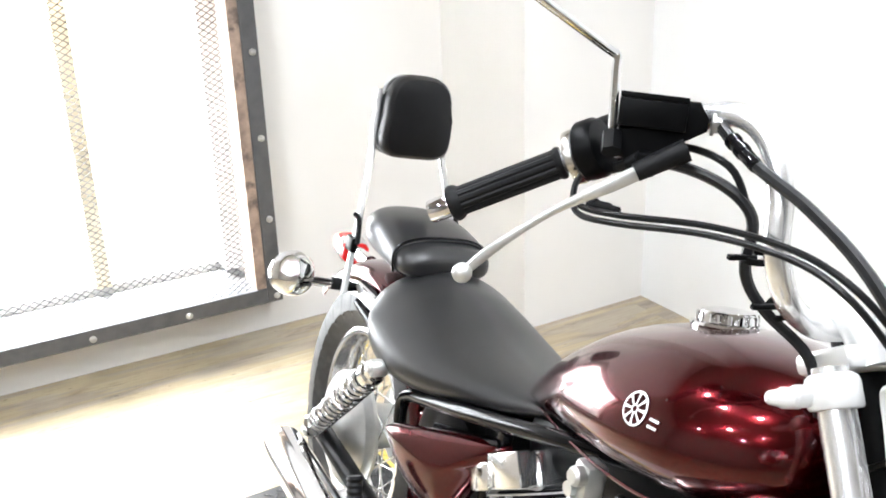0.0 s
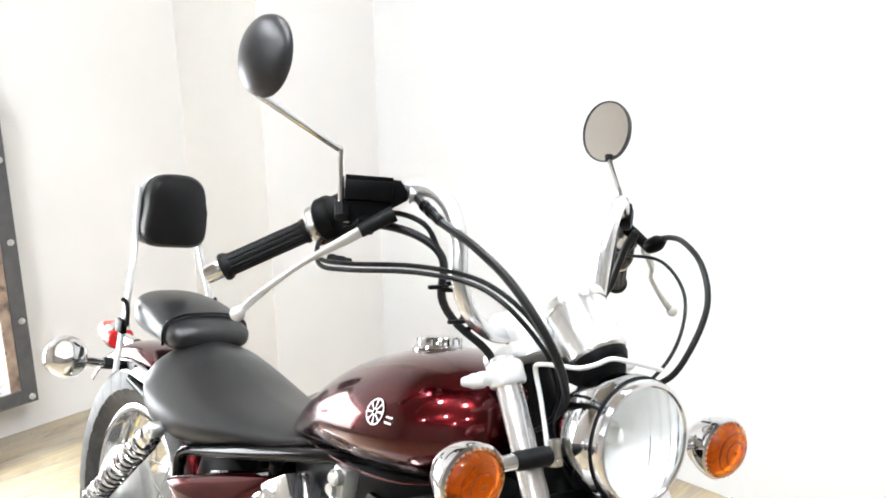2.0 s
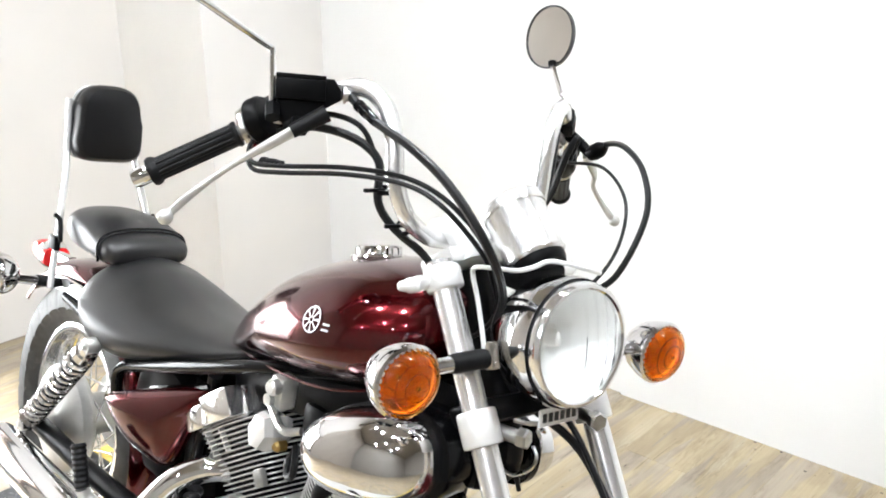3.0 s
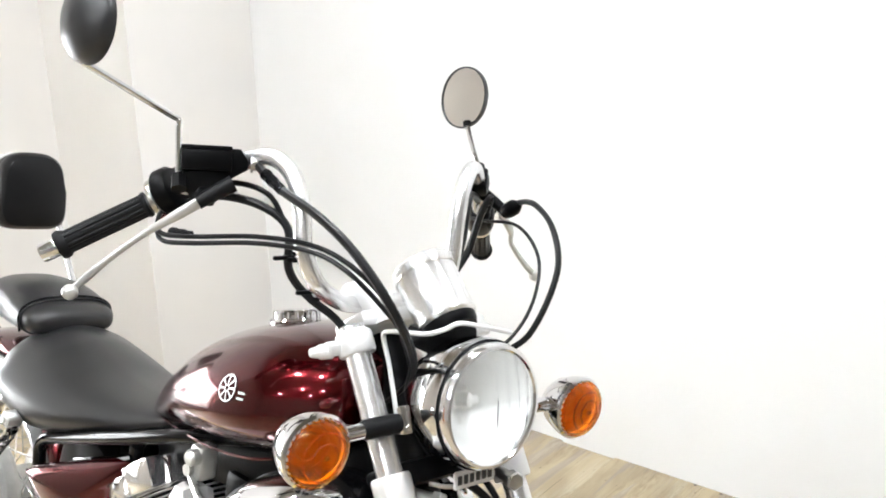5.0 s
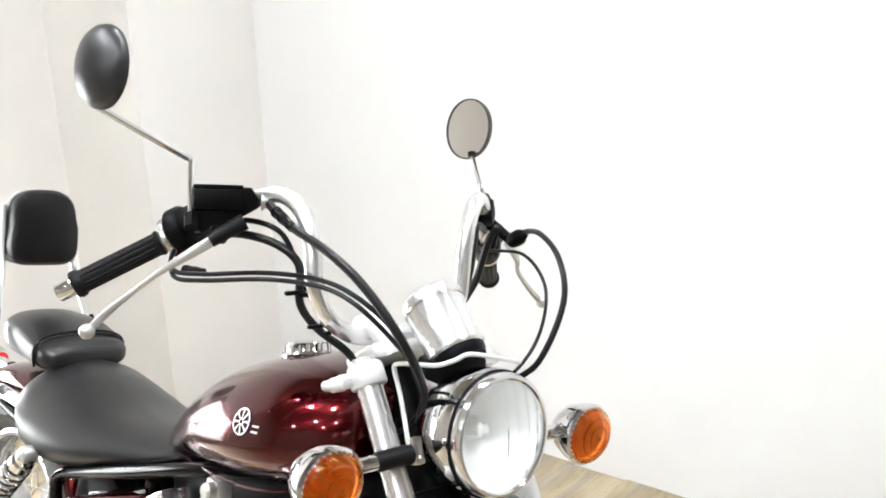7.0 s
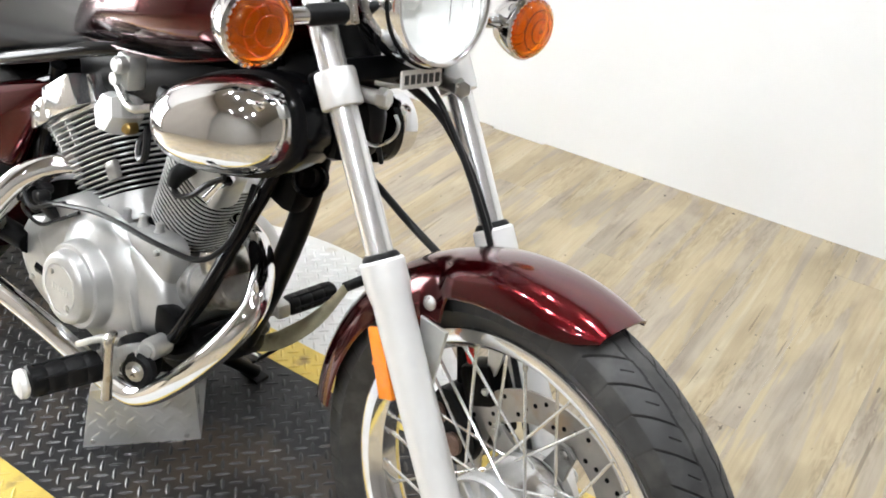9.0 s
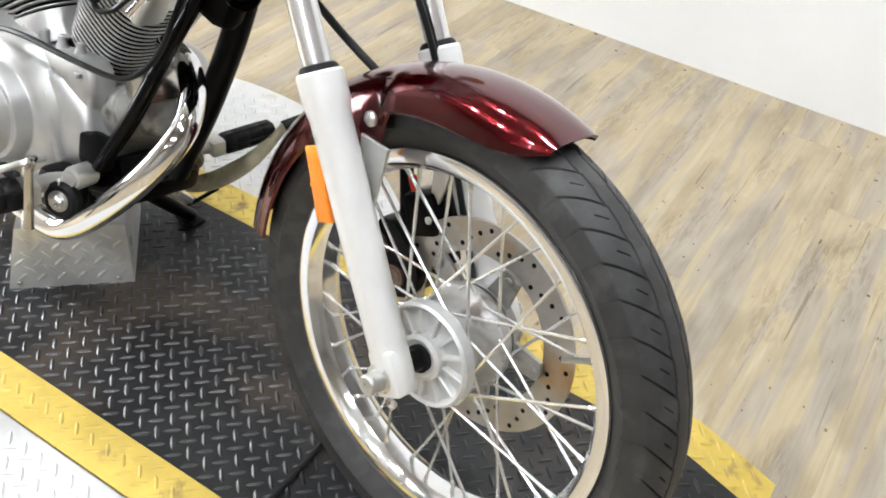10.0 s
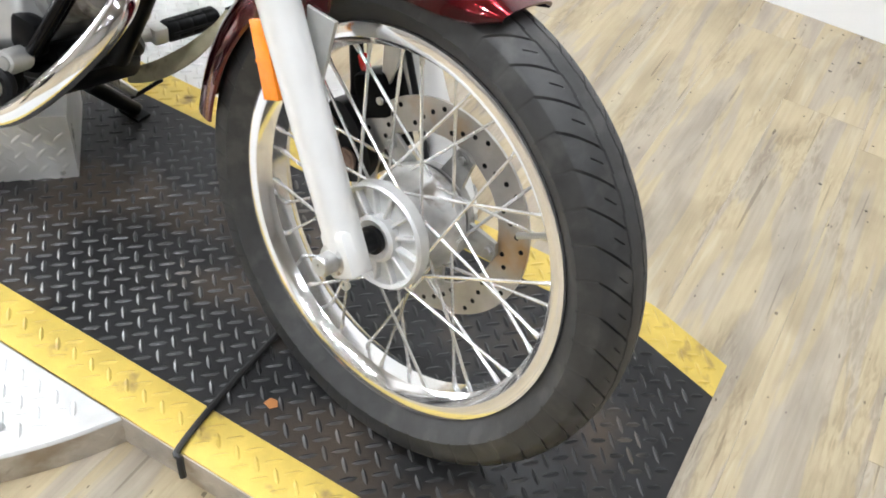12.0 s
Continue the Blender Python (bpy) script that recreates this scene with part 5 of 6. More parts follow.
# ---- tank ----
def body_loft(stations, p_top=2.3, p_bot=2.6, n=40, mid=0.4):
    """Stations of x, half width, top, bottom: a body with rounded sections."""
    path = smooth_path([Vector((x, w, t)) for x, w, t, b in stations], 5)
    low = smooth_path([Vector((x, 0, b)) for x, w, t, b in stations], 5)
    loops = []
    for v, lo in zip(path, low):
        x, w, t, b = v.x, v.y, v.z, lo.z
        zc = b + mid * (t - b)
        loop = []
        for k in range(n):
            a = 2 * math.pi * k / n
            c, s = math.cos(a), math.sin(a)
            p = p_top if s >= 0 else p_bot
            y = w * math.copysign(abs(c) ** (2 / p), c)
            z = zc + ((t - zc) if s >= 0 else (zc - b)) * math.copysign(abs(s) ** (2 / p), s)
            loop.append(Vector((x, y, z)))
        loops.append(loop)
    return rings(B(), loops)


TANK = [(-0.415, 0.05, 0.862, 0.80), (-0.425, 0.088, 0.885, 0.772), (-0.46, 0.122, 0.9, 0.745), (-0.52, 0.15, 0.902, 0.722), (-0.59, 0.156, 0.893, 0.706), (-0.66, 0.149, 0.872, 0.694),
        (-0.74, 0.13, 0.836, 0.682), (-0.81, 0.104, 0.785, 0.67), (-0.87, 0.075, 0.728, 0.658), (-0.91, 0.05, 0.686, 0.65), (-0.925, 0.03, 0.672, 0.654)]
tank = part("fuel_tank", body_loft(TANK, 2.05, 2.3), PAINT, bike, "burgundy metallic teardrop fuel tank")
bm = B()
cap_m = axis_frame((-0.632, 0, 0.875), (-0.22, 0, 1))
lathe(bm, [(0.04, 0.0), (0.042, 0.006), (0.04, 0.009), (0.034, 0.01), (0.0335, 0.017), (0.031, 0.022), (0.02, 0.024), (0.0, 0.0245)], cap_m, 36)
cap = part("filler_cap", bm, CHROME, tank, "chrome filler cap")
bm = B()
for k in range(18):
    t = 2 * math.pi * k / 18
    rbox(bm, (0.003, 0.005, 0.011), cap_m @ Matrix.Rotation(t, 4, "Z") @ Matrix.Translation((0.0335, 0, 0.0145)), 0.001, 1)
tagged(new("knurling", finish(bm, "knurling", CHROME)), label="fine chrome knurling", kind="stuff").parent = tank
# seam flange under the tank
bm = B()
for s in (-1, 1):
    tube(bm, [(-0.46, s * 0.108, 0.748), (-0.54, s * 0.128, 0.722), (-0.64, s * 0.124, 0.703), (-0.75, s * 0.1, 0.686), (-0.86, s * 0.062, 0.664)], 0.002, 6, 6)
part("tank_seam", bm, PAINT, tank)


def tank_point(x, z, s=-1, lift=0.0012):
    """A point on the tank's flank."""
    path = smooth_path([Vector((a, w, t)) for a, w, t, b in TANK], 5)
    low = smooth_path([Vector((a, 0, b)) for a, w, t, b in TANK], 5)
    k = min(range(len(path)), key=lambda i: abs(path[i].x - x))
    j = k + 1 if (k + 1 < len(path) and path[k].x > x) else max(k - 1, 0)
    den = path[j].x - path[k].x
    f = 0.0 if abs(den) < 1e-6 else (x - path[k].x) / den
    v, b = path[k].lerp(path[j], f), low[k].lerp(low[j], f).z
    zc = b + 0.4 * (v.z - b)
    h = (v.z - zc) if z > zc else (zc - b)
    q = min(0.999, abs(z - zc) / h)
    p = 2.05 if z > zc else 2.3
    y = v.y * (1 - q ** p) ** (1 / p)
    return Vector((x, s * (y + lift), z))


def decal(bm, outline, x0, z0, s, scale=1.0, lift=0.0012, fine=3):
    """A filled flat mark laid on the tank; outline of (x, z) offsets."""
    pts = []
    for (a, b), (c, d) in zip(outline, outline[1:] + outline[:1]):
        pts += [(a + (c - a) * f / fine, b + (d - b) * f / fine) for f in range(fine)]
    mid = (sum(p[0] for p in pts) / len(pts), sum(p[1] for p in pts) / len(pts))
    ring = [[tank_point(x0 + scale * (mid[0] + (x - mid[0]) * f), z0 + scale * (mid[1] + (z - mid[1]) * f), s, lift) for x, z in pts] for f in (1.0, 0.66, 0.33, 0.02)]
    rings(bm, ring, caps=(False, True))


for s in (-1, 1):
    em = (-0.576, 0.812)
    bm = B()
    for r0, r1 in ((0.0155, 0.018), (0.003, 0.005)):
        inner_r, outer_r2 = [], []
        for k in range(40):
            t = 2 * math.pi * k / 40
            outer_r2.append(tank_point(em[0] + r1 * math.cos(t), em[1] + r1 * math.sin(t), s, 0.002))
            inner_r.append(tank_point(em[0] + r0 * math.cos(t), em[1] + r0 * math.sin(t), s, 0.002))
        rings(bm, [outer_r2, inner_r], caps=(False, False))
    for k in range(8):
        t = 2 * math.pi * k / 8 + 0.2
        c, sn = math.cos(t), math.sin(t)
        decal(bm, [(r * c - w * sn, r * sn + w * c) for r, w in ((0.004, 0.0009), (0.016, 0.0019), (0.016, -0.0019), (0.004, -0.0009))], em[0], em[1], s, 1.0, 0.002, 2)
    part("tank_emblem", bm, WHITE_DECAL, tank, "round silver spoked emblem")
    bm = B()
    for k in (0, 1):
        decal(bm, [(0, 0), (0.013, 0.0015), (0.013, 0.0045), (0, 0.003)], em[0] + 0.0245, em[1] - 0.008 + 0.0075 * k, s, 1.0, 0.0015, 2)
    part("stripe_mark", bm, WHITE_DECAL, tank, "two short silver stripes")

# ---- seats ----
bm = body_loft([(-0.845, 0.045, 0.672, 0.655), (-0.88, 0.068, 0.676, 0.638), (-0.94, 0.09, 0.674, 0.613), (-1.02, 0.118, 0.674, 0.588), (-1.1, 0.14, 0.68, 0.562), (-1.18, 0.152, 0.694, 0.544), (-1.25, 0.153, 0.704, 0.548), (-1.3, 0.143, 0.708, 0.57), (-1.335, 0.115, 0.7, 0.607), (-1.35, 0.07, 0.687, 0.635)], 1.68, 3.0, 72, 0.38)
for v in bm.verts:
    if v.co.z > 0.63:
        v.co.z -= 0.01 * max(0.0, 1 - (abs(v.co.x + 1.05) / 0.17) ** 2) * max(0.0, 1 - (abs(v.co.y) / 0.12) ** 2)
part("rider_seat", bm, VINYL, bike, "broad black vinyl rider seat", sharp=60)
bm = body_loft([(-1.297, 0.052, 0.724, 0.7), (-1.303, 0.074, 0.734, 0.69), (-1.32, 0.087, 0.744, 0.684), (-1.344, 0.091, 0.749, 0.68), (-1.348, 0.095, 0.755, 0.678), (-1.42, 0.095, 0.769, 0.678), (-1.5, 0.087, 0.768, 0.68), (-1.545, 0.066, 0.758, 0.69), (-1.56, 0.03, 0.74, 0.705)], 2.6, 3.0, 48, 0.5)
pill = part("pillion_seat", bm, VINYL, bike, "black vinyl pillion seat")
bm = B()
loop = []
for k in range(33):
    t = math.pi * k / 32
    c, sn = math.cos(t), math.sin(t)
    loop.append((-1.346, 0.0945 * math.copysign(abs(c) ** (2 / 2.6), c), 0.7165 + 0.0385 * abs(sn) ** (2 / 2.6)))
tube(bm, [(-1.346, 0.091, 0.69)] + loop + [(-1.346, -0.091, 0.69)], 0.0026, 8, 1)
part("piping", bm, GLOSS_BLACK, pill)

# backrest
bm = B()
pm = axis_frame((-1.552, 0, 0.937), (1, 0, 0.1), (0, 0, 1))
outline = []
for k in range(44):
    t = 2 * math.pi * k / 44
    c, sn = math.cos(t), math.sin(t)
    p = 3.0 if c > 0 else 5.0
    outline.append((0.081 * math.copysign(abs(c) ** (2 / p), c), 0.073 * (0.93 + 0.07 * (c < 0)) * math.copysign(abs(sn) ** (2 / p), sn)))
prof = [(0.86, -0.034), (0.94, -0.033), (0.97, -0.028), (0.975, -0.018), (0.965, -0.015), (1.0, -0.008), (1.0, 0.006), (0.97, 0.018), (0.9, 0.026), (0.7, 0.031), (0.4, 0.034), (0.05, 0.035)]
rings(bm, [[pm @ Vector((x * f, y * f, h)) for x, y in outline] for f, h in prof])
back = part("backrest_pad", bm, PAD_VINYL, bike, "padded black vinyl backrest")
bm = B()
rings(bm, [[pm @ Vector((x * f, y * f, h)) for x, y in outline] for f, h in ((0.97, -0.04), (0.985, -0.0395), (0.985, -0.0355), (0.97, -0.035))])
part("back_plate", bm, POLISHED, back, "bright metal back plate")
for s in (-1, 1):
    bm = B()
    tube(bm, [(-1.475, s * 0.126, 0.6), (-1.5, s * 0.11, 0.68), (-1.548, s * 0.082, 0.82), (-1.572, s * 0.074, 0.885), (-1.588, s * 0.071, 0.98)], 0.0068, 10, 5)
    post = part("sissy_bar_post", bm, POLISHED, bike, "chrome backrest post")
    bm = B()
    tube(bm, [(-1.52, s * 0.108, 0.745), (-1.5, s * 0.105, 0.735), (-1.47, s * 0.115, 0.7)], 0.005, 8, 4)
    part("brace", bm, BLACK, post)
    bm = B()
    rbox(bm, (0.035, 0.014, 0.03), Matrix.Translation((-1.505, s * 0.112, 0.69)), 0.004)
    part("bracket", bm, BLACK, post)

# ---- rear end ----
RH = Vector((-1.488, 0, 0.303))
RSIDE = axis_frame(RH, (0, 1, 0), (1, 0, 0))
rear = wheel("rear_wheel", RSIDE, None, 0.205, 0.306, 0.064, 0.043, rear_tread, rear_twist, 0.1, 0.05, 36, "wire-spoked rear wheel with chrome rim")
bm = B()
lathe(bm, [(0.03, -0.098), (0.07, -0.094), (0.075, -0.09), (0.105, -0.084), (0.116, -0.074), (0.118, -0.055), (0.112, -0.045), (0.05, -0.04), (0.045, 0.03), (0.085, 0.045), (0.085, 0.06), (0.03, 0.07)], RSIDE, 40)
part("hub", bm, ALLOY, rear, "cast alloy rear drum hub")
bm = fender(RH, 0.345, 0.07, lambda a: 0.034, -50, 112)
rf = part("rear_fender", bm, PAINT, bike, "burgundy metallic rear fender")
bm = B()
lathe(bm, [(0.015, -0.02), (0.03, -0.015), (0.035, 0.0), (0.033, 0.012)], axis_frame((-1.77, 0, 0.595), (-1, 0, 0.1)), 28)
tube(bm, [(-1.66, 0, 0.6), (-1.77, 0, 0.595)], 0.016, 12, 1)
tail = part("tail_light", bm, CHROME, bike, "red tail light on the rear fender")
bm = B()
rings(bm, [[axis_frame((-1.78, 0, 0.595), (-1, 0, 0.1)) @ Vector((x * f, y * f, h)) for x, y in oval(0.024, 0.032, 28, 3)] for f, h in ((0.95, -0.03), (1, -0.02), (1, 0.02), (0.9, 0.04), (0.5, 0.048), (0.05, 0.05))])
part("tail_lens", bm, RED, tail, "red plastic lens")
for s in (-1, 1):
    bm = B()
    prism(bm, [(-1.18, 0.565), (-1.17, 0.6), (-1.3, 0.63), (-1.46, 0.628), (-1.58, 0.6), (-1.6, 0.58), (-1.57, 0.58), (-1.45, 0.603), (-1.32, 0.605), (-1.22, 0.58)], axis_frame((0, s * 0.1, 0), (0, -1, 0), (1, 0, 0)) @ Matrix.Scale(1, 4), 0.008, 0.002, 1)
    part("fender_strut", bm, CHROME, rf, "chrome fender strut")
    # shock absorber with coil spring
    a, b = Vector((-1.196, s * 0.158, 0.572)), Vector((-1.496, s * 0.142, 0.3))
    d = (b - a).normalized()
    L = (b - a).length
    m = axis_frame(a, d)
    bm = B()
    lathe(bm, [(0.010, 0.0), (0.017, 0.006), (0.018, 0.02), (0.022, 0.024), (0.0235, 0.042), (0.021, 0.046), (0.012, 0.048), (0.012, L - 0.1), (0.019, L - 0.098), (0.019, L - 0.05), (0.026, L - 0.046), (0.026, L - 0.04), (0.014, L - 0.035), (0.012, L - 0.01)], m, 28)
    shock = part("shock_absorber", bm, CHROME, bike, "chrome rear shock absorber with coil spring")
    bm = B()
    turns, n = 13.5, 270
    tube(bm, [m @ Vector((0.0205 * math.cos(t), 0.0205 * math.sin(t), 0.05 + (L - 0.1) * k / n)) for k in range(n + 1) for t in (2 * math.pi * turns * k / n,)], 0.0047, 8, 1)
    inner = B()
    lathe(inner, [(0.0135, 0.05), (0.0135, L - 0.06)], m, 20)
    part("damper_body", inner, BLACK, shock, "black damper body inside the spring")
    part("coil_spring", bm, RIM_CHROME, shock, "chrome coil spring")
    for p in (a, b):
        bm = B()
        lathe(bm, [(0.014, -0.013), (0.015, -0.011), (0.015, 0.011), (0.014, 0.013)], axis_frame(p, (0, s, 0)), 18)
        bolt(bm, p + Vector((0, s * 0.013, 0)), (0, s, 0), 0.007, 0.006)
        part("eyelet", bm, ALLOY, shock)
    bm = B()
    tube(bm, [(-0.93, s * 0.1, 0.3), (-1.2, s * 0.118, 0.298), (-1.5, s * 0.122, 0.303)], 0.019, 12, 4)
    bolt(bm, (-1.488, s * 0.14, 0.303), (0, s, 0), 0.014, 0.014)
    part("swingarm", bm, BLACK, bike, "black swingarm")

# ---- frame ----
bm = B()
for s in (-1, 1):
    tube(bm, [(-0.46, s * 0.03, 0.745), (-0.6, s * 0.06, 0.715), (-0.73, s * 0.1, 0.685), (-0.9, s * 0.11, 0.627), (-1.08, s * 0.112, 0.567), (-1.15, s * 0.112, 0.543), (-1.18, s * 0.11, 0.515), (-1.185, s * 0.105, 0.46)], 0.0115, 12, 6)
    tube(bm, [(-1.1, s * 0.1, 0.562), (-1.2, s * 0.105, 0.565), (-1.45, s * 0.1, 0.59)], 0.0115, 12, 5)
part("seat_rail", bm, GLOSS_BLACK, bike, "gloss black frame rails")
bm = B()
for s in (-1, 1):
    tube(bm, [(-0.9, s * 0.08, 0.61), (-0.92, s * 0.075, 0.54), (-0.95, s * 0.075, 0.35), (-0.96, s * 0.08, 0.28)], 0.0125, 12, 5)
    tube(bm, [(-1.09, s * 0.085, 0.515), (-0.95, s * 0.085, 0.568), (-0.9, s * 0.085, 0.59)], 0.009, 10, 4)
part("side_frame", bm, GLOSS_BLACK, bike, "gloss black frame tubes")
bm = B()
tube(bm, [(-0.42, 0, 0.72), (-0.41, 0, 0.6), (-0.448, 0, 0.44), (-0.5, 0, 0.3)], 0.018, 14, 6)
rbox(bm, (0.08, 0.07, 0.13), Matrix.Translation((-0.44, 0, 0.7)), 0.015)
rbox(bm, (0.075, 0.05, 0.08), Matrix.Translation((-0.43, -0.02, 0.59)) @ Matrix.Rotation(radians(15), 4, "Y"), 0.02, 2)
part("down_tube", bm, BLACK, bike, "black frame down tube")
bm = B()
tube(bm, [(-0.44, -0.03, 0.62), (-0.465, -0.06, 0.52), (-0.5, -0.085, 0.4), (-0.55, -0.095, 0.31)], 0.0115, 12, 5)
tube(bm, [(-0.425, -0.045, 0.62), (-0.45, -0.075, 0.52), (-0.485, -0.1, 0.41), (-0.53, -0.11, 0.32)], 0.0095, 12, 5)
part("wiring_conduit", bm, GLOSS_BLACK, bike, "black conduit beside the front cylinder")
bm = B()
tube(bm, [(-0.877, -0.12, 0.398), (-0.727, -0.135, 0.447), (-0.647, -0.14, 0.463), (-0.54, -0.14, 0.469), (-0.467, -0.13, 0.476), (-0.438, -0.11, 0.51), (-0.436, -0.09, 0.556), (-0.447, -0.07, 0.581)], 0.004, 8, 6)
part("breather_hose", bm, CABLE, bike, "thin black hose running round the front cylinder")
# taped connectors and loose wires above the clutch cover
bm = B()
for p, size, turn in (((-0.9, -0.115, 0.394), (0.045, 0.024, 0.026), 25), ((-0.865, -0.12, 0.412), (0.034, 0.022, 0.02), -20), ((-0.842, -0.118, 0.396), (0.04, 0.018, 0.018), 40), ((-0.885, -0.11, 0.424), (0.05, 0.018, 0.016), 10)):
    rbox(bm, size, Matrix.Translation(p) @ Matrix.Rotation(radians(turn), 4, "Y") @ Matrix.Rotation(radians(turn * 0.6), 4, "Z"), 0.006, 2)
connector = part("wire_connector", bm, CABLE, bike, "taped black wire connectors")
bm = B()
tube(bm, [(-0.94, -0.1, 0.43), (-0.9, -0.13, 0.416), (-0.86, -0.14, 0.4), (-0.83, -0.13, 0.412), (-0.8, -0.12, 0.425)], 0.0035, 8, 6)
tube(bm, [(-0.93, -0.11, 0.38), (-0.89, -0.135, 0.384), (-0.85, -0.13, 0.372), (-0.815, -0.12, 0.392), (-0.77, -0.115, 0.42)], 0.003, 8, 6)
part("loose_wire", bm, CABLE, connector)
# smooth boss, spark plug cap with its lead and a bright stud on the front head
bm = B()
rbox(bm, (0.1, 0.05, 0.06), Matrix.Translation((-0.556, -0.05, 0.558)) @ Matrix.Rotation(radians(24), 4, "Y"), 0.012, 3)
part("head_boss", bm, ALLOY, bike, "smooth cast alloy cylinder head boss")
bm = B()
tube(bm, [(-0.566, -0.075, 0.566), (-0.578, -0.09, 0.55), (-0.584, -0.092, 0.533)], [0.012, 0.013, 0.009], 12, 3)
plug = part("plug_cap", bm, RUBBER, bike, "black rubber spark plug cap")
bm = B()
tube(bm, [(-0.584, -0.092, 0.533), (-0.571, -0.094, 0.522), (-0.545, -0.09, 0.532), (-0.52, -0.088, 0.556), (-0.492, -0.082, 0.576)], 0.0042, 8, 5)
part("plug_lead", bm, CABLE, plug)
bm = B()
tube(bm, [(-0.508, -0.066, 0.566), (-0.535, -0.07, 0.528)], 0.009, 12, 1)
lathe(bm, [(0.012, 0), (0.012, 0.006), (0.007, 0.009)], axis_frame((-0.508, -0.066, 0.566), (0.58, 0.05, 0.8)), 6)
part("head_stud", bm, CHROME, bike, "bright steel head stud")

bm = B()
for s in (-1, 1):
    tube(bm, [(-0.5, s * 0.02, 0.33), (-0.53, s * 0.06, 0.29), (-0.6, s * 0.085, 0.268), (-0.9, s * 0.095, 0.27)], 0.0135, 10, 5)
rbox(bm, (0.2, 0.16, 0.05), Matrix.Translation((-0.63, 0, 0.262)), 0.015)
part("engine_cradle", bm, BLACK, bike, "black engine cradle tubes")
bm = B()
lathe(bm, [(0.04, -0.05), (0.04, 0.02), (0.037, 0.026), (0.033, 0.028), (0.033, 0.06), (0.036, 0.063), (0.036, 0.078), (0.033, 0.081), (0.026, 0.083), (0.024, 0.086)], axis_frame((-0.57, -0.045, 0.37), (0.88, 0.05, 0.42)), 32)
lathe(bm, [(0.03, -0.04), (0.03, 0.02), (0.027, 0.026), (0.012, 0.028), (0.012, 0.034), (0.0, 0.036)], axis_frame((-0.6, -0.07, 0.375), (0.35, -0.9, 0.1)), 28)
part("oil_filter_housing", bm, GREASY, bike, "greasy cast oil filter housing")
bm = B()
rbox(bm, (0.07, 0.11, 0.05), Matrix.Translation((-0.555, -0.02, 0.285)) @ Matrix.Rotation(radians(-30), 4, "Y"), 0.014, 2)
rbox(bm, (0.05, 0.03, 0.05), Matrix.Translation((-0.548, -0.1, 0.335)), 0.01, 2)
part("engine_bracket", bm, BLACK, bike, "oily black engine bracket")
bm = B()
rbox(bm, (0.05, 0.1, 0.045), Matrix.Translation((-0.52, -0.02, 0.43)) @ Matrix.Rotation(radians(-25), 4, "Y"), 0.012)
part("exhaust_flange", bm, DULL_CHROME, bike, "dull exhaust port flange")

# side covers
for s in (-1, 1):
    bm = B()
    outline = [(-1.153, 0.492), (-1.118, 0.51), (-1.0, 0.555), (-0.905, 0.588), (-0.89, 0.583), (-0.896, 0.562), (-0.92, 0.535), (-0.944, 0.488), (-0.96, 0.448), (-0.976, 0.42), (-0.998, 0.412), (-1.03, 0.415), (-1.085, 0.429), (-1.127, 0.458)]
    outline = [(p.x, p.z) for p in smooth_path([(x, 0, z) for x, z in outline + outline[:1]], 3)[:-1]]
    cx, cz = sum(p[0] for p in outline) / len(outline), sum(p[1] for p in outline) / len(outline)
    loops = [[Vector((cx + (x - cx) * f, s * (y + -0.25 * (x - cx) * f), cz + (z - cz) * f)) for x, z in outline] for f, y in ((1.0, 0.1), (1.0, 0.104), (0.985, 0.109), (0.94, 0.1145), (0.86, 0.1195), (0.7, 0.125), (0.45, 0.1295), (0.2, 0.132), (0.03, 0.1325))]
    rings(bm, loops)
    part("side_cover", bm, PAINT, bike, "burgundy metallic side cover", sharp=50)
bm = B()
rbox(bm, (0.16, 0.17, 0.14), Matrix.Translation((-1.08, 0, 0.51)) @ Matrix.Rotation(radians(16), 4, "Y"), 0.02)
rbox(bm, (0.12, 0.16, 0.2), Matrix.Translation((-1.07, 0, 0.45)), 0.02)
part("battery_box", bm, BLACK, bike)
bm = B()
rbox(bm, (0.4, 0.12, 0.075), Matrix.Translation((-0.69, 0, 0.648)) @ Matrix.Rotation(radians(-11), 4, "Y"), 0.02, 2)
part("frame_backbone", bm, BLACK, bike, "black frame backbone under the tank")
bm = B()
rbox(bm, (0.13, 0.12, 0.27), Matrix.Translation((-0.96, 0, 0.44)), 0.03, 2)
part("pivot_housing", bm, BLACK, bike, "black frame casting behind the rear cylinder")

# ---- engine ----
def cyl_frame(p, tilt):
    """z along the cylinder; tilt in degrees, backward plus."""
    return axis_frame(p, (-math.sin(radians(tilt)), 0, math.cos(radians(tilt))), (1, 0, 0))


bm = B()
outline = [(-0.9, 0.33), (-0.87, 0.4), (-0.8, 0.44), (-0.7, 0.43), (-0.62, 0.415), (-0.57, 0.39), (-0.55, 0.35), (-0.56, 0.31), (-0.6, 0.285), (-0.75, 0.275), (-0.86, 0.285)]
prism(bm, outline, Matrix(((1, 0, 0, 0), (0, 0, -1, 0.112), (0, 1, 0, 0), (0, 0, 0, 1))), 0.224, 0.018, 3)
engine = part("crankcase", bm, ENGINE, bike, "silver painted engine crankcase")
edge = [(-0.955, 0.3), (-0.925, 0.346), (-0.86, 0.372), (-0.77, 0.402), (-0.668, 0.432), (-0.59, 0.446), (-0.562, 0.436), (-0.556, 0.4), (-0.57, 0.353), (-0.63, 0.283), (-0.705, 0.232), (-0.783, 0.21), (-0.85, 0.209), (-0.912, 0.23), (-0.945, 0.263)]
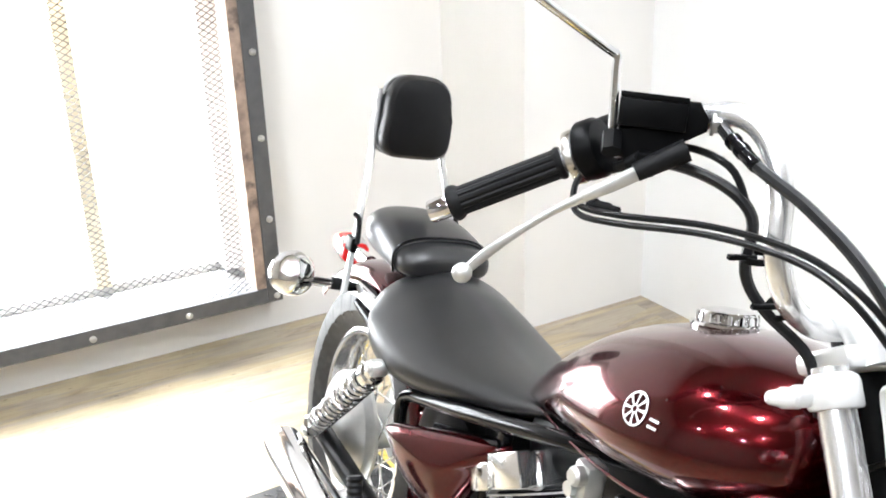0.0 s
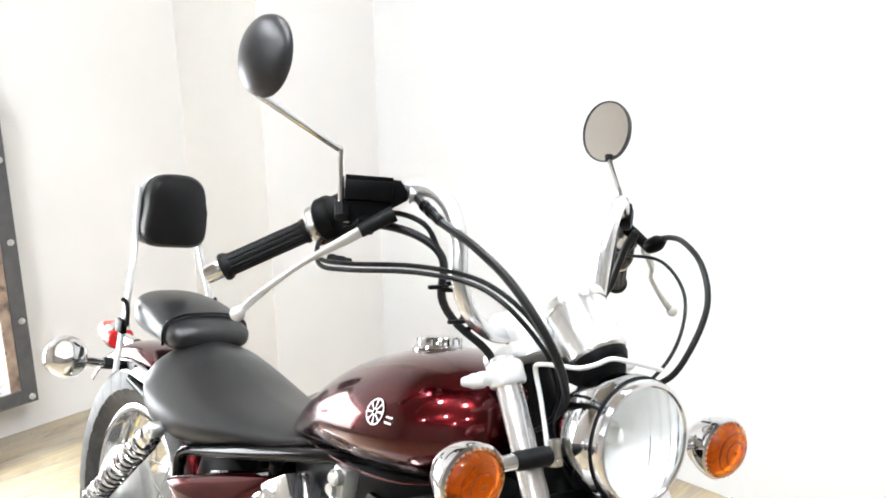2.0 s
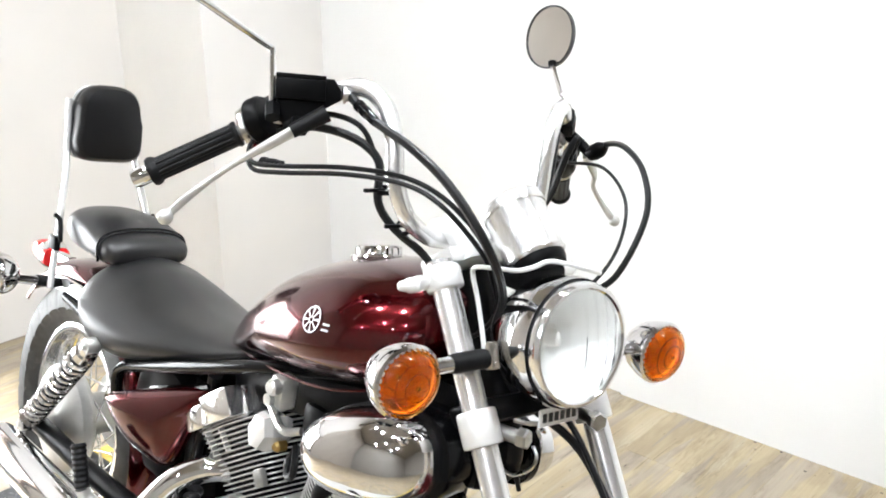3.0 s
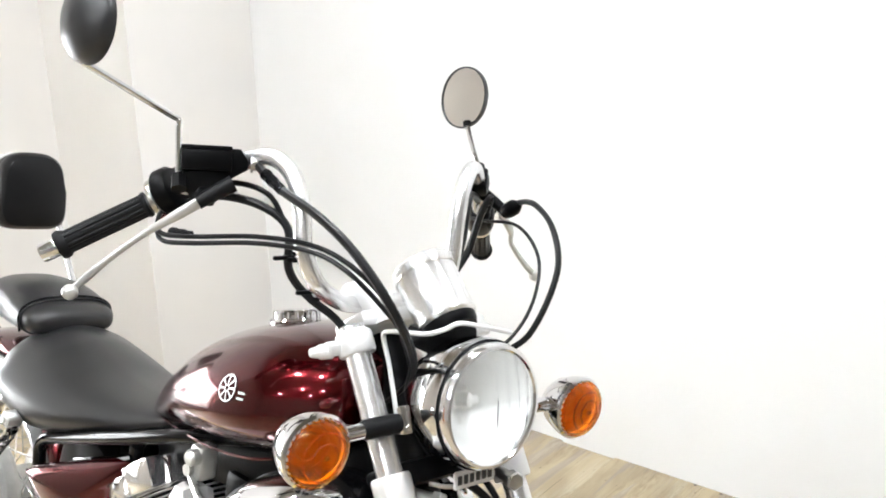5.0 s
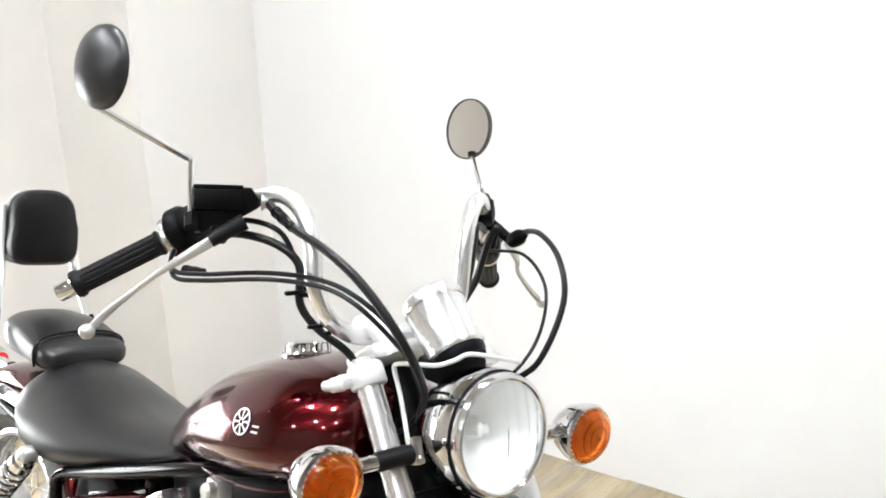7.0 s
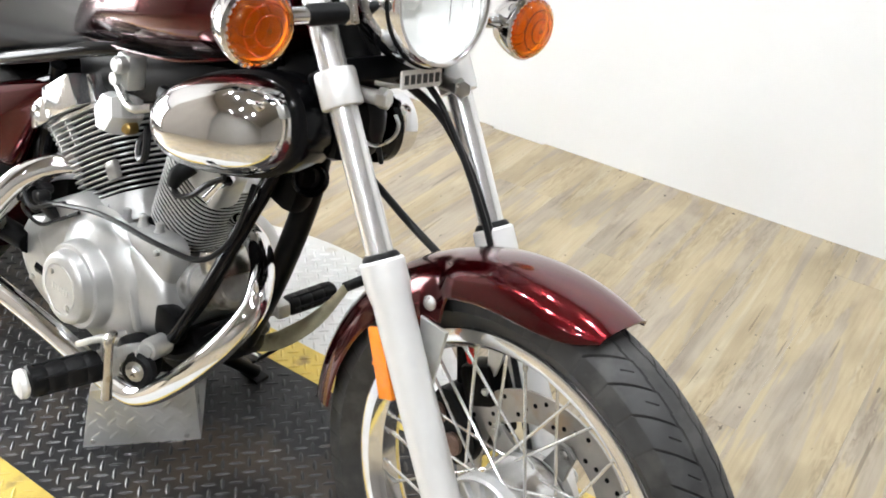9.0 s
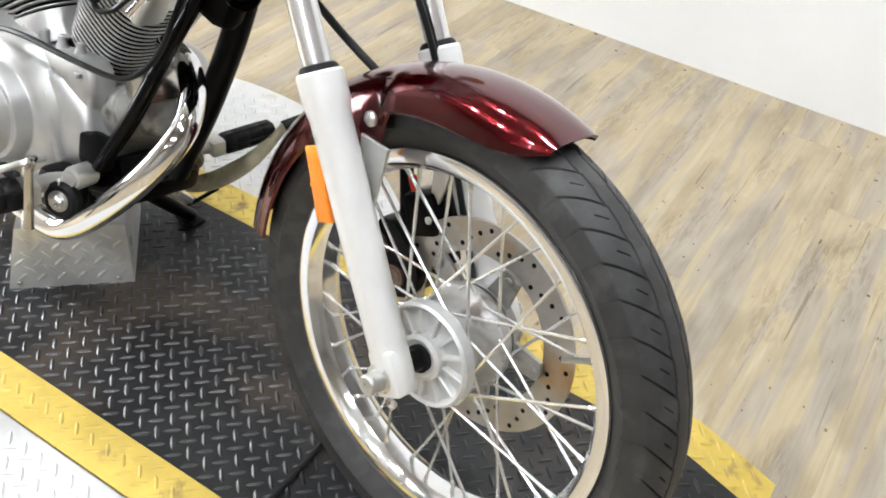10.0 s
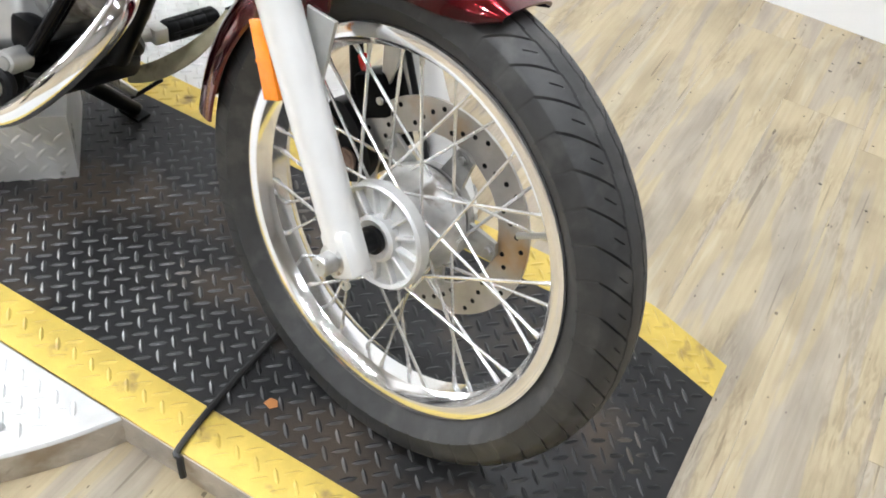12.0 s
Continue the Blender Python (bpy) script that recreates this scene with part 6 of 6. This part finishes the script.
edge = [(p.x - 0.01, p.z) for p in smooth_path([(x, 0, z) for x, z in edge + edge[:1]], 4)[:-1]]
bm = B()
rings(bm, [[Vector((-0.74 + (x + 0.74) * f, -h, 0.335 + (z - 0.335) * f)) for x, z in edge] for f, h in ((0.98, 0.06), (1.0, 0.07), (1.0, 0.09), (0.99, 0.096), (0.965, 0.1005), (0.9, 0.103), (0.76, 0.1045), (0.5, 0.105), (0.03, 0.105))])
clutch = part("clutch_cover", bm, ENGINE, engine, "silver cast clutch side cover", sharp=50)
bm = B()
cm = axis_frame((-0.712, -0.124, 0.332), (0, -1, 0), (1, 0, 0))
lathe(bm, [(0.112, -0.03), (0.106, -0.02), (0.101, -0.012), (0.09, -0.003), (0.078, 0.004), (0.0705, 0.0066), (0.0685, 0.009), (0.066, 0.03), (0.064, 0.0325), (0.0575, 0.0335), (0.0565, 0.035), (0.055, 0.0455), (0.053, 0.049), (0.0485, 0.0515), (0.0392, 0.0525), (0.0385, 0.0512), (0.0375, 0.0512), (0.0368, 0.0525), (0.0, 0.0525)], cm, 64)
dome = part("clutch_dome", bm, ENGINE, engine, "round stepped clutch drum cover")
bm = B()
rbox(bm, (0.012, 0.1, 0.02), cm @ Matrix.Translation((0.09, 0.01, -0.012)) @ Matrix.Rotation(radians(24), 4, "Z"), 0.006, 2)
rbox(bm, (0.1, 0.012, 0.018), cm @ Matrix.Translation((0.06, -0.075, -0.014)) @ Matrix.Rotation(radians(30), 4, "Z"), 0.006, 2)
part("cast_web", bm, ENGINE, clutch)
bm = B()
for k in range(6):
    rbox(bm, (0.0048, 0.0092, 0.0012), cm @ Matrix.Translation((-0.018 + 0.0072 * k, 0.0, 0.0528)), 0.0003, 1)
part("cast_lettering_bar", bm, ALLOY, dome)
for x, z in ((-0.74, 0.415), (-0.7, 0.424), (-0.66, 0.43), (-0.62, 0.434)):
    bm = B()
    lathe(bm, [(0.0085, 0), (0.0085, 0.01), (0.0062, 0.014), (0.0062, 0.024), (0.0035, 0.026)], Matrix.Translation((x, -0.08, z)), 12)
    part("case_stud", bm, ENGINE, engine)
for x, z in ((-0.58, 0.428), (-0.577, 0.38), (-0.6, 0.31), (-0.8, 0.228), (-0.9, 0.247), (-0.935, 0.3), (-0.86, 0.355)):
    bm = B()
    bolt(bm, (x - 0.01, -0.1, z), (0, -1, 0), 0.0052, 0.009)
    part("cover_bolt", bm, STEEL, clutch)
for t in (2.4, 5.5):
    bm = B()
    lathe(bm, [(0.005, 0), (0.0045, 0.003), (0.002, 0.0035)], cm @ Matrix.Translation((0.0305 * math.cos(t), 0.0305 * math.sin(t), 0.0525)), 12)
    part("dome_screw", bm, STEEL, dome)
# left side cover
bm = B()
lathe(bm, [(0.08, -0.01), (0.08, 0.035), (0.07, 0.05), (0.03, 0.055)], axis_frame((-0.66, 0.1, 0.345), (0, 1, 0)), 40)
part("generator_cover", bm, ENGINE, engine)

FIN = mat("fin alloy", (0.62, 0.62, 0.61), 0.33, 0.5, vary=0.15, scale=60, rough_vary=0.15)
for name, base, tilt, rows_n, fx, fy in (("front_cylinder", (-0.655, 0, 0.418), -27, 20, 0.064, 0.066), ("rear_cylinder", (-0.772, 0, 0.436), 32, 16, 0.105, 0.1)):
    cm2 = cyl_frame(base, tilt)
    is_front = "front" in name
    power = 3.2 if is_front else 3.6

    def spread(k):
        return 0.86 + 0.28 * k / (rows_n - 1) if is_front else 0.78 + 0.22 * k / (rows_n - 1)

    deep = 0.955 if is_front else 0.87
    bm = B()
    rings(bm, [[cm2 @ Vector((x, y, 0.0083 * k)) for x, y in oval(fx * spread(max(0, k)) * deep, fy * spread(max(0, k)) * deep, 36, power)] for k in range(-3, rows_n + 1)])
    cyl = part(name, bm, BLACK, engine, "black engine cylinder with bright fins")
    for k in range(rows_n):
        h = (0.012 if is_front else 0.004) + 0.0083 * k
        bm = B()
        ov = oval(fx * spread(k), fy * spread(k), 36, power)
        rings(bm, [[cm2 @ Vector((x * f, y * f, h + z)) for x, y in ov] for f, z in ((0.985, -0.0012), (1.0, -0.0008), (1.0, 0.0008), (0.985, 0.0012))])
        part("fin", bm, FIN, cyl)
    if not is_front:
        # short ribs tie the upper fins together
        for a in (-0.52, -0.1):
            for k in range(rows_n - 6, rows_n - 1):
                bm = B()
                rbox(bm, (0.0032, 0.012, 0.0083), cm2 @ Matrix.Translation((a * fx * spread(k), -fy * spread(k) + 0.0075, 0.004 + 0.0083 * (k + 0.5))), 0.0006, 1)
                part("fin_bridge", bm, FIN, cyl)
        bm = B()
        rbox(bm, (0.028, 0.012, 0.03), cm2 @ Matrix.Translation((0.058, -0.08, 0.034)), 0.005, 2)
        part("cast_boss", bm, GREASY, cyl, "square cast boss across the fins")
        bm = B()
        rings(bm, [[cm2 @ Vector((x * f, y * f, h)) for x, y in oval(0.088, 0.086, 32, 3.2)] for f, h in ((1.02, -0.045), (1.0, -0.02), (0.96, -0.002), (0.9, -0.001))])
        part("cylinder_base", bm, ENGINE, cyl, "silver cast cylinder base")
ROCKER = mat("bright rocker chrome", (0.82, 0.82, 0.82), 0.14, 0.92, vary=0.06, scale=50, rough_vary=0.1)
# chrome rocker covers
for base, tilt, up, back_by, size in (((-0.772, 0, 0.436), 32, 0.158, -0.018, 0.165), ((-0.655, 0, 0.418), -24, 0.215, -0.02, 0.09)):
    cm2 = cyl_frame(base, tilt)
    bm = B()
    rbox(bm, (size, 0.18 if tilt > 0 else 0.1, 0.055), cm2 @ Matrix.Translation((back_by, 0, up)), 0.01, 3, 0.9)
    cov2 = part("rocker_cover", bm, ROCKER, engine, "polished rocker cover")
    bm = B()
    y0 = 0.092 if tilt > 0 else 0.06
    rbox(bm, (size * 0.34, 0.03, 0.04), cm2 @ Matrix.Translation((back_by - size * 0.29, -y0, up - 0.003)), 0.004, 2, 0.85)
    rbox(bm, (size * 0.56, 0.036, 0.05), cm2 @ Matrix.Translation((back_by + size * 0.18, -y0 - 0.003, up + 0.003)), 0.004, 2, 0.88)
    part("rocker_cap", bm, ROCKER, cov2, "stepped chrome cap")
    for x in (-0.35, 0.35):
        bm = B()
        bolt(bm, cm2 @ Vector((back_by + x * size * 0.8, -y0 - 0.012, up + 0.004)), cm2.to_3x3() @ Vector((0, -1, 0.1)), 0.006, 0.006)
        part("rocker_bolt", bm, CHROME, cov2)
# hexagonal chrome cover between the cylinders
bm = B()
xm = axis_frame((-0.662, -0.118, 0.613), (-0.1, -1, 0.08), (0.5, 0, 0.85))
loops = [[xm @ Vector((x * f, y * f * 0.82, h)) for x, y in hexagon(0.034)] for f, h in ((0.8, -0.012), (1.0, 0.0), (1.0, 0.024), (0.84, 0.036), (0.02, 0.038))]
rings(bm, loops)
part("hexagon_cover", bm, POLISHED, engine, "faceted chrome hexagon cover", sharp=20)
# carburettor and small fittings between tank and cylinders
bm = B()
rbox(bm, (0.06, 0.1, 0.06), Matrix.Translation((-0.645, -0.02, 0.62)), 0.012)
carb = part("carburettor", bm, BLACK, engine, "dark carburettor body")
bm = B()
rbox(bm, (0.03, 0.03, 0.05), Matrix.Translation((-0.665, -0.115, 0.672)), 0.006)
lathe(bm, [(0.012, 0), (0.012, 0.012), (0.009, 0.016)], axis_frame((-0.662, -0.128, 0.682), (0, -1, 0)), 14)
lathe(bm, [(0.009, 0), (0.009, 0.01)], axis_frame((-0.672, -0.128, 0.66), (0, -1, 0)), 12)
part("fuel_tap", bm, ALLOY, carb, "alloy fuel tap")
bm = B()
lathe(bm, [(0.009, 0), (0.009, 0.014), (0.006, 0.018)], axis_frame((-0.64, -0.12, 0.6), (0, -1, 0.0)), 14)
part("drain_plug", bm, mat("brass", (0.3, 0.2, 0.07), 0.4, 0.9), carb, "brass fitting")
bm = B()
tube(bm, [(-0.67, -0.13, 0.65), (-0.61, -0.15, 0.64), (-0.58, -0.14, 0.648)], 0.006, 8, 5)
part("fuel_pipe", bm, STEEL, carb)
bm = B()
tube(bm, [(-0.612, -0.12, 0.61), (-0.598, -0.13, 0.592), (-0.598, -0.132, 0.572), (-0.612, -0.13, 0.567), (-0.62, -0.125, 0.585), (-0.615, -0.115, 0.605)], 0.0055, 8, 6)
part("overflow_hose", bm, CABLE, carb)

# air cleaner: a polished egg-shaped shell with a black back ring
bm = B()
am = axis_frame((-0.447, -0.12, 0.67), (0.08, -1, 0.06), (1, 0, 0.3))
egg = []
for k in range(48):
    t = 2 * math.pi * k / 48
    c, sn = math.cos(t), math.sin(t)
    egg.append((0.108 * math.copysign(abs(c) ** (2 / 2.4), c), 0.061 * (1 + 0.1 * c) * math.copysign(abs(sn) ** (2 / 2.4), sn)))
rings(bm, [[am @ Vector((x * f - 0.016 * (1 - f), y * f, h)) for x, y in egg] for f, h in ((1.0, -0.01), (1.0, 0.01), (0.975, 0.024), (0.93, 0.036), (0.85, 0.047), (0.72, 0.057), (0.55, 0.064), (0.35, 0.0685), (0.17, 0.0705), (0.02, 0.071))])
air = part("air_cleaner", bm, CHROME, bike, "polished chrome egg-shaped air cleaner cover")
bm = B()
rings(bm, [[am @ Vector((x * f + 0.008, y * f, h)) for x, y in egg] for f, h in ((0.9, -0.07), (1.06, -0.05), (1.09, -0.012), (1.07, 0.002), (1.0, 0.004))])
part("back_ring", bm, GLOSS_BLACK, air, "black back ring")
# small round horn beside the down tube
bm = B()
hx = axis_frame((-0.388, -0.03, 0.606), (0.75, -0.6, 0.1))
lathe(bm, [(0.012, -0.04), (0.02, -0.034), (0.021, -0.006), (0.0245, -0.002), (0.0245, 0.003), (0.022, 0.005), (0.018, 0.002), (0.014, -0.006), (0.0, -0.008)], hx, 32)
part("horn", bm, GLOSS_BLACK, bike, "small round black horn")
bm = B()
rbox(bm, (0.06, 0.09, 0.08), Matrix.Translation((-0.35, -0.02, 0.69)), 0.02)
part("ignition_coil", bm, BLACK, bike)

# large horn behind the left fork leg: black back, chrome cup
hx = axis_frame((-0.368, 0.058, 0.679), (0.12, 1, 0.05))
bm = B()
lathe(bm, [(0.014, -0.03), (0.03, -0.028), (0.034, -0.016), (0.046, -0.012), (0.05, -0.008), (0.05, 0.004), (0.047, 0.006)], hx, 44)
horn_back = part("signal_horn", bm, GLOSS_BLACK, bike, "round black horn with a chrome cup behind the fork")
bm = B()
lathe(bm, [(0.0465, 0.003), (0.0475, 0.006), (0.047, 0.024), (0.044, 0.034), (0.037, 0.039), (0.018, 0.042), (0.0, 0.0425)], hx, 44)
part("horn_cup", bm, CHROME, horn_back, "rounded chrome cup")
bm = B()
tube(bm, [(-0.335, -0.002, 0.74), (-0.328, 0.0, 0.71), (-0.322, 0.0, 0.69), (-0.316, 0.004, 0.672), (-0.31, 0.008, 0.65)], [0.015, 0.017, 0.014, 0.004, 0.003], 12, 5)
loom = part("wiring_loom", bm, CABLE, bike, "taped black wiring loom behind the fork", xf=ST)
bm = B()
tube(bm, [(-0.336, -0.012, 0.7), (-0.326, -0.016, 0.683), (-0.305, -0.012, 0.679), (-0.284, -0.004, 0.695), (-0.28, 0.0, 0.712), (-0.29, 0.002, 0.722)], 0.0024, 8, 6)
part("wire_clip", bm, STEEL, loom, "bent bare wire clip", xf=ST)
bm = B()
tube(bm, [(-0.42, 0.02, 0.64), (-0.36, 0.045, 0.6), (-0.29, 0.05, 0.57), (-0.225, 0.052, 0.548), (-0.15, 0.07, 0.51)], 0.0055, 10, 5)
part("brake_line", bm, CABLE, bike, "black brake line to the left fork leg", xf=ST)

# ---- exhaust ----
EX = [(-0.54, -0.005, 0.474), (-0.513, -0.012, 0.478), (-0.464, -0.035, 0.483), (-0.423, -0.06, 0.473), (-0.398, -0.082, 0.46), (-0.382, -0.102, 0.443), (-0.381, -0.12, 0.42), (-0.397, -0.138, 0.382), (-0.439, -0.148, 0.325), (-0.49, -0.151, 0.271), (-0.532, -0.152, 0.238), (-0.565, -0.153, 0.225), (-0.618, -0.155, 0.223), (-0.7, -0.157, 0.229), (-0.771, -0.162, 0.238), (-0.9, -0.172, 0.25), (-1.02, -0.182, 0.262)]
bm = B()
tube(bm, EX, 0.0172, 22, 6)
exhaust = part("front_exhaust_pipe", bm, CHROME, bike, "chrome exhaust header pipe with golden heat tint")
bm = B()
tube(bm, [(-0.84, -0.05, 0.462), (-0.88, -0.09, 0.452), (-0.915, -0.128, 0.42), (-0.945, -0.162, 0.36), (-0.985, -0.182, 0.3), (-1.04, -0.19, 0.268)], 0.023, 20, 6)
part("rear_exhaust_pipe", bm, CHROME, bike, "chrome rear exhaust pipe")
bm = B()
d = Vector((-1.5, -0.2, 0.275)) - Vector((-0.98, -0.18, 0.255))
mm = axis_frame((-0.98, -0.18, 0.255), d)
lathe(bm, [(0.022, -0.02), (0.026, -0.005), (0.027, 0.03), (0.036, 0.08), (0.042, 0.13), (0.042, 0.49), (0.039, 0.51), (0.03, 0.515), (0.028, 0.5), (0.02, 0.49)], mm, 36)
muf = part("muffler", bm, CHROME, bike, "long chrome muffler")
bm = B()
ring_lathe(bm, [(0.0278, 0.0), (0.0295, 0.002), (0.0295, 0.012), (0.0278, 0.014)], mm, 24)
part("pipe_clamp", bm, STEEL, muf)

# ---- foot controls ----
for s in (-1, 1):
    a, b = (Vector((-0.563, -0.205, 0.29)), Vector((-0.588, -0.315, 0.28))) if s < 0 else (Vector((-0.6, 0.182, 0.261)), Vector((-0.582, 0.278, 0.278)))
    pmx = axis_frame(a, b - a)
    bm = B()
    loops = []
    for k in range(24):
        h = 0.096 * k / 23
        groove = 0.9 if k % 6 == 5 else 1.0
        r = (0.0205 if s < 0 else 0.0165) * groove * (0.9 if k in (0, 23) else 1.0)
        loops.append([pmx @ Vector((x * r, y * r, h)) for x, y in oval(1.0, 1.0, 24, 2.8)])
    rings(bm, loops)
    peg = part("foot_peg", bm, RUBBER, bike, "black rubber foot peg with bright end" if s < 0 else "black rubber foot peg")
    bm = B()
    for k in range(5):
        t = 2 * math.pi * k / 5 + 0.3
        rbox(bm, (0.006, 0.004, 0.08), pmx @ Matrix.Rotation(t, 4, "Z") @ Matrix.Translation((0.0205 if s < 0 else 0.0165, 0, 0.046)), 0.0012, 1)
    part("peg_ribs", bm, RUBBER, peg)
    if s < 0:
        bm = B()
        lathe(bm, [(0.0175, 0.094), (0.0205, 0.099), (0.0195, 0.106), (0.012, 0.11), (0.0, 0.1105)], pmx, 22)
        part("peg_end", bm, SILVER, peg, "bright flat end cap")
    bm = B()
    tube(bm, [(-0.56, s * 0.11, 0.285), (-0.562, s * 0.16, 0.296), a] if s < 0 else [(-0.625, 0.1, 0.25), (-0.612, 0.15, 0.256), a], 0.012, 14, 3)
    rbox(bm, (0.03, 0.036, 0.024) if s < 0 else (0.028, 0.03, 0.026), pmx @ Matrix.Translation((0, 0, -0.012)), 0.005, 2)
    part("peg_bracket", bm, ALLOY, peg, "cast alloy hinge bracket")
# black boxes added to deepen the shade beneath the engine
bm = B()
rbox(bm, (0.24, 0.13, 0.05), Matrix.Translation((-0.7, -0.02, 0.238)), 0.02, 2)
rbox(bm, (0.06, 0.05, 0.06), Matrix.Translation((-0.575, -0.13, 0.272)), 0.014, 2)
part("engine_underside", bm, BLACK, bike, "black boxes added as shade under the engine")
bm = B()
tube(bm, [(-0.54, -0.2, 0.35), (-0.534, -0.21, 0.347), (-0.533, -0.212, 0.33), (-0.532, -0.212, 0.3), (-0.53, -0.212, 0.256)], [0.006, 0.007, 0.0068, 0.007, 0.0078], 10, 5)
pedal = part("brake_pedal", bm, DULL_CHROME, bike, "tarnished steel brake pedal")
bm = B()
rbox(bm, (0.075, 0.04, 0.009), Matrix.Translation((-0.57, -0.2, 0.327)) @ Matrix.Rotation(radians(-33), 4, "Y"), 0.004, 2)
part("pedal_pad", bm, ALLOY, pedal, "worn alloy pedal pad")
bm = B()
tube(bm, [(-0.59, -0.16, 0.267), (-0.56, -0.158, 0.285), (-0.536, -0.155, 0.303)], [0.008, 0.009, 0.0105], 12, 4)
part("pedal_arm", bm, ALLOY, pedal, "cast alloy pedal arm")
# rubber-ringed mount with a large bolt and an alloy boss behind the brake pedal
bm = B()
ring_lathe(bm, [(0.012, -0.008), (0.024, -0.01), (0.027, -0.004), (0.026, 0.004), (0.021, 0.008), (0.012, 0.006)], axis_frame((-0.535, -0.16, 0.281), (0.35, -1, 0.1)), 28)
mount = part("mount_ring", bm, RUBBER, bike, "black rubber mounting ring with a steel bolt")
bm = B()
bolt(bm, (-0.535, -0.164, 0.281), (0.35, -1, 0.1), 0.01, 0.012, 1.5)
part("mount_bolt", bm, STEEL, mount)
bm = B()
lathe(bm, [(0.0165, -0.04), (0.0165, -0.006), (0.014, 0.001), (0.01, 0.002), (0.0095, 0.006), (0.0, 0.0065)], axis_frame((-0.532, -0.15, 0.311), (0.35, -1, 0.15)), 24)
part("pedal_boss", bm, ALLOY, bike, "round cast alloy pedal boss")
# left peg shifter and side stand
bm = B()
path = smooth_path([(-0.645, 0.158, 0.168), (-0.622, 0.167, 0.181), (-0.595, 0.182, 0.2), (-0.57, 0.213, 0.231), (-0.56, 0.25, 0.264), (-0.558, 0.285, 0.297)], 5)
loops = []
for k, p in enumerate(path):
    f = k / (len(path) - 1)
    fm = axis_frame(p, path[min(k + 1, len(path) - 1)] - path[max(k - 1, 0)], (0.6, -0.3, -0.7))
    loops.append([fm @ Vector((x, y, 0)) for x, y in oval(0.011 + 0.007 * math.sin(math.pi * min(1.0, f * 1.15)) - 0.003 * f, 0.0045, 14)])
rings(bm, loops)
lever = part("gear_lever", bm, mat("tarnished brassy steel", (0.36, 0.33, 0.22), 0.4, 0.6, vary=0.25, scale=40, dirt=(0.12, 0.1, 0.06), dirt_scale=20), bike, "tarnished steel gear lever")
bm = B()
tube(bm, [(-0.5595, 0.278, 0.292), (-0.549, 0.32, 0.304)], 0.0095, 12, 1)
part("lever_rubber", bm, RUBBER, lever, "black rubber toe piece")
bm = B()
foot = Vector((-0.694, 0.222, 0.066))
tube(bm, [(-0.645, 0.07, 0.2), (-0.676, 0.1, 0.16), (-0.692, 0.125, 0.137), foot], [0.012, 0.014, 0.014, 0.013], 12, 4)
rbox(bm, (0.05, 0.03, 0.008), Matrix.Translation(foot - Vector((0, 0, 0.007))) @ Matrix.Rotation(radians(LEAN), 4, "X"), 0.003)
tube(bm, [(-0.672, 0.19, 0.108), (-0.663, 0.203, 0.118), (-0.645, 0.232, 0.144)], 0.0038, 8, 3)
part("side_stand", bm, BLACK, bike, "black side stand")
bm = B()
sa, sb = Vector((-0.66, 0.126, 0.17)), Vector((-0.673, 0.2, 0.112))
sm = axis_frame(sa, sb - sa)
tube(bm, [sm @ Vector((0.0065 * math.cos(t), 0.0065 * math.sin(t), (sb - sa).length * k / 150)) for k in range(151) for t in (2 * math.pi * 25 * k / 150,)], 0.0019, 6, 1)
part("stand_spring", bm, STEEL, bike, "coil spring of the side stand")

# passenger foot peg folded up beside the muffler
bm = B()
pmx = axis_frame((-1.093, -0.2, 0.345), Vector((-1.123, -0.2, 0.415)) - Vector((-1.093, -0.2, 0.345)))
rings(bm, [[pmx @ Vector((x, y, 0.078 * k / 16)) for x, y in oval(0.0135 if k % 2 else 0.0115, 0.0135 if k % 2 else 0.0115, 16, 2.3)] for k in range(17)])
rear_peg = part("passenger_peg", bm, RUBBER, bike, "ribbed black rubber passenger foot peg, folded up")
bm = B()
tube(bm, [(-1.093, -0.2, 0.345), (-1.088, -0.19, 0.325), (-1.05, -0.16, 0.31), (-0.98, -0.12, 0.32)], [0.012, 0.012, 0.011, 0.011], 12, 4)
part("peg_bracket", bm, ALLOY, rear_peg)

# ---- floor planks ----
def plank_mesh(length, width):
    bm = B()
    rbox(bm, (length - 0.0003, width - 0.0003, 0.006), Matrix.Translation((0, 0, -0.003)), 0.0003, 1)
    return finish(bm, "plank", WOOD)


WIDTH, LENGTH = 0.18, 1.22
full, meshes = plank_mesh(LENGTH, WIDTH), {}
rng = random.Random(5)
n_rows = int((U1 - U0) / WIDTH) + 1
for j in range(n_rows):
    u = U0 + WIDTH * (j + 0.5)
    v = V0 - rng.random() * LENGTH
    while v < V1:
        a, b = max(v, V0), min(v + LENGTH, V1)
        if b - a > 0.02:
            me = full if b - a > LENGTH - 1e-6 else plank_mesh(b - a, WIDTH)
            ob = new("plank", me)
            ob.parent = floor
            ob.matrix_world = ROOM @ Matrix.Translation((u, (a + b) / 2, FLOOR)) @ Matrix.Rotation(radians(90), 4, "Z")
        v += LENGTH
